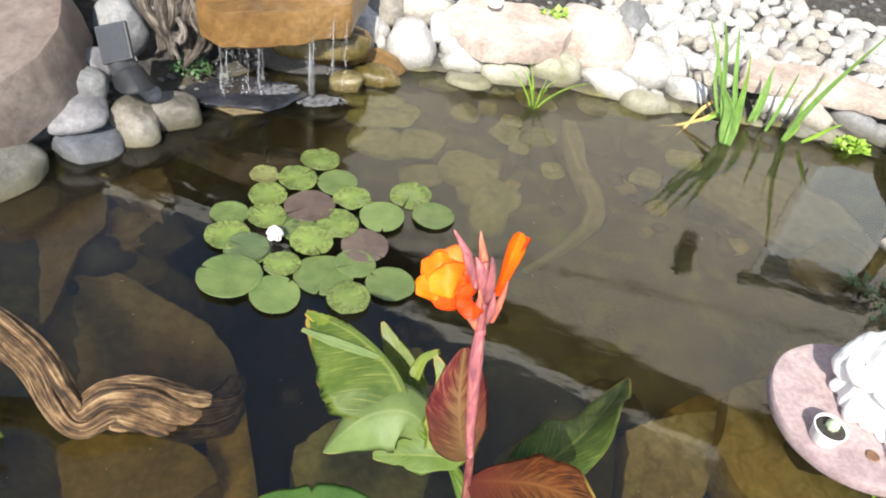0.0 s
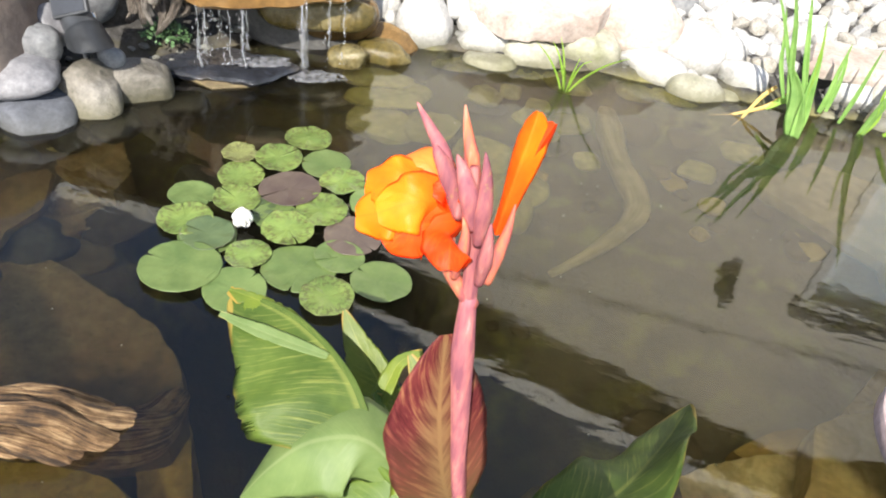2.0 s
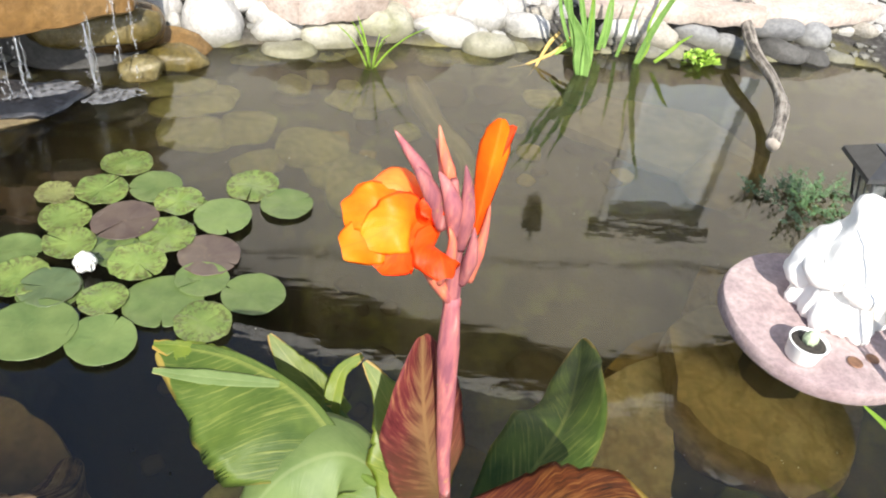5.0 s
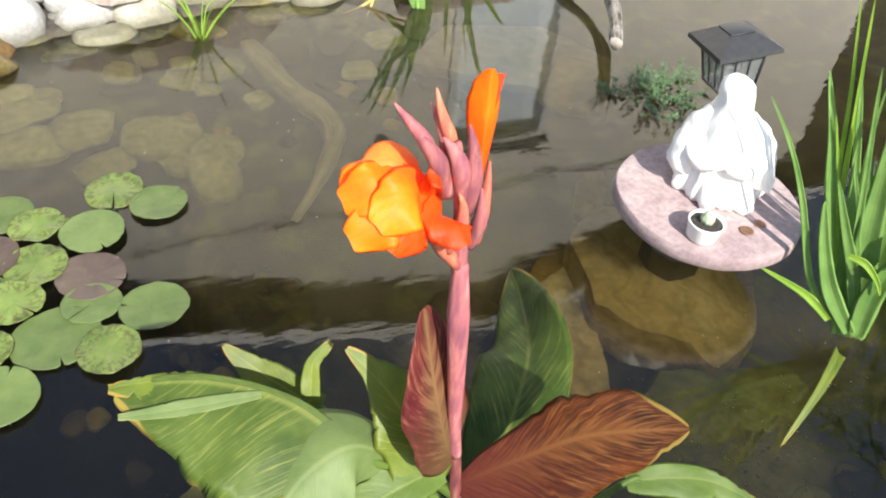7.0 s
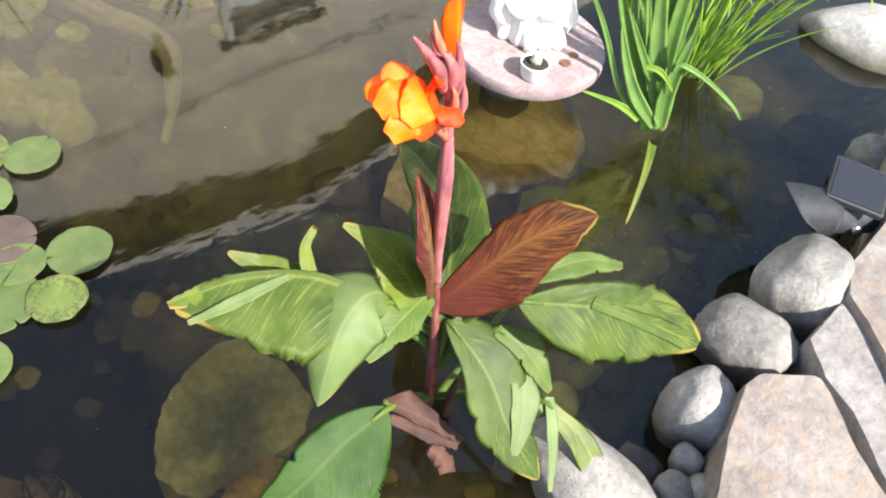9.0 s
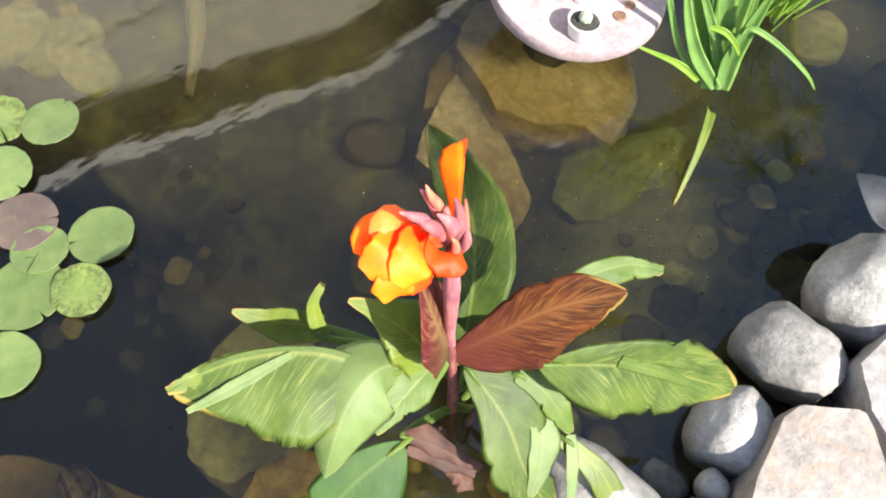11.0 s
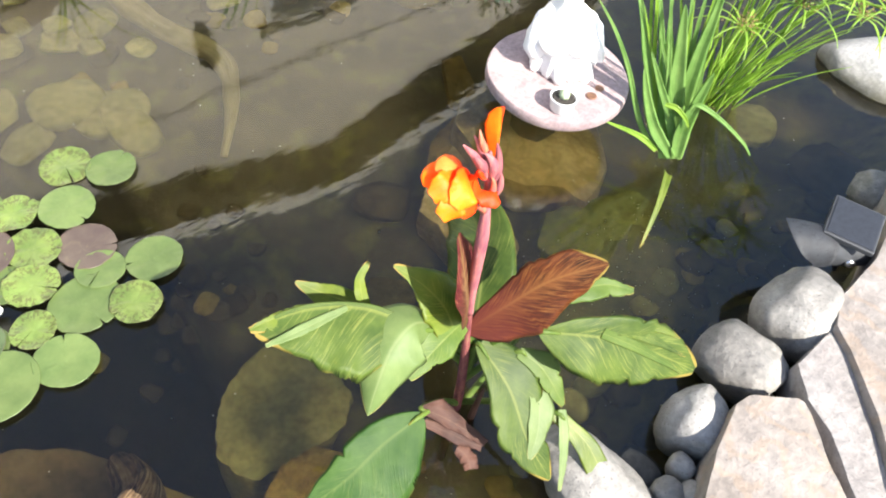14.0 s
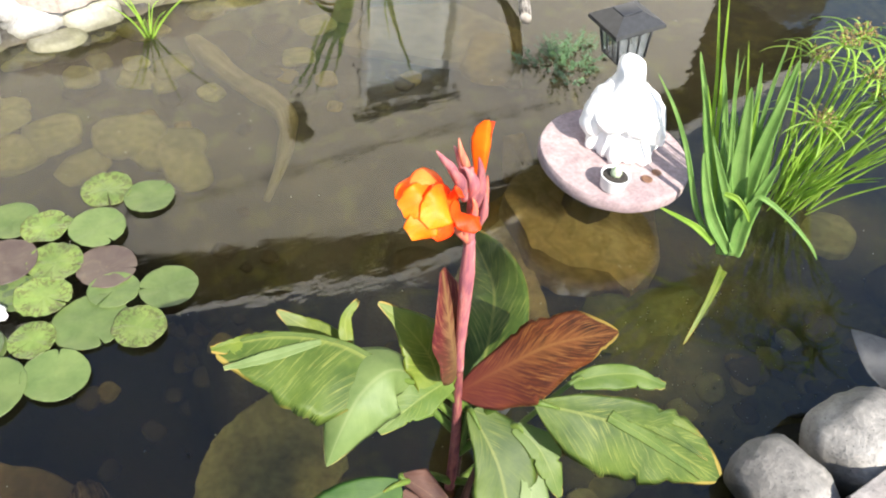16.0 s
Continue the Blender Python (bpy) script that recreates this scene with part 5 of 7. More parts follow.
def canna_bud(pts, w, mat=BUD, name="bud", label=""):
    """A pointed bud: plump in its lower half, drawn out to a fine tip."""
    return part(name, tube_bm(rel(pts), (w * 0.62, w, w * 0.62, 0.0005), 10, steps=5), mat, canna, label)


canna_bud([(0.336, 0.692, 0.780), (0.322, 0.694, 0.813), (0.310, 0.696, 0.830), (0.300, 0.697, 0.844)], 0.0055)
canna_bud([(0.340, 0.690, 0.769), (0.330, 0.688, 0.799), (0.320, 0.690, 0.815), (0.316, 0.692, 0.822)], 0.0068)
canna_bud([(0.346, 0.698, 0.798), (0.340, 0.700, 0.814), (0.334, 0.702, 0.831), (0.330, 0.703, 0.847)], 0.0050, BUD_ORANGE)
canna_bud([(0.350, 0.690, 0.762), (0.345, 0.684, 0.793), (0.338, 0.686, 0.810), (0.332, 0.690, 0.818)], 0.0072)
canna_bud([(0.356, 0.690, 0.750), (0.356, 0.686, 0.782), (0.354, 0.688, 0.807), (0.350, 0.690, 0.825)], 0.0066)
canna_bud([(0.368, 0.692, 0.716), (0.371, 0.694, 0.742), (0.374, 0.698, 0.762), (0.375, 0.702, 0.783)], 0.0052, BUD_ORANGE)
canna_bud([(0.344, 0.688, 0.716), (0.348, 0.680, 0.747), (0.348, 0.680, 0.765), (0.344, 0.682, 0.776)], 0.0050, BUD_ORANGE)
canna_bud([(0.362, 0.690, 0.715), (0.364, 0.684, 0.742), (0.364, 0.684, 0.760), (0.363, 0.686, 0.774)], 0.0060)
canna_bud([(0.352, 0.694, 0.770), (0.342, 0.700, 0.800), (0.336, 0.706, 0.818), (0.330, 0.710, 0.832)], 0.0058)
part("rachis", tube_bm(rel([(0.357, 0.692, 0.69), (0.354, 0.692, 0.74), (0.344, 0.693, 0.81)]), (0.0068, 0.0062, 0.003), 10, steps=4), BUD, canna)
part("spathe", tube_bm(rel([(0.388, 0.703, 0.40), (0.378, 0.699, 0.47), (0.369, 0.694, 0.56), (0.361, 0.690, 0.64), (0.357, 0.691, 0.70)]), (0.0062, 0.0068, 0.0084, 0.0096, 0.006), 12, steps=5), BUD, canna, "pink sheath round the stem")
part("pedicel", tube_bm(rel([(0.361, 0.692, 0.690), (0.349, 0.690, 0.706), (0.338, 0.692, 0.722), (0.332, 0.696, 0.742)]), (0.0058, 0.0055, 0.0060, 0.0072), 10, steps=4), BUD_ORANGE, canna, "pink and orange flower tube")


# open flower: a hood, two broad yellow-orange petals, a red lip and throat; beside it a furled one
def petal(mid, left, right, mat, normal, seed, fold=0.1, ripple=0.3, curl=0.2):
    pts = [(x, y + 0.010, z) for x, y, z in mid]
    return part("petal", leaf_bm(rel(pts), left, right, normal, fold, ripple, curl, 0.02, seed, 0.001, 8, 10), mat, canna, "glossy orange petal")


petal([(0.327, 0.698, 0.745), (0.312, 0.712, 0.762), (0.294, 0.716, 0.769), (0.275, 0.709, 0.766)], (0.006, 0.016, 0.022, 0.022, 0.017, 0.007), (0.006, 0.015, 0.019, 0.020, 0.015, 0.006), PETAL, (-0.1, -0.35, 0.93), 21, 0.0, 0.35, 0.35)
petal([(0.327, 0.698, 0.743), (0.316, 0.704, 0.776), (0.306, 0.709, 0.785), (0.290, 0.707, 0.782)], (0.006, 0.012, 0.016, 0.017, 0.014, 0.006), (0.006, 0.014, 0.018, 0.018, 0.014, 0.006), PETAL_PEACH, (0.0, -0.5, 0.86), 26, 0.0, 0.35, 0.45)
petal([(0.328, 0.697, 0.742), (0.308, 0.694, 0.772), (0.290, 0.690, 0.777), (0.268, 0.692, 0.768)], (0.006, 0.016, 0.020, 0.020, 0.017, 0.008), (0.006, 0.016, 0.020, 0.021, 0.018, 0.008), PETAL, (-0.1, -0.55, 0.83), 22, 0.15, 0.4, 0.25)
petal([(0.329, 0.697, 0.740), (0.309, 0.680, 0.760), (0.290, 0.673, 0.761), (0.268, 0.674, 0.750)], (0.006, 0.014, 0.018, 0.020, 0.017, 0.009), (0.006, 0.014, 0.018, 0.019, 0.016, 0.008), PETAL, (-0.1, -0.75, 0.65), 23, 0.1, 0.45, 0.3)
petal([(0.333, 0.695, 0.734), (0.325, 0.680, 0.757), (0.311, 0.668, 0.758), (0.294, 0.662, 0.742)], (0.006, 0.017, 0.023, 0.024, 0.019, 0.008), (0.006, 0.017, 0.022, 0.023, 0.018, 0.008), PETAL_RED, (0.1, -0.8, 0.55), 24, -0.1, 0.3, 0.3)
petal([(0.334, 0.694, 0.734), (0.337, 0.678, 0.752), (0.340, 0.663, 0.756), (0.344, 0.650, 0.747)], (0.006, 0.015, 0.019, 0.018, 0.014, 0.006), (0.006, 0.014, 0.018, 0.018, 0.014, 0.006), PETAL_RED, (0.25, -0.75, 0.6), 27, -0.15, 0.25, 0.4)
petal([(0.331, 0.696, 0.742), (0.319, 0.684, 0.771), (0.304, 0.674, 0.773), (0.285, 0.669, 0.762)], (0.006, 0.016, 0.021, 0.022, 0.018, 0.008), (0.006, 0.017, 0.022, 0.022, 0.017, 0.007), PETAL, (0.05, -0.65, 0.75), 29, 0.05, 0.3, 0.2)
petal([(0.331, 0.695, 0.742), (0.328, 0.684, 0.776), (0.331, 0.676, 0.790), (0.322, 0.670, 0.792)], (0.003, 0.006, 0.008, 0.009, 0.009, 0.004), (0.003, 0.006, 0.008, 0.010, 0.009, 0.004), PETAL_RED, (0.0, -0.8, 0.6), 28, 0.3, 0.6, 0.3)
part("petal", leaf_bm(rel([(0.366, 0.699, 0.755), (0.370, 0.706, 0.798), (0.373, 0.712, 0.824), (0.375, 0.718, 0.846)]), (0.004, 0.007, 0.011, 0.0125, 0.010, 0.002), (0.004, 0.007, 0.010, 0.011, 0.009, 0.002), (-0.2, -0.9, 0.4), -0.75, 0.05, 0.5, 0.0, 31, 0.001, 8, 10), PETAL, canna, "furled orange petal")
part("petal", leaf_bm(rel([(0.367, 0.702, 0.755), (0.375, 0.709, 0.796), (0.380, 0.715, 0.819), (0.387, 0.721, 0.839)]), (0.004, 0.006, 0.009, 0.010, 0.008, 0.002), (0.004, 0.006, 0.008, 0.008, 0.006, 0.002), (0.3, -0.9, 0.3), -0.6, 0.05, 0.5, 0.0, 32, 0.001, 8, 10), PETAL_RED, canna, "furled orange petal")


# ---- paver, figurine, little pot, lantern ----
TOP = 0.16
paver = obj("round_paver", puck_bm(lambda t: 0.192 * (1 + 0.006 * math.sin(5 * t + 1)), [(0, TOP), (0.4, TOP), (0.8, TOP), (0.95, TOP), (0.985, TOP - 0.002), (1, TOP - 0.008), (0.998, TOP - 0.030), (0.975, TOP - 0.036), (0, TOP - 0.036)], 120, 0.003, 3.0, 0.4), ROCK["disc"])
paver.data.set_sharp_from_angle(angle=radians(40))
paver.matrix_basis = pose(1.19, 1.245, 0, 0, 0, 0)
tagged(paver, "round purplish stone paver just above the water", "stepping stone")
slab([(1.27, 1.27), (1.25, 1.33), (1.19, 1.35), (1.13, 1.32), (1.12, 1.27), (1.15, 1.22), (1.22, 1.22)], -0.13, TOP - 0.037, "dark", "dark wet stone block carrying the round paver", "plinth_stone", lump=0.006, group="stones round the pond", sharp=40)
for k, (x, y, r) in enumerate(((1.195, 1.125, 0.014), (1.235, 1.135, 0.012))):
    coin = obj("coin", lathe_bm([(r * 0.9, 0), (r, 0.0008), (r, 0.0016), (r * 0.85, 0.002)], 20), plain("copper_coin", (0.28, 0.15, 0.09), 0.5, 0.6, 0.3, 90))
    coin.matrix_basis = pose(x, y, TOP + 0.0025, 0, 0, 30 * k)
    tagged(coin, "tarnished copper coin lying on the paver", "coin", "coins on the paver")


def figurine():
    """Robed figure as one plain shape: folded gown, hanging bell sleeves, sloping shoulders and a veiled head."""
    def folds(t, z):
        low = max(0.0, 1 - z / 0.17)
        return 1 + 0.10 * low * math.sin(6 * t + z * 9) + 0.06 * low * math.sin(13 * t - z * 16) + 0.03 * low * math.sin(25 * t + z * 20) + 0.015 * math.sin(4 * t + z * 60)
    bm = lathe_bm([(0.072, 0.0), (0.083, 0.003), (0.086, 0.012), (0.082, 0.026), (0.074, 0.045), (0.065, 0.065), (0.063, 0.085), (0.061, 0.105), (0.059, 0.122), (0.056, 0.138), (0.051, 0.152), (0.045, 0.165), (0.039, 0.177), (0.035, 0.188),
                   (0.034, 0.200), (0.033, 0.212), (0.029, 0.223), (0.021, 0.231), (0.011, 0.236), (0.001, 0.238)], 120, folds)
    for side in (-1, 1):
        sleeve = tube_bm([(side * 0.030, 0.0, 0.158), (side * 0.052, -0.006, 0.132), (side * 0.070, -0.014, 0.100), (side * 0.078, -0.020, 0.066), (side * 0.080, -0.022, 0.040)], (0.020, 0.024, 0.025, 0.026, 0.018), 20, side + 3.0, 0.3, 0.12, steps=6)
        fore = tube_bm([(side * 0.066, -0.028, 0.100), (side * 0.048, -0.056, 0.088), (side * 0.018, -0.068, 0.094), (side * 0.003, -0.070, 0.100)], (0.018, 0.018, 0.014, 0.009), 14, side, 0.3, steps=5)
        for piece in (sleeve, fore):
            tmp = bpy.data.meshes.new("tmp")
            piece.to_mesh(tmp)
            piece.free()
            bm.from_mesh(tmp)
            bpy.data.meshes.remove(tmp)
    for v in bm.verts:
        v.co += Vector((nz(v.co, 26, 1), nz(v.co, 26, 2), nz(v.co, 26, 3))) * 0.005 + Vector((nz(v.co, 60, 4), nz(v.co, 60, 5), nz(v.co, 60, 6))) * 0.0035
        v.co += Vector((-0.15, -0.03, 0)) * v.co.z
    return bm


fig = obj("figurine", figurine(), WHITE)
fig.matrix_basis = pose(1.222, 1.262, TOP, 0, 0, -38) @ Matrix.Diagonal((1.02, 1.02, 1.09, 1))
tagged(fig, "white plaster garden figurine seated on the round paver", "statue")

pot = thing("flower_pot", (1.095, 1.138, TOP + 0.001), "small white pot with a tiny cactus on the paver", "pot")
part("pot_body", lathe_bm([(0.026, 0), (0.029, 0.003), (0.034, 0.036), (0.036, 0.040), (0.0325, 0.040), (0.031, 0.034), (0.0, 0.033)], 32), POT, pot)
part("soil", lathe_bm([(0.031, 0.032), (0.031, 0.035), (0.02, 0.037), (0.0005, 0.037)], 24), SOIL, pot)
part("cactus", lathe_bm([(0.010, 0.036), (0.013, 0.043), (0.012, 0.052), (0.006, 0.06), (0.0005, 0.062)], 20, lambda t, z: 1 + 0.18 * math.cos(8 * t)), CACTUS, pot)


def solar_lantern():
    e = thing("solar_lantern", (1.383, 1.535, -0.28), "black solar path lantern on a stake in the water", "lantern")
    w, z1, z0 = 0.052, 0.345 + 0.28, 0.245 + 0.28
    bm = bmesh.new()
    ring = [[bm.verts.new((a * s, b * s, z)) for a, b in ((-1, -1), (1, -1), (1, 1), (-1, 1))] for z, s in ((z1 + 0.030, 0.032), (z1 + 0.004, 0.074), (z1 - 0.006, 0.076), (z1 - 0.006, 0.05))]
    for a, b in zip(ring, ring[1:]):
        for k in range(4):
            bm.faces.new((a[k], b[k], b[(k + 1) % 4], a[(k + 1) % 4]))
    bm.faces.new(ring[0])
    bm.faces.new(ring[-1][::-1])
    bmesh.ops.recalc_face_normals(bm, faces=bm.faces[:])
    cap = part("roof", bm, PLASTIC, e, smooth=False)
    part("solar_panel", box_bm(-0.029, 0.029, -0.029, 0.029, z1 + 0.030, z1 + 0.033, 0.001), PANEL, cap, "dark shiny solar cell")
    for a in (-1, 1):
        for b in (-1, 1):
            part("post", tube_bm([(a * w, b * w, z1 - 0.006), (a * w * 0.8, b * w * 0.8, z0)], (0.0035, 0.003), 6), PLASTIC, e)
    for k in range(4):
        r = Matrix.Rotation(k * math.pi / 2, 3, 'Z')
        for s in (-0.34, 0.34):
            part("bar", tube_bm([r @ Vector((s * w, w * 0.98, z1 - 0.006)), r @ Vector((s * w * 0.8, w * 0.8, z0))], (0.002, 0.002), 5), PLASTIC, e)
        bm = bmesh.new()
        vs = [bm.verts.new(r @ Vector(q)) for q in ((-w * 0.95, w * 0.93, z1 - 0.006), (w * 0.95, w * 0.93, z1 - 0.006), (w * 0.78, w * 0.76, z0), (-w * 0.78, w * 0.76, z0))]
        bm.faces.new(vs)
        bmesh.ops.solidify(bm, geom=bm.faces[:], thickness=0.0015)
        pn = part("pane", bm, CLEAR, e, "clear plastic pane", smooth=False)
        pn.visible_shadow = False
    part("base_plate", box_bm(-w * 0.85, w * 0.85, -w * 0.85, w * 0.85, z0 - 0.006, z0, 0.002), PLASTIC, e)
    part("stake", tube_bm([(0, 0, z0 - 0.004), (0, 0, 0.25), (0, 0, 0.02)], (0.011, 0.009, 0.007), 10), PLASTIC, e)
    e.matrix_basis = pose(1.49, 1.475, -0.28, -4, -9, -8)
    return e


solar_lantern()


# ---- solar spotlights ----
HOOD = plain("smoky_hood_plastic", (0.075, 0.08, 0.09), 0.6, var=0.25, trans=0.3)
GREYCASE = plain("dark_grey_plastic", (0.04, 0.043, 0.048), 0.55, var=0.25, scale=30, bump=0.1)


def spotlight(back, front, radius, hood_mat, panel_at, panel_normal, panel_up, panel_size, foot, label):
    """Lamp housing with a scoop-shaped hood along an axis, a square solar panel and a bracket."""
    back, front, panel_at = Vector(back), Vector(front), Vector(panel_at)
    at = Vector(foot)
    e = thing("solar_spotlight", at, label, "spotlight", "solar spotlights")
    axis = (front - back).normalized()
    length = (front - back).length
    side = axis.cross(Vector((0, 0, 1))).normalized()
    up = side.cross(axis).normalized()
    m = Matrix((side, up, axis)).transposed().to_4x4()
    m.translation = back - at

    def turned(profile, sides=30):
        bm = lathe_bm(profile, sides)
        bmesh.ops.transform(bm, matrix=m, verts=bm.verts[:])
        return bm
    r, l = radius, length
    part("lamp_body", turned([(r * 0.45, 0), (r * 0.62, l * 0.02), (r * 0.72, l * 0.2), (r * 0.80, l * 0.46), (r * 0.86, l * 0.48), (r * 0.86, l * 0.52), (r * 0.5, l * 0.525)]), GREYCASE, e, "dark grey lamp housing")
    part("lens", turned([(r * 0.80, l * 0.522), (r * 0.80, l * 0.535), (r * 0.5, l * 0.55), (0.001, l * 0.555)]), CLEAR, e, "clear lamp lens")
    bm = bmesh.new()
    n = 28
    rows = []
    for q in range(9):
        f = q / 8
        row = []
        for k in range(n):
            t = math.pi * (-0.12 + 1.24 * k / (n - 1))
            reach = 0.35 + 0.65 * max(0.0, math.sin(t)) ** 0.6
            rr = r * (0.90 + 0.12 * f) * (1 - 0.35 * max(0, f - 0.7) ** 1.2 * max(0, math.sin(t)))
            row.append(bm.verts.new((rr * math.cos(t), rr * math.sin(t), l * (0.46 + 0.54 * f * reach))))
        rows.append(row)
    for a, b in zip(rows, rows[1:]):
        for k in range(n - 1):
            bm.faces.new((a[k], a[k + 1], b[k + 1], b[k]))
    bmesh.ops.solidify(bm, geom=bm.faces[:], thickness=0.0025)
    bmesh.ops.transform(bm, matrix=m, verts=bm.verts[:])
    part("hood", bm, hood_mat, e, "grey glare hood")
    nrm = Vector(panel_normal).normalized()
    py = Vector(panel_up)
    py = (py - nrm * py.dot(nrm)).normalized()
    px = py.cross(nrm)
    pm = Matrix((px, py, nrm)).transposed().to_4x4()
    pm.translation = panel_at - at
    w, h = panel_size[0] / 2, panel_size[1] / 2
    pb = box_bm(-w, w, -h, h, -0.016, 0.0, 0.003)
    bmesh.ops.transform(pb, matrix=pm, verts=pb.verts[:])
    pan = part("panel_frame", pb, GREYCASE, e, smooth=False)
    cb = box_bm(-w + 0.006, w - 0.006, -h + 0.006, h - 0.006, 0.0005, 0.002)
    bmesh.ops.transform(cb, matrix=pm, verts=cb.verts[:])
    part("solar_panel", cb, PANEL, pan, "dark blue-grey solar cell", smooth=False)
    hub = panel_at - nrm * 0.018 - at
    neck = back + axis * l * 0.25 - at
    part("bracket", tube_bm([hub, (hub + neck) / 2 + Vector((0, 0, -0.012)), neck], (0.010, 0.009, 0.010), 10, steps=4), GREYCASE, e)
    part("stake", tube_bm([neck, neck * 0.5, Vector((0, 0, 0))], (0.010, 0.009, 0.006), 10, steps=3), GREYCASE, e)
    kn = lathe_bm([(0.003, -0.006), (0.012, -0.005), (0.012, 0.005), (0.003, 0.006)], 18)
    km = Matrix((up, axis, side)).transposed().to_4x4()
    km.translation = neck - side * (r * 0.75)
    bmesh.ops.transform(kn, matrix=km, verts=kn.verts[:])
    part("knob", kn, CHROME, e, "pale wing knob")
    return e


spotlight((1.415, 0.405, 0.115), (1.225, 0.548, 0.150), 0.055, HOOD, (1.372, 0.456, 0.20), (-0.16, -0.10, 0.97), (0.92, 0.39, 0.08), (0.118, 0.115), (1.40, 0.43, 0.03), "grey solar spotlight with tilted panel beside cobbles")
spotlight((-0.885, 1.80, 0.225), (-0.770, 1.728, 0.135), 0.052, GREYCASE, (-0.868, 1.775, 0.27), (0.0, -0.84, 0.53), (-0.40, 0.47, 0.78), (0.095, 0.108), (-0.86, 1.80, 0.05), "dark grey solar spotlight with square panel among bank stones")


# ---- driftwood and roots ----
def wood(name, pts, radii, mat, label, seed, sides=22, rough=0.35, ridges=0.22, steps=8):
    ob = obj(name, tube_bm(pts, radii, sides, seed, rough, ridges, steps), mat)
    return tagged(ob, label, "driftwood")


def twisted_wood(pts, radii, label, seed, strands=15, steps=10):
    """A weathered branch of fibres twisted round a core, with deep grooves between them."""
    e = thing("driftwood", pts[0], label, "driftwood")
    o = Vector(pts[0])
    path = spline([Vector(p) - o for p in pts], steps)
    rr = np.interp(np.linspace(0, 1, len(path)), np.linspace(0, 1, len(radii)), radii)
    part("core", tube_bm(path, [float(q) * 0.66 for q in rr], 40, seed, 0.2, 0.3), WOOD, e)
    rnd = random.Random(seed)
    n = len(path)
    for k in range(strands):
        a0 = 2 * math.pi * k / strands + rnd.uniform(-0.15, 0.15)
        thick = rnd.uniform(0.15, 0.33)
        lo, hi = rnd.choice((0, 0, rnd.randint(4, 16))), n - 1 - rnd.choice((0, 3, rnd.randint(4, 26)))
        line, size = [], []
        side = Vector((0.31, 0.2, 0.93)).normalized()
        for i, p in enumerate(path):
            d = (path[min(i + 1, n - 1)] - path[max(i - 1, 0)]).normalized()
            u = (side - d * side.dot(d)).normalized()
            side = u
            v = d.cross(u)
            t = a0 + 0.9 * i / n + 0.25 * nz((i * 0.07, k, 0), 1.0, seed)
            rad = float(rr[i]) * (0.80 + 0.30 * nz((i * 0.05, k * 3, 4), 1.0, seed))
            if lo <= i <= hi:
                end = min(1.0, (hi - i + 1) / 8, (i - lo + 3) / 6)
                line.append(p + (u * math.cos(t) + v * math.sin(t)) * rad)
                size.append(float(rr[i]) * thick * (0.35 + 0.65 * end) * (1 + 0.25 * nz((i * 0.2, k, 9), 1.0, seed)))
        if len(line) > 6:
            part("fibre", tube_bm(line, size, 16, seed + k, 0.25, 0.35), WOOD, e)
    return e


twisted_wood([(-0.70, 0.86, 0.20), (-0.58, 0.845, 0.14), (-0.50, 0.825, 0.10), (-0.43, 0.785, 0.06), (-0.385, 0.775, 0.03), (-0.35, 0.825, 0.04), (-0.295, 0.85, 0.02), (-0.235, 0.885, -0.03), (-0.18, 0.95, -0.085), (-0.18, 1.05, -0.13)],
             (0.034, 0.038, 0.039, 0.037, 0.034, 0.05, 0.058, 0.056, 0.05, 0.03), "weathered brown driftwood branch dipping into the water", 3)
wood("driftwood", [(1.69, 2.93, 0.13), (1.651, 2.783, 0.105), (1.622, 2.622, 0.085), (1.619, 2.447, 0.075), (1.576, 2.264, 0.075), (1.50, 2.11, 0.08), (1.432, 2.0, 0.085)],
     (0.018, 0.022, 0.02, 0.017, 0.019, 0.018, 0.021), GREYWOOD, "grey weathered branch reaching out over the water", 7, 14)
wood("sunken_log", [(0.44, 2.56, -0.14), (0.51, 2.28, -0.16), (0.60, 2.05, -0.17), (0.53, 1.86, -0.18), (0.42, 1.71, -0.20)], (0.034, 0.042, 0.034, 0.020, 0.010), SUNKWOOD, "pale curved log lying under water", 9, 14)
root = thing("root_stump", (-0.835, 2.085, 0.05), "gnarled grey root stump beside the waterfall", "driftwood")
for k in range(10):
    r = random.Random(k + 40)
    x, y = -0.09 + 0.019 * k, r.uniform(-0.03, 0.03)
    w = r.uniform(0.010, 0.024)
    part("root", tube_bm([(x, y + 0.06, 0.34), (x + r.uniform(-.03, .03), y + 0.03, 0.26), (x + r.uniform(-.04, .04), y - 0.01, 0.18), (x + r.uniform(-.05, .05), y - 0.02, 0.1), (x + r.uniform(-.05, .06), y - 0.05, 0.03 + r.uniform(0, .06))], (w, w * 1.1, w * 0.9, w * 0.7, w * 0.3), 14, k, 0.5, 0.45, 8), ROOTWOOD, root)
part("root", tube_bm([(0.03, -0.06, 0.20), (0.055, -0.075, 0.17), (0.045, -0.08, 0.135), (0.02, -0.07, 0.145), (0.01, -0.07, 0.10), (0.03, -0.075, 0.06)], (0.008, 0.010, 0.010, 0.009, 0.008, 0.004), 12, 3, 0.3, 0.2, 7), GREYWOOD, root, "curled pale root")


# ---- waterfall ----
def falling_water():
    m, nt, p = material("falling_water")
    p.inputs["Base Color"].default_value = (0.95, 0.97, 1, 1)
    p.inputs["Transmission Weight"].default_value = 0.88
    p.inputs["Roughness"].default_value = 0.1
    p.inputs["IOR"].default_value = 1.33
    return m


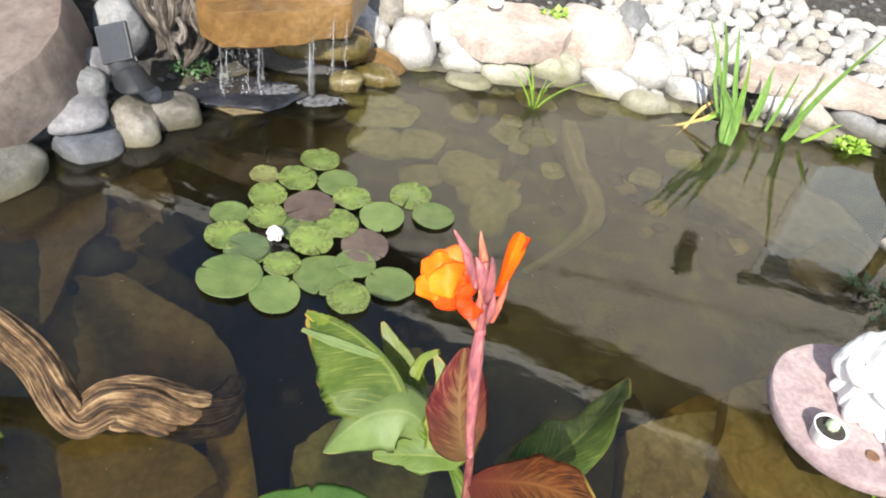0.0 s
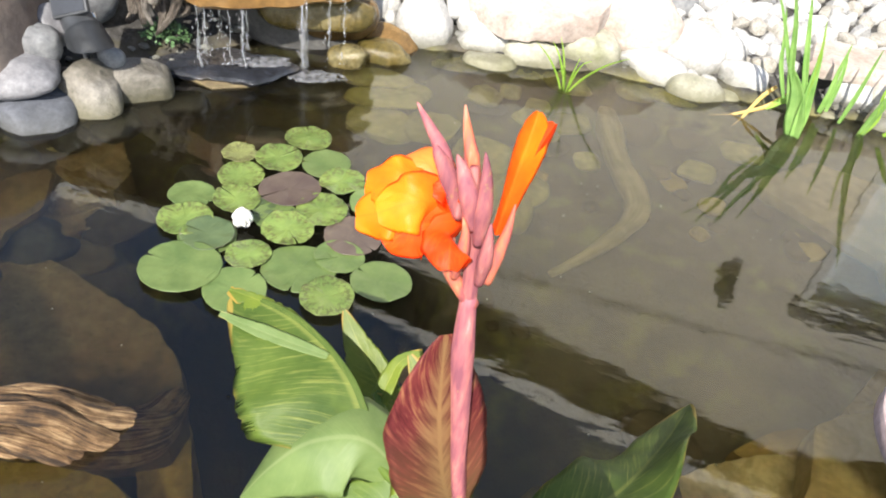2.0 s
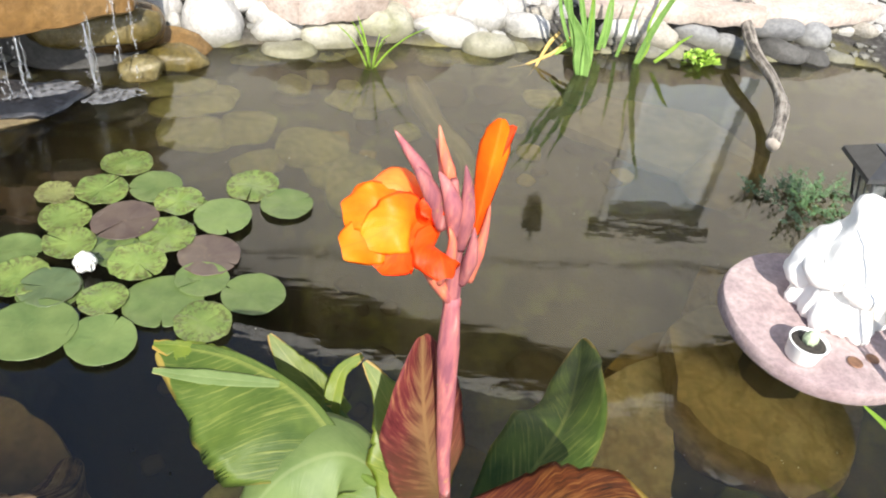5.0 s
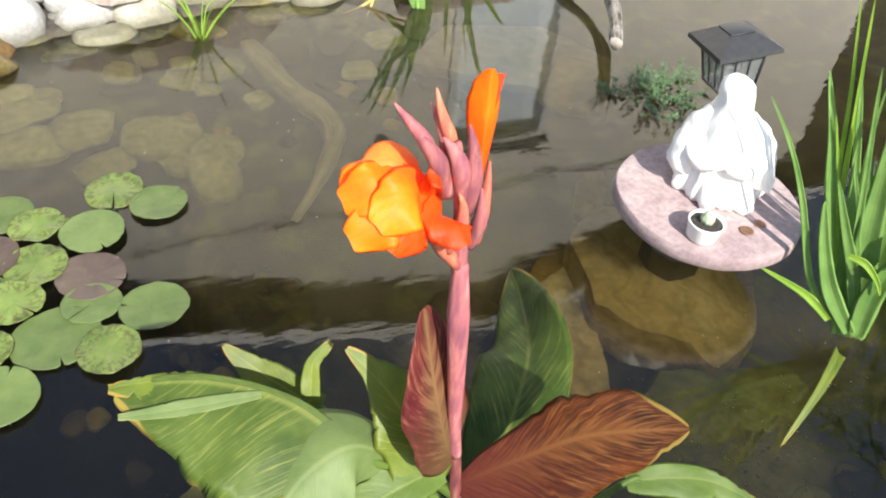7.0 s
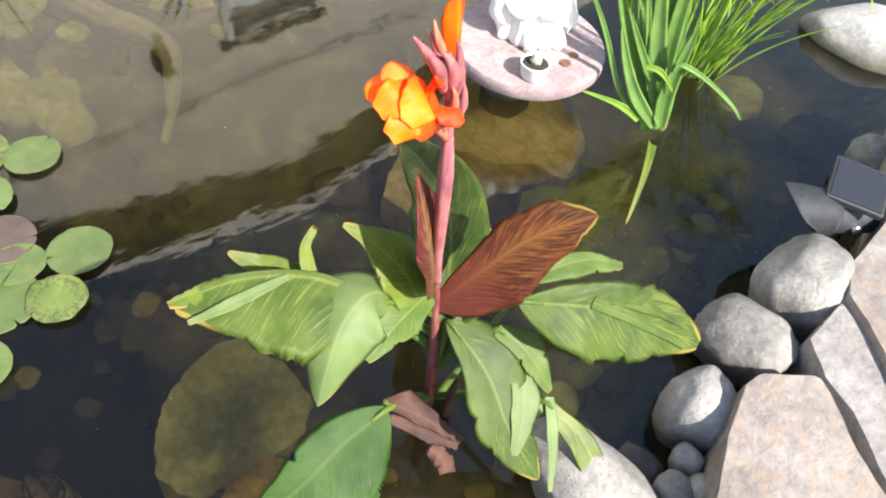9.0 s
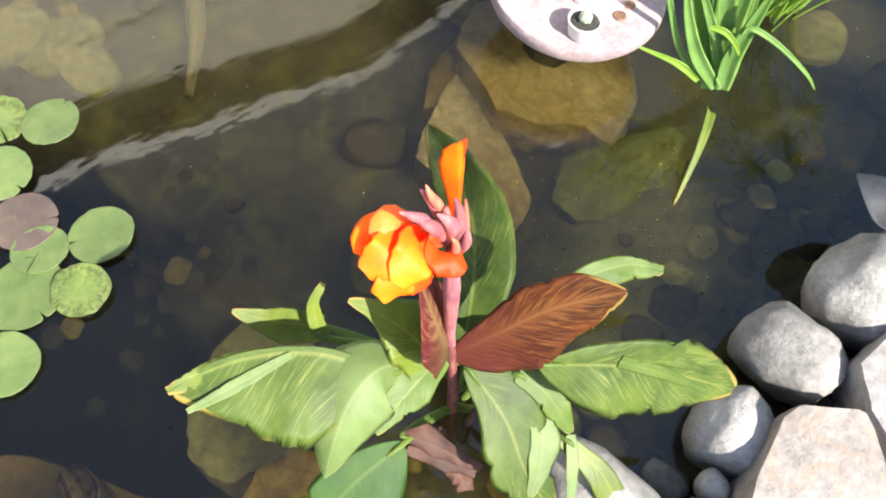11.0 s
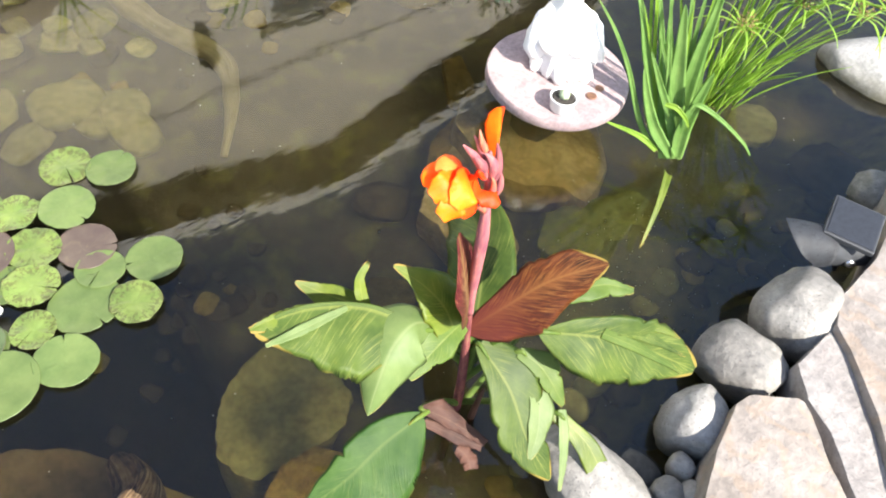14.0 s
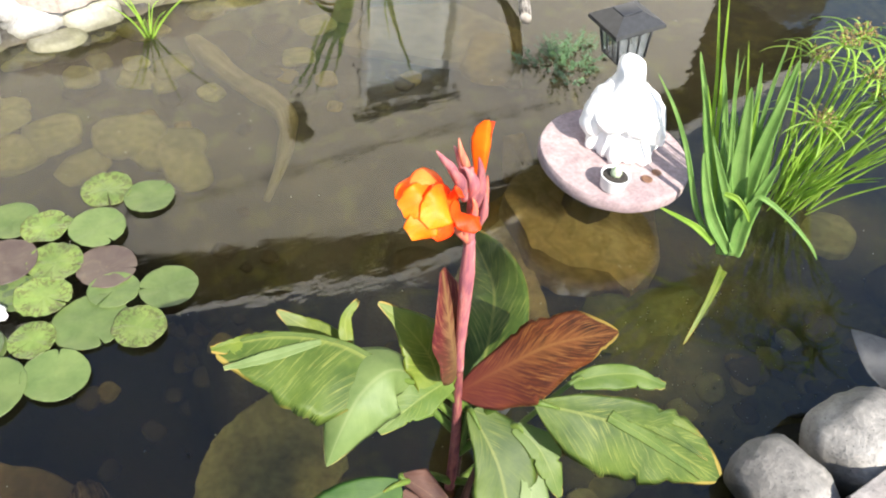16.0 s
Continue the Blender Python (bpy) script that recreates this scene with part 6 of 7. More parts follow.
FALL = falling_water()
FOAM = plain("white_foam", (0.48, 0.49, 0.52), 0.12, var=0.8, scale=60, bump=0.6, trans=0.75)
fall = thing("waterfall", (-0.55, 2.1, 0.0), "thin strands of water spilling from the ledge into foam", "waterfall")
STRANDS = ((0.165, 0.0030, 1.0), (0.20, 0.0022, 0.85), (0.235, 0.0012, 0.5), (0.29, 0.0012, 0.6), (0.335, 0.0018, 0.95), (0.41, 0.0034, 1.0), (0.435, 0.0020, 0.8), (0.745, 0.0045, 1.0), (0.768, 0.0028, 1.0), (0.90, 0.0030, 0.75), (0.99, 0.0020, 0.6))
for k, (u, w, fall_by) in enumerate(STRANDS):
    r = random.Random(k + 90)
    x, y = -0.73 + 0.42 * u + 0.55, 1.985 + 0.225 * u - 2.1 - 0.014
    pts = []
    for q in range(7):
        f = q / 6 * fall_by
        pts.append((x + 0.012 * f + r.uniform(-.0018, .0018) * q / 3, y - 0.022 * f ** 0.5 + r.uniform(-.003, .003), 0.29 - 0.255 * f))
    for turn in range(3):
        side = [(px + r.gauss(0, 0.0018) * (0.4 + q * 0.18), py + r.gauss(0, 0.003), pz) for q, (px, py, pz) in enumerate(pts)]
        part("strand", tube_bm(side, tuple(w * r.uniform(0.08, 0.48) for _ in range(7)), 8, k * 3 + turn, 0.8, 0.3, 5), FALL, fall)
    drops = bmesh.new()
    for q in range(int(16 + 26 * w / 0.003)):
        f = r.random()
        c0 = Vector((x + r.gauss(0, 0.006), y - 0.02 * f ** 0.5 + r.gauss(0, 0.006), 0.285 - 0.25 * f))
        s = r.uniform(0.0007, 0.0027)
        bmesh.ops.create_icosphere(drops, subdivisions=1, radius=s, matrix=Matrix.Translation(c0) @ Matrix.Diagonal((1, 1, r.uniform(1.0, 3.2), 1)))
    tagged(part("drops", drops, FALL, fall), kind="stuff")


def froth(cx, cy, rx, ry, turn, z, seed, n=46):
    """A low lumpy sheet of churned water, ragged at the rim."""
    bm = bmesh.new()
    rows = []
    for i in range(n):
        rows.append([])
        for j in range(n):
            a, b = 2 * i / (n - 1) - 1, 2 * j / (n - 1) - 1
            p = (a * 4.5, b * 4.5, 0)
            edge = a * a + b * b + 1.1 * nz(p, 0.55, seed)
            hgt = max(0.0, 1 - edge) ** 0.5 * 0.004 + 0.004 * abs(nz(p, 2.2, seed + 1)) + 0.002 * abs(nz(p, 5.0, seed + 2))
            x, y = a * rx, b * ry
            rows[-1].append((bm.verts.new((cx + x * math.cos(turn) - y * math.sin(turn), cy + x * math.sin(turn) + y * math.cos(turn), z + hgt)), edge))
    for i in range(n - 1):
        for j in range(n - 1):
            q = [rows[i][j], rows[i + 1][j], rows[i + 1][j + 1], rows[i][j + 1]]
            if max(v[1] for v in q) < 0.95 and nz((i * 0.3, j * 0.3, 0), 1.0, seed + 5) < 0.38:
                bm.faces.new([v[0] for v in q])
    bmesh.ops.delete(bm, geom=[v for v in bm.verts if not v.link_faces], context='VERTS')
    return bm


tagged(part("foam", froth(0.02, -0.005, 0.10, 0.034, 0.45, 0.029, 3), FOAM, fall, "white churned water"), kind="stuff")
tagged(part("foam", froth(0.17, 0.04, 0.09, 0.040, 0.5, 0.0015, 8), FOAM, fall, "white churned water"), kind="stuff")


# ---- water plants ----
def clump(name, at, label, n, spread, height, width, mat, seed, lean=0.35, category="plant", dry=0, bias=(0, 0), blade="blade"):
    e = thing(name, at, label, category)
    r = random.Random(seed)
    for k in range(n):
        a = r.uniform(0, 2 * math.pi)
        c, s = math.cos(a), math.sin(a)
        h = height * r.uniform(0.55, 1.05)
        l = lean * r.uniform(0.15, 1.0)
        b0 = Vector((c * spread * r.random(), s * spread * r.random(), 0))
        d = Vector((c * l + bias[0], s * l + bias[1], 0))
        tip_drop = r.random() < 0.2
        pts = [b0, b0 + d * h * 0.25 + Vector((0, 0, h * 0.35)), b0 + d * h * 0.65 + Vector((0, 0, h * 0.72)), b0 + d * h * (1.25 if tip_drop else 1.1) + Vector((0, 0, h * (0.78 if tip_drop else 1.0)))]
        part(blade, ribbon_bm(pts, width * r.uniform(0.6, 1.1), 0.35, 0.02, (-s + 0.2, c, 0.25), 5, 4, 0.0015, 0, "blade", k), DRY if k < dry else mat, e, "dry yellow blade" if k < dry else "")
    return e


def bent(e, pts, width, mat, label="", normal=(0.2, -0.3, 1)):
    """A sword-shaped blade along points of the garden; the tall far plants are slimmer."""
    width *= 0.78 if e.matrix_basis.translation.y > 2 else 1.02
    o = e.matrix_basis.translation
    part("blade", ribbon_bm([Vector(p) - o for p in pts], width, 0.3, 0.04, normal, 8, 6, 0.0015, 0, "blade", len(e.children)), mat, e, label)


iris = thing("iris_clump", (1.33, 0.91, 0.0), "clump of green sword-shaped iris leaves in the water", "plant")
bent(iris, [(1.339, 0.915, 0.033), (1.304, 0.981, 0.166), (1.268, 1.048, 0.298), (1.247, 1.087, 0.402), (1.223, 1.132, 0.507)], 0.038, BLADE, normal=(-0.88, -0.47, 0.28))
bent(iris, [(1.290, 0.943, 0.071), (1.259, 1.000, 0.137), (1.224, 1.066, 0.281), (1.196, 1.120, 0.372), (1.166, 1.175, 0.441)], 0.019, BLADE, normal=(-0.88, -0.47, 0.28))
bent(iris, [(1.324, 0.899, 0.054), (1.297, 0.950, 0.176), (1.271, 0.999, 0.267), (1.250, 1.039, 0.342)], 0.032, BLADE, normal=(-0.88, -0.47, 0.28))
bent(iris, [(1.332, 0.906, 0.044), (1.303, 0.960, 0.236), (1.288, 0.990, 0.367), (1.274, 1.015, 0.479)], 0.060, BLADE, normal=(-0.88, -0.47, 0.28))
bent(iris, [(1.347, 0.910, 0.034), (1.331, 0.941, 0.172), (1.323, 0.956, 0.333), (1.320, 0.960, 0.453), (1.317, 0.967, 0.566)], 0.053, BLADE, normal=(-0.88, -0.47, 0.28))
bent(iris, [(1.316, 0.894, 0.067), (1.309, 0.906, 0.154), (1.310, 0.904, 0.254), (1.313, 0.899, 0.348)], 0.053, BLADE, normal=(-0.88, -0.47, 0.28))
bent(iris, [(1.306, 0.903, 0.067), (1.274, 0.961, 0.138), (1.252, 1.002, 0.220), (1.236, 1.033, 0.302)], 0.044, BLADE, normal=(-0.88, -0.47, 0.28))
bent(iris, [(1.343, 0.928, 0.043), (1.310, 0.990, 0.191), (1.284, 1.038, 0.395), (1.273, 1.060, 0.528)], 0.013, BLADE, normal=(-0.88, -0.47, 0.28))
bent(iris, [(1.353, 0.931, 0.036), (1.301, 1.027, 0.235), (1.271, 1.084, 0.443), (1.245, 1.132, 0.636)], 0.015, SEDGE, normal=(-0.88, -0.47, 0.28))
bent(iris, [(1.356, 0.935, 0.031), (1.297, 1.046, 0.257), (1.265, 1.107, 0.474), (1.240, 1.152, 0.627)], 0.013, SEDGE, normal=(-0.88, -0.47, 0.28))
bent(iris, [(1.346, 0.922, 0.047), (1.330, 0.953, 0.233), (1.322, 0.967, 0.357), (1.320, 0.972, 0.445)], 0.022, SEDGE, normal=(-0.88, -0.47, 0.28))
bent(iris, [(1.351, 0.923, 0.044), (1.341, 0.943, 0.255), (1.329, 0.965, 0.387), (1.321, 0.980, 0.537)], 0.017, BLADE, normal=(-0.88, -0.47, 0.28))
bent(iris, [(1.269, 0.960, 0.225), (1.282, 0.935, 0.226), (1.297, 0.909, 0.204), (1.305, 0.893, 0.179)], 0.020, SEDGE, normal=(-0.88, -0.47, 0.28))
bent(iris, [(1.298, 0.905, 0.228), (1.304, 0.894, 0.256), (1.335, 0.836, 0.235), (1.368, 0.775, 0.193), (1.383, 0.747, 0.161)], 0.017, BLADE, normal=(-0.88, -0.47, 0.28))
bent(iris, [(1.281, 0.937, 0.076), (1.259, 0.979, 0.101), (1.235, 1.025, 0.108), (1.209, 1.074, 0.110)], 0.024, SEDGE, normal=(-0.88, -0.47, 0.28))
bent(iris, [(1.27, 0.88, 0.04), (1.225, 0.855, 0.085), (1.15, 0.81, 0.06), (1.06, 0.765, 0.003)], 0.032, LEAF_YOUNG, "bent leaf with a browned tip on the water")
rnd = random.Random(61)
for k in range(12):
    f = k / 11
    foot = Vector((1.318 + 0.045 * f + rnd.uniform(-0.01, 0.01), 0.935 - 0.02 * f + rnd.uniform(-0.012, 0.012), 0.03))
    tip = Vector((1.225 + 0.125 * f + rnd.uniform(-0.02, 0.02), 1.10 - 0.13 * f + rnd.uniform(-0.02, 0.02), rnd.uniform(0.36, 0.62)))
    sway = Vector((rnd.uniform(-0.012, 0.012), rnd.uniform(-0.012, 0.012), 0))
    bent(iris, [foot, foot.lerp(tip, 0.33) + sway, foot.lerp(tip, 0.68) + sway * 1.4, tip], (0.014, 0.030, 0.020)[k % 3], (SEDGE, BLADE, BLADE)[k % 3], normal=(-0.88, -0.47, 0.28))
far_iris = thing("iris_clump", (1.02, 2.53, 0.0), "tall green iris leaves at the stony far edge", "plant")
bent(far_iris, [(1.007, 2.496, -0.008), (0.990, 2.500, 0.064), (0.967, 2.506, 0.135), (0.918, 2.519, 0.204)], 0.095, BLADE, normal=(-0.251, -0.968, 0.000))
bent(far_iris, [(1.012, 2.494, -0.008), (1.006, 2.496, 0.08), (0.995, 2.499, 0.17), (0.982, 2.503, 0.27)], 0.060, BLADE, normal=(-0.251, -0.968, 0.000))
bent(far_iris, [(0.966, 2.506, 0.077), (0.923, 2.517, 0.206), (0.889, 2.526, 0.321), (0.849, 2.537, 0.417)], 0.032, BLADE, normal=(-0.251, -0.968, 0.000))
bent(far_iris, [(0.991, 2.500, 0.123), (0.957, 2.509, 0.220), (0.927, 2.516, 0.315), (0.898, 2.524, 0.409)], 0.030, BLADE, normal=(-0.251, -0.968, 0.000))
bent(far_iris, [(0.965, 2.507, 0.111), (0.908, 2.521, 0.222), (0.853, 2.536, 0.328), (0.797, 2.550, 0.418)], 0.021, BLADE, normal=(-0.251, -0.968, 0.000))
bent(far_iris, [(0.941, 2.513, 0.101), (0.898, 2.524, 0.196), (0.877, 2.530, 0.274), (0.853, 2.536, 0.348)], 0.021, BLADE, normal=(-0.251, -0.968, 0.000))
bent(far_iris, [(0.996, 2.499, 0.090), (0.988, 2.500, 0.189), (0.979, 2.503, 0.272), (0.960, 2.508, 0.348)], 0.019, SEDGE, normal=(-0.251, -0.968, 0.000))
bent(far_iris, [(1.011, 2.591, 0.093), (0.963, 2.584, 0.074), (0.906, 2.558, 0.035), (0.763, 2.529, -0.029)], 0.033, DRY, 'yellowing bent blade', normal=(-0.178, -0.684, 0.707))
bent(far_iris, [(0.999, 2.520, 0.042), (0.996, 2.548, 0.095), (0.951, 2.550, 0.077), (0.914, 2.541, 0.041)], 0.056, SEDGE, normal=(-0.225, -0.866, 0.447))
bent(far_iris, [(0.932, 2.608, 0.090), (0.898, 2.584, 0.058), (0.864, 2.542, 0.009), (0.833, 2.500, -0.039)], 0.022, DRY, 'yellowing bent blade', normal=(-0.178, -0.684, 0.707))
side_iris = thing("iris_clump", (1.28, 2.60, 0.0), "slanting iris leaves leaning over the stones", "plant")
bent(side_iris, [(1.091, 2.654, 0.020), (1.095, 2.652, 0.085), (1.091, 2.654, 0.154), (1.091, 2.654, 0.249)], 0.032, BLADE, normal=(-0.287, -0.958, 0.000))
bent(side_iris, [(1.154, 2.635, 0.009), (1.163, 2.632, 0.104), (1.167, 2.631, 0.187), (1.170, 2.630, 0.260)], 0.023, BLADE, normal=(-0.287, -0.958, 0.000))
bent(side_iris, [(1.217, 2.616, -0.035), (1.240, 2.609, 0.115), (1.283, 2.596, 0.270), (1.352, 2.576, 0.466)], 0.039, BLADE, normal=(-0.287, -0.958, 0.000))
bent(side_iris, [(1.216, 2.616, -0.025), (1.243, 2.608, 0.062), (1.227, 2.613, 0.144), (1.250, 2.606, 0.289)], 0.021, SEDGE, normal=(-0.287, -0.958, 0.000))
bent(side_iris, [(1.277, 2.598, 0.019), (1.316, 2.586, 0.072), (1.339, 2.580, 0.107), (1.366, 2.571, 0.136)], 0.027, SEDGE, normal=(-0.287, -0.958, 0.000))
bent(side_iris, [(1.107, 2.649, 0.030), (1.107, 2.649, 0.114), (1.100, 2.651, 0.181), (1.091, 2.654, 0.222)], 0.023, BLADE, normal=(-0.287, -0.958, 0.000))
grass = clump("water_grass", (0.318, 2.44, -0.02), "small tuft of arching grass blades at the waterline", 9, 0.012, 0.2, 0.012, SEDGE, 23, 0.9)
sedge = clump("sedge_clump", (1.66, 1.02, 0.0), "clump of thin bright green umbrella sedge stalks", 46, 0.09, 0.42, 0.010, SEDGE, 29, 0.6, bias=(0.22, -0.22), blade="stalk")


SEED = plain("sedge_seed", (0.22, 0.155, 0.05), 0.8, var=0.4)


def umbel(e, at, n, length, seed):
    r = random.Random(seed)
    o = e.matrix_basis.translation
    st = part("stalk", tube_bm([Vector((1.66 + r.uniform(-.05, .05), 1.02 + r.uniform(-.05, .05), 0)) - o, (Vector(at) + Vector((1.66, 1.02, 0.25))) / 2 - o + Vector((0, 0, 0.05)), Vector(at) - o], (0.004, 0.0035, 0.003), 6, steps=4), SEDGE, e)
    for k in range(n):
        a = 2 * math.pi * k / n + r.uniform(-.2, .2)
        l = length * r.uniform(0.5, 1.2)
        d = Vector((math.cos(a), math.sin(a), 0))
        b = Vector(at) - o
        part("ray", ribbon_bm([b, b + d * l * 0.4 + Vector((0, 0, l * 0.12)), b + d * l * 0.8 + Vector((0, 0, l * 0.02)), b + d * l - Vector((0, 0, l * 0.15))], 0.0095, 0.3, 0, (0, 0, 1), 3, 2, 0.001, 0, "blade", k), SEDGE, st)
    bm = bmesh.new()
    for k in range(70):
        c = Vector(at) - o + Vector((r.gauss(0, 0.018), r.gauss(0, 0.018), 0.006 + r.random() * 0.025))
        bmesh.ops.create_icosphere(bm, subdivisions=1, radius=r.uniform(0.0015, 0.0035), matrix=Matrix.Translation(c))
    tagged(part("seed_head", bm, SEED, st, "brown seed head"), kind="stuff")


for k, at in enumerate(((1.64, 1.07, 0.47), (1.81, 0.95, 0.45), (1.70, 0.93, 0.37), (1.56, 0.99, 0.32), (1.86, 0.83, 0.34), (1.76, 0.93, 0.41), (1.63, 0.96, 0.45), (1.69, 0.83, 0.48), (1.74, 1.09, 0.46), (1.82, 1.03, 0.44), (1.91, 0.95, 0.46), (1.67, 1.13, 0.39), (1.85, 0.85, 0.47), (1.78, 0.76, 0.43))):
    umbel(sedge, at, 11, 0.13, k + 3)


def weed(name, at, rx, ry, n, size, mat, label, seed, h=0.06):
    e = thing(name, at, label, "plant")
    r = random.Random(seed)
    bm = bmesh.new()
    for k in range(n):
        a, q = r.uniform(0, 2 * math.pi), math.sqrt(r.random())
        c = Vector((math.cos(a) * q * rx, math.sin(a) * q * ry, r.random() * h * (1 - q * 0.8)))
        d = Matrix.Rotation(r.uniform(0, 6.28), 4, 'Z') @ Matrix.Rotation(r.uniform(-1.0, 1.0), 4, 'X')
        m = Matrix.Translation(c) @ d
        s = size * r.uniform(0.6, 1.3)
        vs = [bm.verts.new(m @ Vector(p)) for p in ((0, 0, 0), (s * 0.4, s * 0.5, s * 0.12), (0, s, 0.0), (-s * 0.4, s * 0.5, s * 0.12))]
        bm.faces.new(vs)
    tagged(part("leaves", bm, mat, e), kind="stuff")
    return e


floating = thing("floating_weed", (1.50, 1.84, 0.0), "feathery dark green water plant floating on the surface", "plant")
wr = random.Random(3)
fronds = bmesh.new()
for k in range(70):
    a, q = wr.uniform(0, 2 * math.pi), math.sqrt(wr.random())
    reach = 1 + 0.35 * math.sin(3 * a + 1)
    c = Vector((math.cos(a) * q * 0.14 * reach, math.sin(a) * q * 0.10 * reach, 0.0))
    tip = c + Vector((math.cos(a) * q * 0.05 + wr.uniform(-0.02, 0.02), math.sin(a) * q * 0.05 + wr.uniform(-0.02, 0.02), wr.uniform(0.02, 0.11) * (1.1 - 0.75 * q)))
    for n in range(18):
        f = n / 17
        p = c.lerp(tip, f)
        m = Matrix.Translation(p) @ Matrix.Rotation(wr.uniform(0, 6.28), 4, 'Z') @ Matrix.Rotation(wr.uniform(-0.5, 0.9), 4, 'X')
        sz = 0.015 * wr.uniform(0.6, 1.2) * (1.15 - 0.5 * f)
        fronds.faces.new([fronds.verts.new(m @ Vector(v)) for v in ((0, 0, 0), (sz * 0.28, sz * 0.5, sz * 0.1), (0, sz, 0.0), (-sz * 0.28, sz * 0.5, sz * 0.1))])
tagged(part("leaves", fronds, FLUFF, floating), kind="stuff")
weed("water_lettuce", (1.46, 2.66, 0.0), 0.06, 0.04, 90, 0.035, LETTUCE, "bright yellow-green water plant beside the stones", 4)
weed("creeping_plant", (-0.62, 0.62, 0.02), 0.12, 0.14, 160, 0.035, LETTUCE, "low green creeping plant on the dark bank", 5)
weed("moss_patch", (-0.80, 2.06, 0.06), 0.07, 0.06, 260, 0.014, FLUFF, "dark green moss beside the waterfall", 6)
weed("shrub", (-1.35, 2.3, 0.25), 0.35, 0.2, 700, 0.04, FLUFF, "low green shrub behind the boulders", 7, 0.15)


# ---- pale stone at the foot of the canna and floating specks ----
rock(0.60, 0.82, 0.0, 0.07, 0.06, 0.09, 10, "white")
bm = bmesh.new()
r = random.Random(12)
for k in range(420):
    if k < 300:
        c = Vector((r.gauss(1.0, 0.25), r.gauss(0.70, 0.14), 0.004))
    else:
        c = Vector((r.uniform(-0.6, 2.2), r.uniform(0.5, 2.4), 0.004))
    s = r.uniform(0.0008, 0.0028)
    a = r.uniform(0, 6.28)
    vs = [bm.verts.new(c + Vector((math.cos(a + t) * s * q, math.sin(a + t) * s * q, 0.0006))) for t, q in ((0, 1), (1.4, 0.7), (2.9, 1.1), (4.4, 0.6))]
    bm.faces.new(vs)
bmesh.ops.solidify(bm, geom=bm.faces[:], thickness=0.0006)
bmesh.ops.recalc_face_normals(bm, faces=bm.faces[:])
tagged(obj("floating_debris", bm, plain("pale_plant_debris", (0.60, 0.58, 0.38), 0.8, var=0.4)), "tiny pale plant specks floating on the water", "debris", kind="stuff")


# ---- small white pot on the far slab ----
tp = thing("candle_cup", (0.08, 2.73, 0.20), "small white cup standing on the flat stone", "cup")
part("cup_body", lathe_bm([(0.024, 0), (0.028, 0.004), (0.03, 0.03), (0.027, 0.03), (0.025, 0.012), (0.0005, 0.012)], 28), POT, tp)
weed("seedling", (0.30, 2.80, 0.19), 0.05, 0.03, 25, 0.03, LETTUCE, "small bright green leaves growing between stones", 8, 0.02)


# ---- house across the pond ----
SIDING = plain("tan_siding", (0.70, 0.66, 0.585), 0.8, var=0.06, scale=3)
# near-black boards: shade beside the gable wall is put into this colour
PORCH = plain("shade_toned_boards", (0.04, 0.036, 0.028), 0.8, var=0.3, scale=5)
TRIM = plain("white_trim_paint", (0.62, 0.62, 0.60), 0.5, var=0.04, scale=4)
# soffit tone made dark enough to carry the shade under the eaves
SOFFIT = plain("eave_shade_soffit", (0.05, 0.042, 0.03), 0.8, var=0.2, scale=6)
SHINGLE = plain("grey_shingle", (0.13, 0.12, 0.12), 0.9, var=0.4, scale=12, bump=0.4)
DOOR = plain("white_blue_door", (0.84, 0.90, 0.93), 0.5, var=0.06, scale=4)
GLASS = plain("door_glass", (0.74, 0.82, 0.86), 0.05, var=0.1, scale=2)
PEAK_X, PEAK_Z, EAVE_X, EAVE_Z, WALL_Y, RAKE_Y = 2.78, 4.53, -2.55, 3.12, 4.95, 4.65
house = thing("house", (2.70, 4.95, 0.0), "single-storey house with tan gable wall and white rake boards", "house")
HO = Vector((2.70, 4.95, 0.0))
slope = (PEAK_Z - EAVE_Z) / (PEAK_X - EAVE_X)
right_x = 2 * PEAK_X - EAVE_X


def prism(corners, y0, y1):
    """An upright prism from (x, z) corners between two depths."""
    bm = bmesh.new()
    a = [bm.verts.new((x - HO.x, y0 - HO.y, z)) for x, z in corners]
    b = [bm.verts.new((x - HO.x, y1 - HO.y, z)) for x, z in corners]
    bm.faces.new(a)
    bm.faces.new(b[::-1])
    for k in range(len(a)):
        j = (k + 1) % len(a)
        bm.faces.new((a[j], a[k], b[k], b[j]))
    bmesh.ops.recalc_face_normals(bm, faces=bm.faces[:])
    return bm


DX0, DX1, DZ = 2.23, 3.13, 2.50


def under_roof(x):
    return PEAK_Z - 0.16 - abs(x - PEAK_X) * slope


PORCH_X = -1.35
part("wall", prism([(PORCH_X, 0.2), (DX0, 0.2), (DX0, under_roof(DX0)), (PORCH_X, under_roof(PORCH_X))], WALL_Y, WALL_Y + 0.2), SIDING, house, smooth=False)
# porch is assumed; its dark walls stand in for darkness mirrored in the pond
part("wall", prism([(PORCH_X, 0.2), (PORCH_X + 0.2, 0.2), (PORCH_X + 0.2, under_roof(PORCH_X)), (PORCH_X, under_roof(PORCH_X))], WALL_Y + 0.2, 8.0), PORCH, house, "side wall of an assumed porch, coloured dark for shade", smooth=False)
part("wall", prism([(-6.5, 0.2), (PORCH_X, 0.2), (PORCH_X, EAVE_Z - 0.09), (-6.5, EAVE_Z - 0.09)], 8.0, 8.2), PORCH, house, "back wall of an assumed porch, coloured dark for shade", smooth=False)
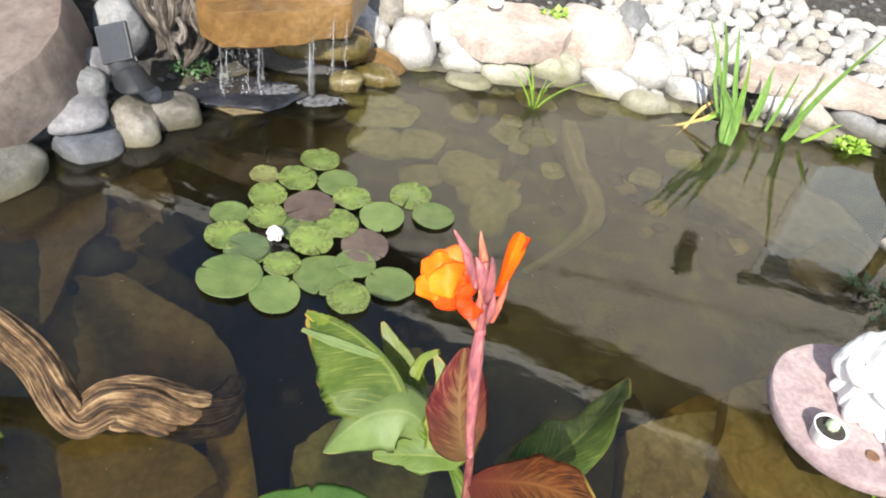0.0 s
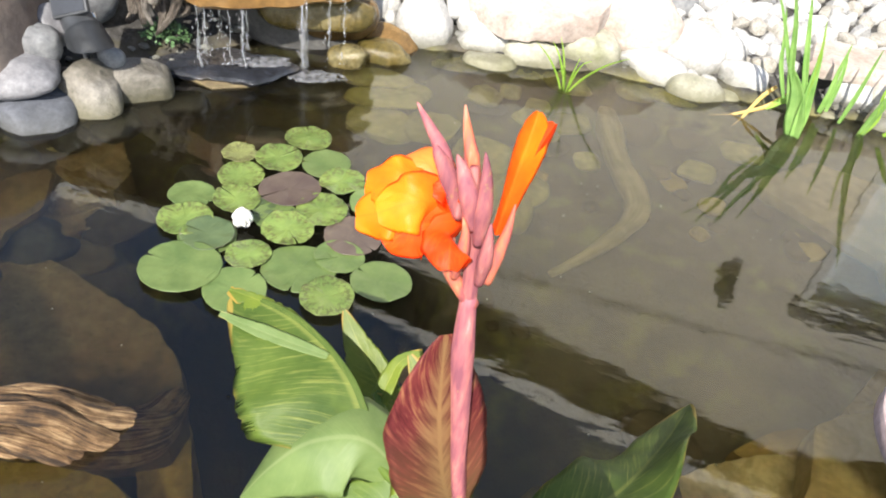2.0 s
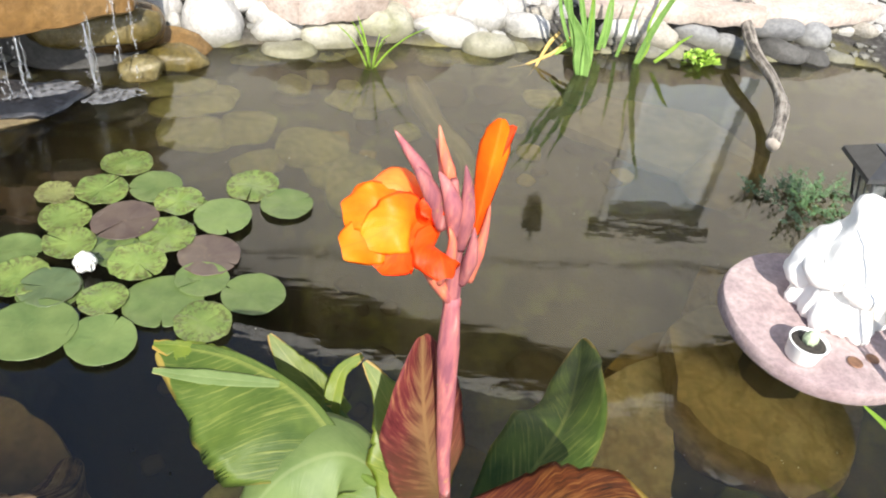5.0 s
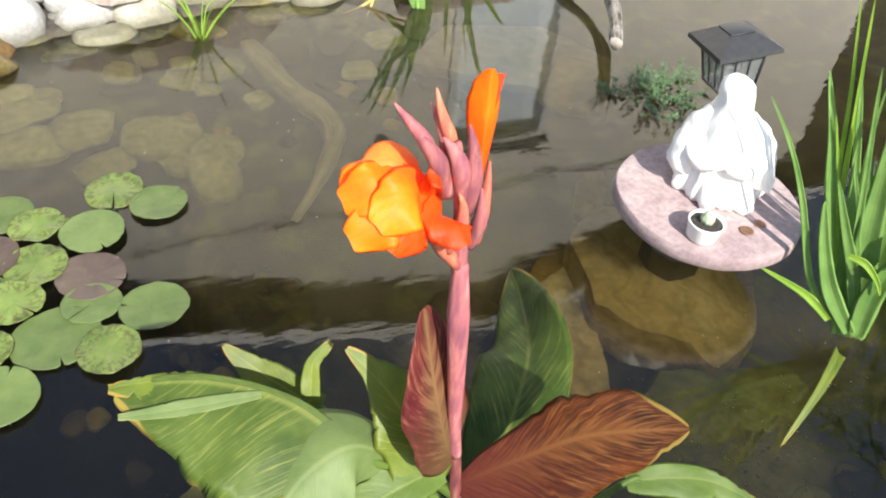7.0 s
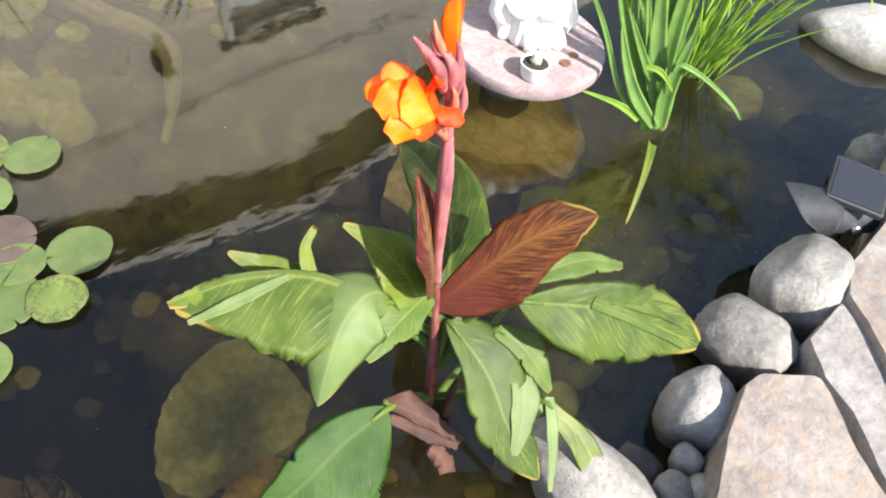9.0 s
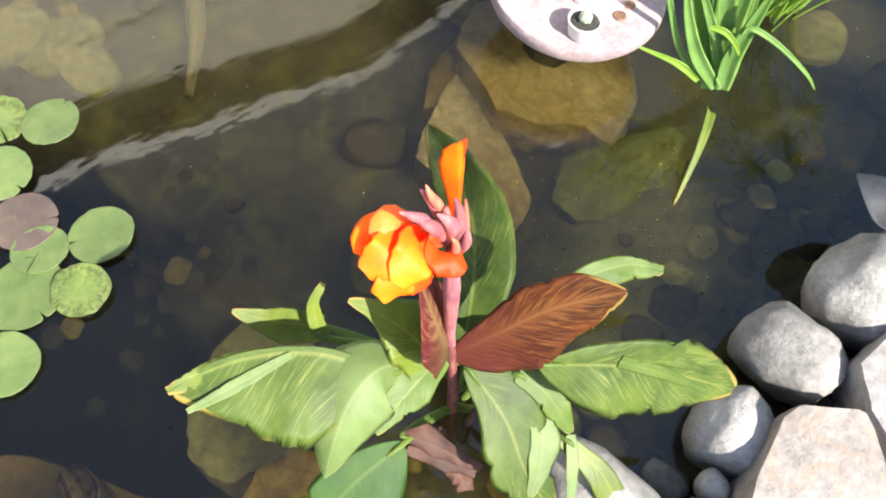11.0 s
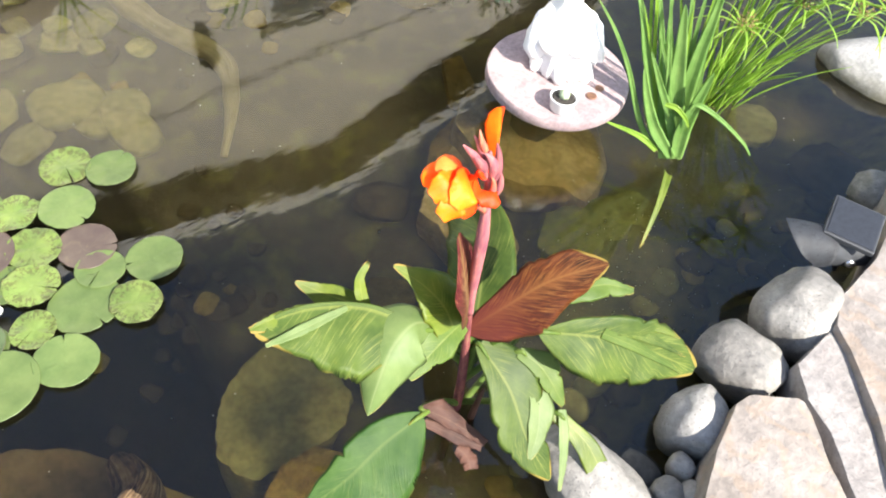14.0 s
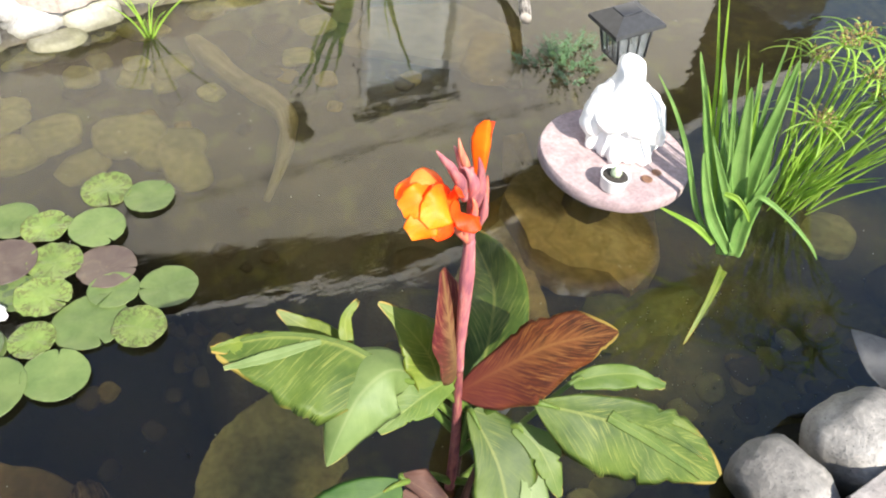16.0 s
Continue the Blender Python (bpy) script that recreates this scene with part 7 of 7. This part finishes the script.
part("wall", prism([(-6.5, 0.2), (-6.3, 0.2), (-6.3, EAVE_Z - 0.09), (-6.5, EAVE_Z - 0.09)], 4.9, 8.0), PORCH, house, "side wall of an assumed porch, coloured dark for shade", smooth=False)
part("railing_panel", prism([(-6.3, 0.2), (PORCH_X, 0.2), (PORCH_X, 1.9), (-6.3, 1.9)], WALL_Y + 0.15, WALL_Y + 0.19), PORCH, house, "dark screen added in front of the assumed porch", smooth=False)
CORNER_X = 6.2
part("wall", prism([(DX1, 0.2), (CORNER_X, 0.2), (CORNER_X, under_roof(CORNER_X)), (DX1, under_roof(DX1))], WALL_Y, WALL_Y + 0.2), SIDING, house, smooth=False)
# added dark walls and pale door, assumed from the tones mirrored in the pond
part("wall", prism([(CORNER_X - 0.2, 0.2), (CORNER_X, 0.2), (CORNER_X, under_roof(CORNER_X)), (CORNER_X - 0.2, under_roof(CORNER_X))], WALL_Y + 0.2, 7.4), PORCH, house, "dark side wall added behind the house corner", smooth=False)
part("wall", prism([(CORNER_X, 2.35), (12.0, 2.35), (12.0, 4.6), (CORNER_X, 4.6)], 7.2, 7.4), PORCH, house, "dark wall standing in for the dark mass beyond the corner", smooth=False)
part("garage_door", prism([(CORNER_X, 0.2), (12.0, 0.2), (12.0, 2.34), (CORNER_X, 2.34)], 7.25, 7.35), DOOR, house, "pale grey wide door", smooth=False)
part("wall", prism([(DX0, DZ), (DX1, DZ), (DX1, under_roof(DX1)), (PEAK_X, under_roof(PEAK_X)), (DX0, under_roof(DX0))], WALL_Y, WALL_Y + 0.2), SIDING, house, smooth=False)
for sgn in (-1, 1):
    ex = PEAK_X + sgn * (PEAK_X - EAVE_X)
    part("roof", prism([(PEAK_X, PEAK_Z), (ex, EAVE_Z), (ex, EAVE_Z - 0.06), (PEAK_X, PEAK_Z - 0.06)], RAKE_Y, 12.0), SHINGLE, house, smooth=False)
    part("rake_board", prism([(PEAK_X, PEAK_Z - 0.015), (ex, EAVE_Z - 0.015), (ex, EAVE_Z - 0.155), (PEAK_X, PEAK_Z - 0.155)], RAKE_Y - 0.03, RAKE_Y - 0.003), TRIM, house, "white painted rake board", smooth=False)
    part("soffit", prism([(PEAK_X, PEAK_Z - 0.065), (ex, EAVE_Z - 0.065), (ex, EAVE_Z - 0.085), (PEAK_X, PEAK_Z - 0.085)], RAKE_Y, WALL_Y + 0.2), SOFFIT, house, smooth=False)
# dark strip painted in where the eaves cast their shadow on the wall
EAVE_SHADOW = 0.24
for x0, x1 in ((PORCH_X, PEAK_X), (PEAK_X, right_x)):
    part("frieze_board", prism([(x0, under_roof(x0) + 0.06), (x1, under_roof(x1) + 0.06), (x1, under_roof(x1) - EAVE_SHADOW), (x0, under_roof(x0) - EAVE_SHADOW)], WALL_Y - 0.03, WALL_Y - 0.003), SOFFIT, house, "dark strip painted in for the shadow under the eaves", smooth=False)
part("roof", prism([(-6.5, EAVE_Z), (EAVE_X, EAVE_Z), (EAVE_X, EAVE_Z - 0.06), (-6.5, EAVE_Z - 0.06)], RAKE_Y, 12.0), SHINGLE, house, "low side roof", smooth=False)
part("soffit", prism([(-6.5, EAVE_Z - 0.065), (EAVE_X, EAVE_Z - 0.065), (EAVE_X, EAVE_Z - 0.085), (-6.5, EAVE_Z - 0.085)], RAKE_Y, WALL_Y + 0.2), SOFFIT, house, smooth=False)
part("gutter", prism([(-6.5, EAVE_Z + 0.01), (EAVE_X, EAVE_Z + 0.01), (EAVE_X, EAVE_Z - 0.13), (-6.5, EAVE_Z - 0.13)], RAKE_Y - 0.1, RAKE_Y - 0.003), TRIM, house, "white eaves gutter", smooth=False)
door = part("door", prism([(DX0 + 0.06, 0.35), (DX1 - 0.06, 0.35), (DX1 - 0.06, DZ - 0.06), (DX0 + 0.06, DZ - 0.06)], WALL_Y + 0.09, WALL_Y + 0.13), DOOR, house, "pale grey door", smooth=False)
for x0, x1 in ((DX0, DX0 + 0.06), (DX1 - 0.06, DX1)):
    part("door_frame", prism([(x0, 0.35), (x1, 0.35), (x1, DZ), (x0, DZ)], WALL_Y - 0.03, WALL_Y + 0.15), TRIM, house, smooth=False)
part("door_frame", prism([(DX0 + 0.06, DZ - 0.06), (DX1 - 0.06, DZ - 0.06), (DX1 - 0.06, DZ), (DX0 + 0.06, DZ)], WALL_Y - 0.03, WALL_Y + 0.15), TRIM, house, smooth=False)
# black strip put in for the shadow along the top of the door frame
part("drip_cap", prism([(DX0 - 0.05, DZ + 0.003), (DX1 + 0.05, DZ + 0.003), (DX1 + 0.05, DZ + 0.06), (DX0 - 0.05, DZ + 0.06)], WALL_Y - 0.06, WALL_Y - 0.003), PLASTIC, house, "dark strip for the shadow over the door", smooth=False)
part("pane", prism([(DX0 + 0.16, 1.2), (DX1 - 0.16, 1.2), (DX1 - 0.16, DZ - 0.18), (DX0 + 0.16, DZ - 0.18)], WALL_Y + 0.08, WALL_Y + 0.088), GLASS, door, "large glass pane", smooth=False)

lamp = thing("wall_lantern", (1.70, 4.88, 2.38), "black coach lantern on the house wall", "lamp")
part("back_plate", box_bm(-0.05, 0.05, 0.055, 0.069, 0.0, 0.2, 0.006), PLASTIC, lamp)
part("lamp_arm", tube_bm([(0, 0.06, 0.16), (0, 0.0, 0.24), (0, -0.04, 0.2)], (0.01, 0.01, 0.008), 8, steps=4), PLASTIC, lamp)
part("lamp_cap", lathe_bm([(0.085, 0.13), (0.07, 0.15), (0.03, 0.19), (0.012, 0.22), (0.002, 0.26)], 20), PLASTIC, lamp)
part("cage", lathe_bm([(0.045, -0.06), (0.05, -0.055), (0.072, 0.12), (0.075, 0.13)], 6), PLASTIC, lamp)
cable = obj("cable", tube_bm([(-1.2, 4.93, 3.02), (0.2, 4.93, 2.98), (1.6, 4.93, 2.95), (3.2, 4.93, 2.93), (4.4, 4.93, 2.95)], (0.006,) * 5, 8, 2, 0.0, 0, 8), PLASTIC)
tagged(cable, "thin black cable strung along the house wall", "cable")


# ---- cobbles on the far slope ----
bank = thing("cobble_bank", (1.0, 2.95, 0.0), "slope of small white cobbles above the pond edge", "cobbles")
bank_meshes = []
for k in range(8):
    bm = bmesh.new()
    bmesh.ops.create_icosphere(bm, subdivisions=3, radius=1.0)
    cr = random.Random(k + 300)
    cuts = [(Vector((cr.uniform(-1, 1), cr.uniform(-1, 1), cr.uniform(-0.2, 1))).normalized(), cr.uniform(0.55, 0.8)) for _ in range(6)]
    for v in bm.verts:
        c = v.co.copy()
        q = Vector([math.copysign(abs(a) ** 0.7, a) for a in c])
        for nrm, lim in cuts:
            over = q.dot(nrm) - lim
            if over > 0:
                q -= nrm * over * 0.9
        v.co = q * (1 + 0.18 * nz(c, 1.1, k * 3.3) + 0.06 * nz(c, 3, k))
    mm = bpy.data.meshes.new("cobble")
    bm.to_mesh(mm)
    bm.free()
    for f in mm.polygons:
        f.use_smooth = True
    mm.materials.append(ROCK["pale" if k in (2, 5) else "white"])
    bank_meshes.append(mm)
r = random.Random(77)
spots = []
for row in range(11):
    for col in range(30):
        x, y = 0.48 + col * 0.068 + (row % 2) * 0.034 + r.uniform(-0.012, 0.012), 2.80 + row * 0.058 + r.uniform(-0.01, 0.01)
        if y < 2.80 + 0.04 * x or (1.0 < x < 2.3 and y < 2.95) or (x > 1.9 and y > 3.2) or len(spots) >= 290:
            continue
        spots.append((x, y))
hz = terrain(np.array([s[0] for s in spots]), np.array([s[1] for s in spots]))
for (x, y), z in zip(spots, hz):
    ob = new("cobble", r.choice(bank_meshes))
    ob.parent = bank
    s = r.choice((r.uniform(0.030, 0.042), r.uniform(0.040, 0.062)))
    ob.matrix_basis = Matrix.Translation((x - 1.0, y - 2.95, z + 0.008)) @ Euler((r.uniform(-.3, .3), r.uniform(-.3, .3), r.uniform(0, 6))).to_matrix().to_4x4() @ Matrix.Diagonal((s, s * r.uniform(0.6, 1.0), s * r.uniform(0.5, 0.8), 1))

# ---- gravel ----
verts, faces = [], []
base = bmesh.new()
bmesh.ops.create_icosphere(base, subdivisions=1, radius=1.0)
bv = np.array([v.co[:] for v in base.verts])
bf = np.array([[v.index for v in f.verts] for f in base.faces])
base.free()
rng = np.random.default_rng(5)
px, py = rng.uniform(-2.2, 3.6, 9000), rng.uniform(-1.2, 4.6, 9000)
dd = shore_distance(px, py)
ok = (dd < 0.06) & (dd > -1.7)
px, py = px[ok], py[ok]
pz = terrain(px, py)
for k in range(len(px)):
    s = rng.uniform(0.008, 0.022)
    q = bv * (1 + rng.uniform(-0.25, 0.25, bv.shape)) * np.array([s, s * rng.uniform(0.6, 1), s * 0.55]) + np.array([px[k], py[k], pz[k] + s * 0.2])
    faces.append(bf + len(verts) * len(bv))
    verts.append(q)
gm = bpy.data.meshes.new("gravel")
gm.from_pydata(np.concatenate(verts).tolist(), [], np.concatenate(faces).tolist())
gm.materials.append(ROCK["grey"])
tagged(new("gravel", gm), "loose grey gravel round the pond", "gravel", kind="stuff")
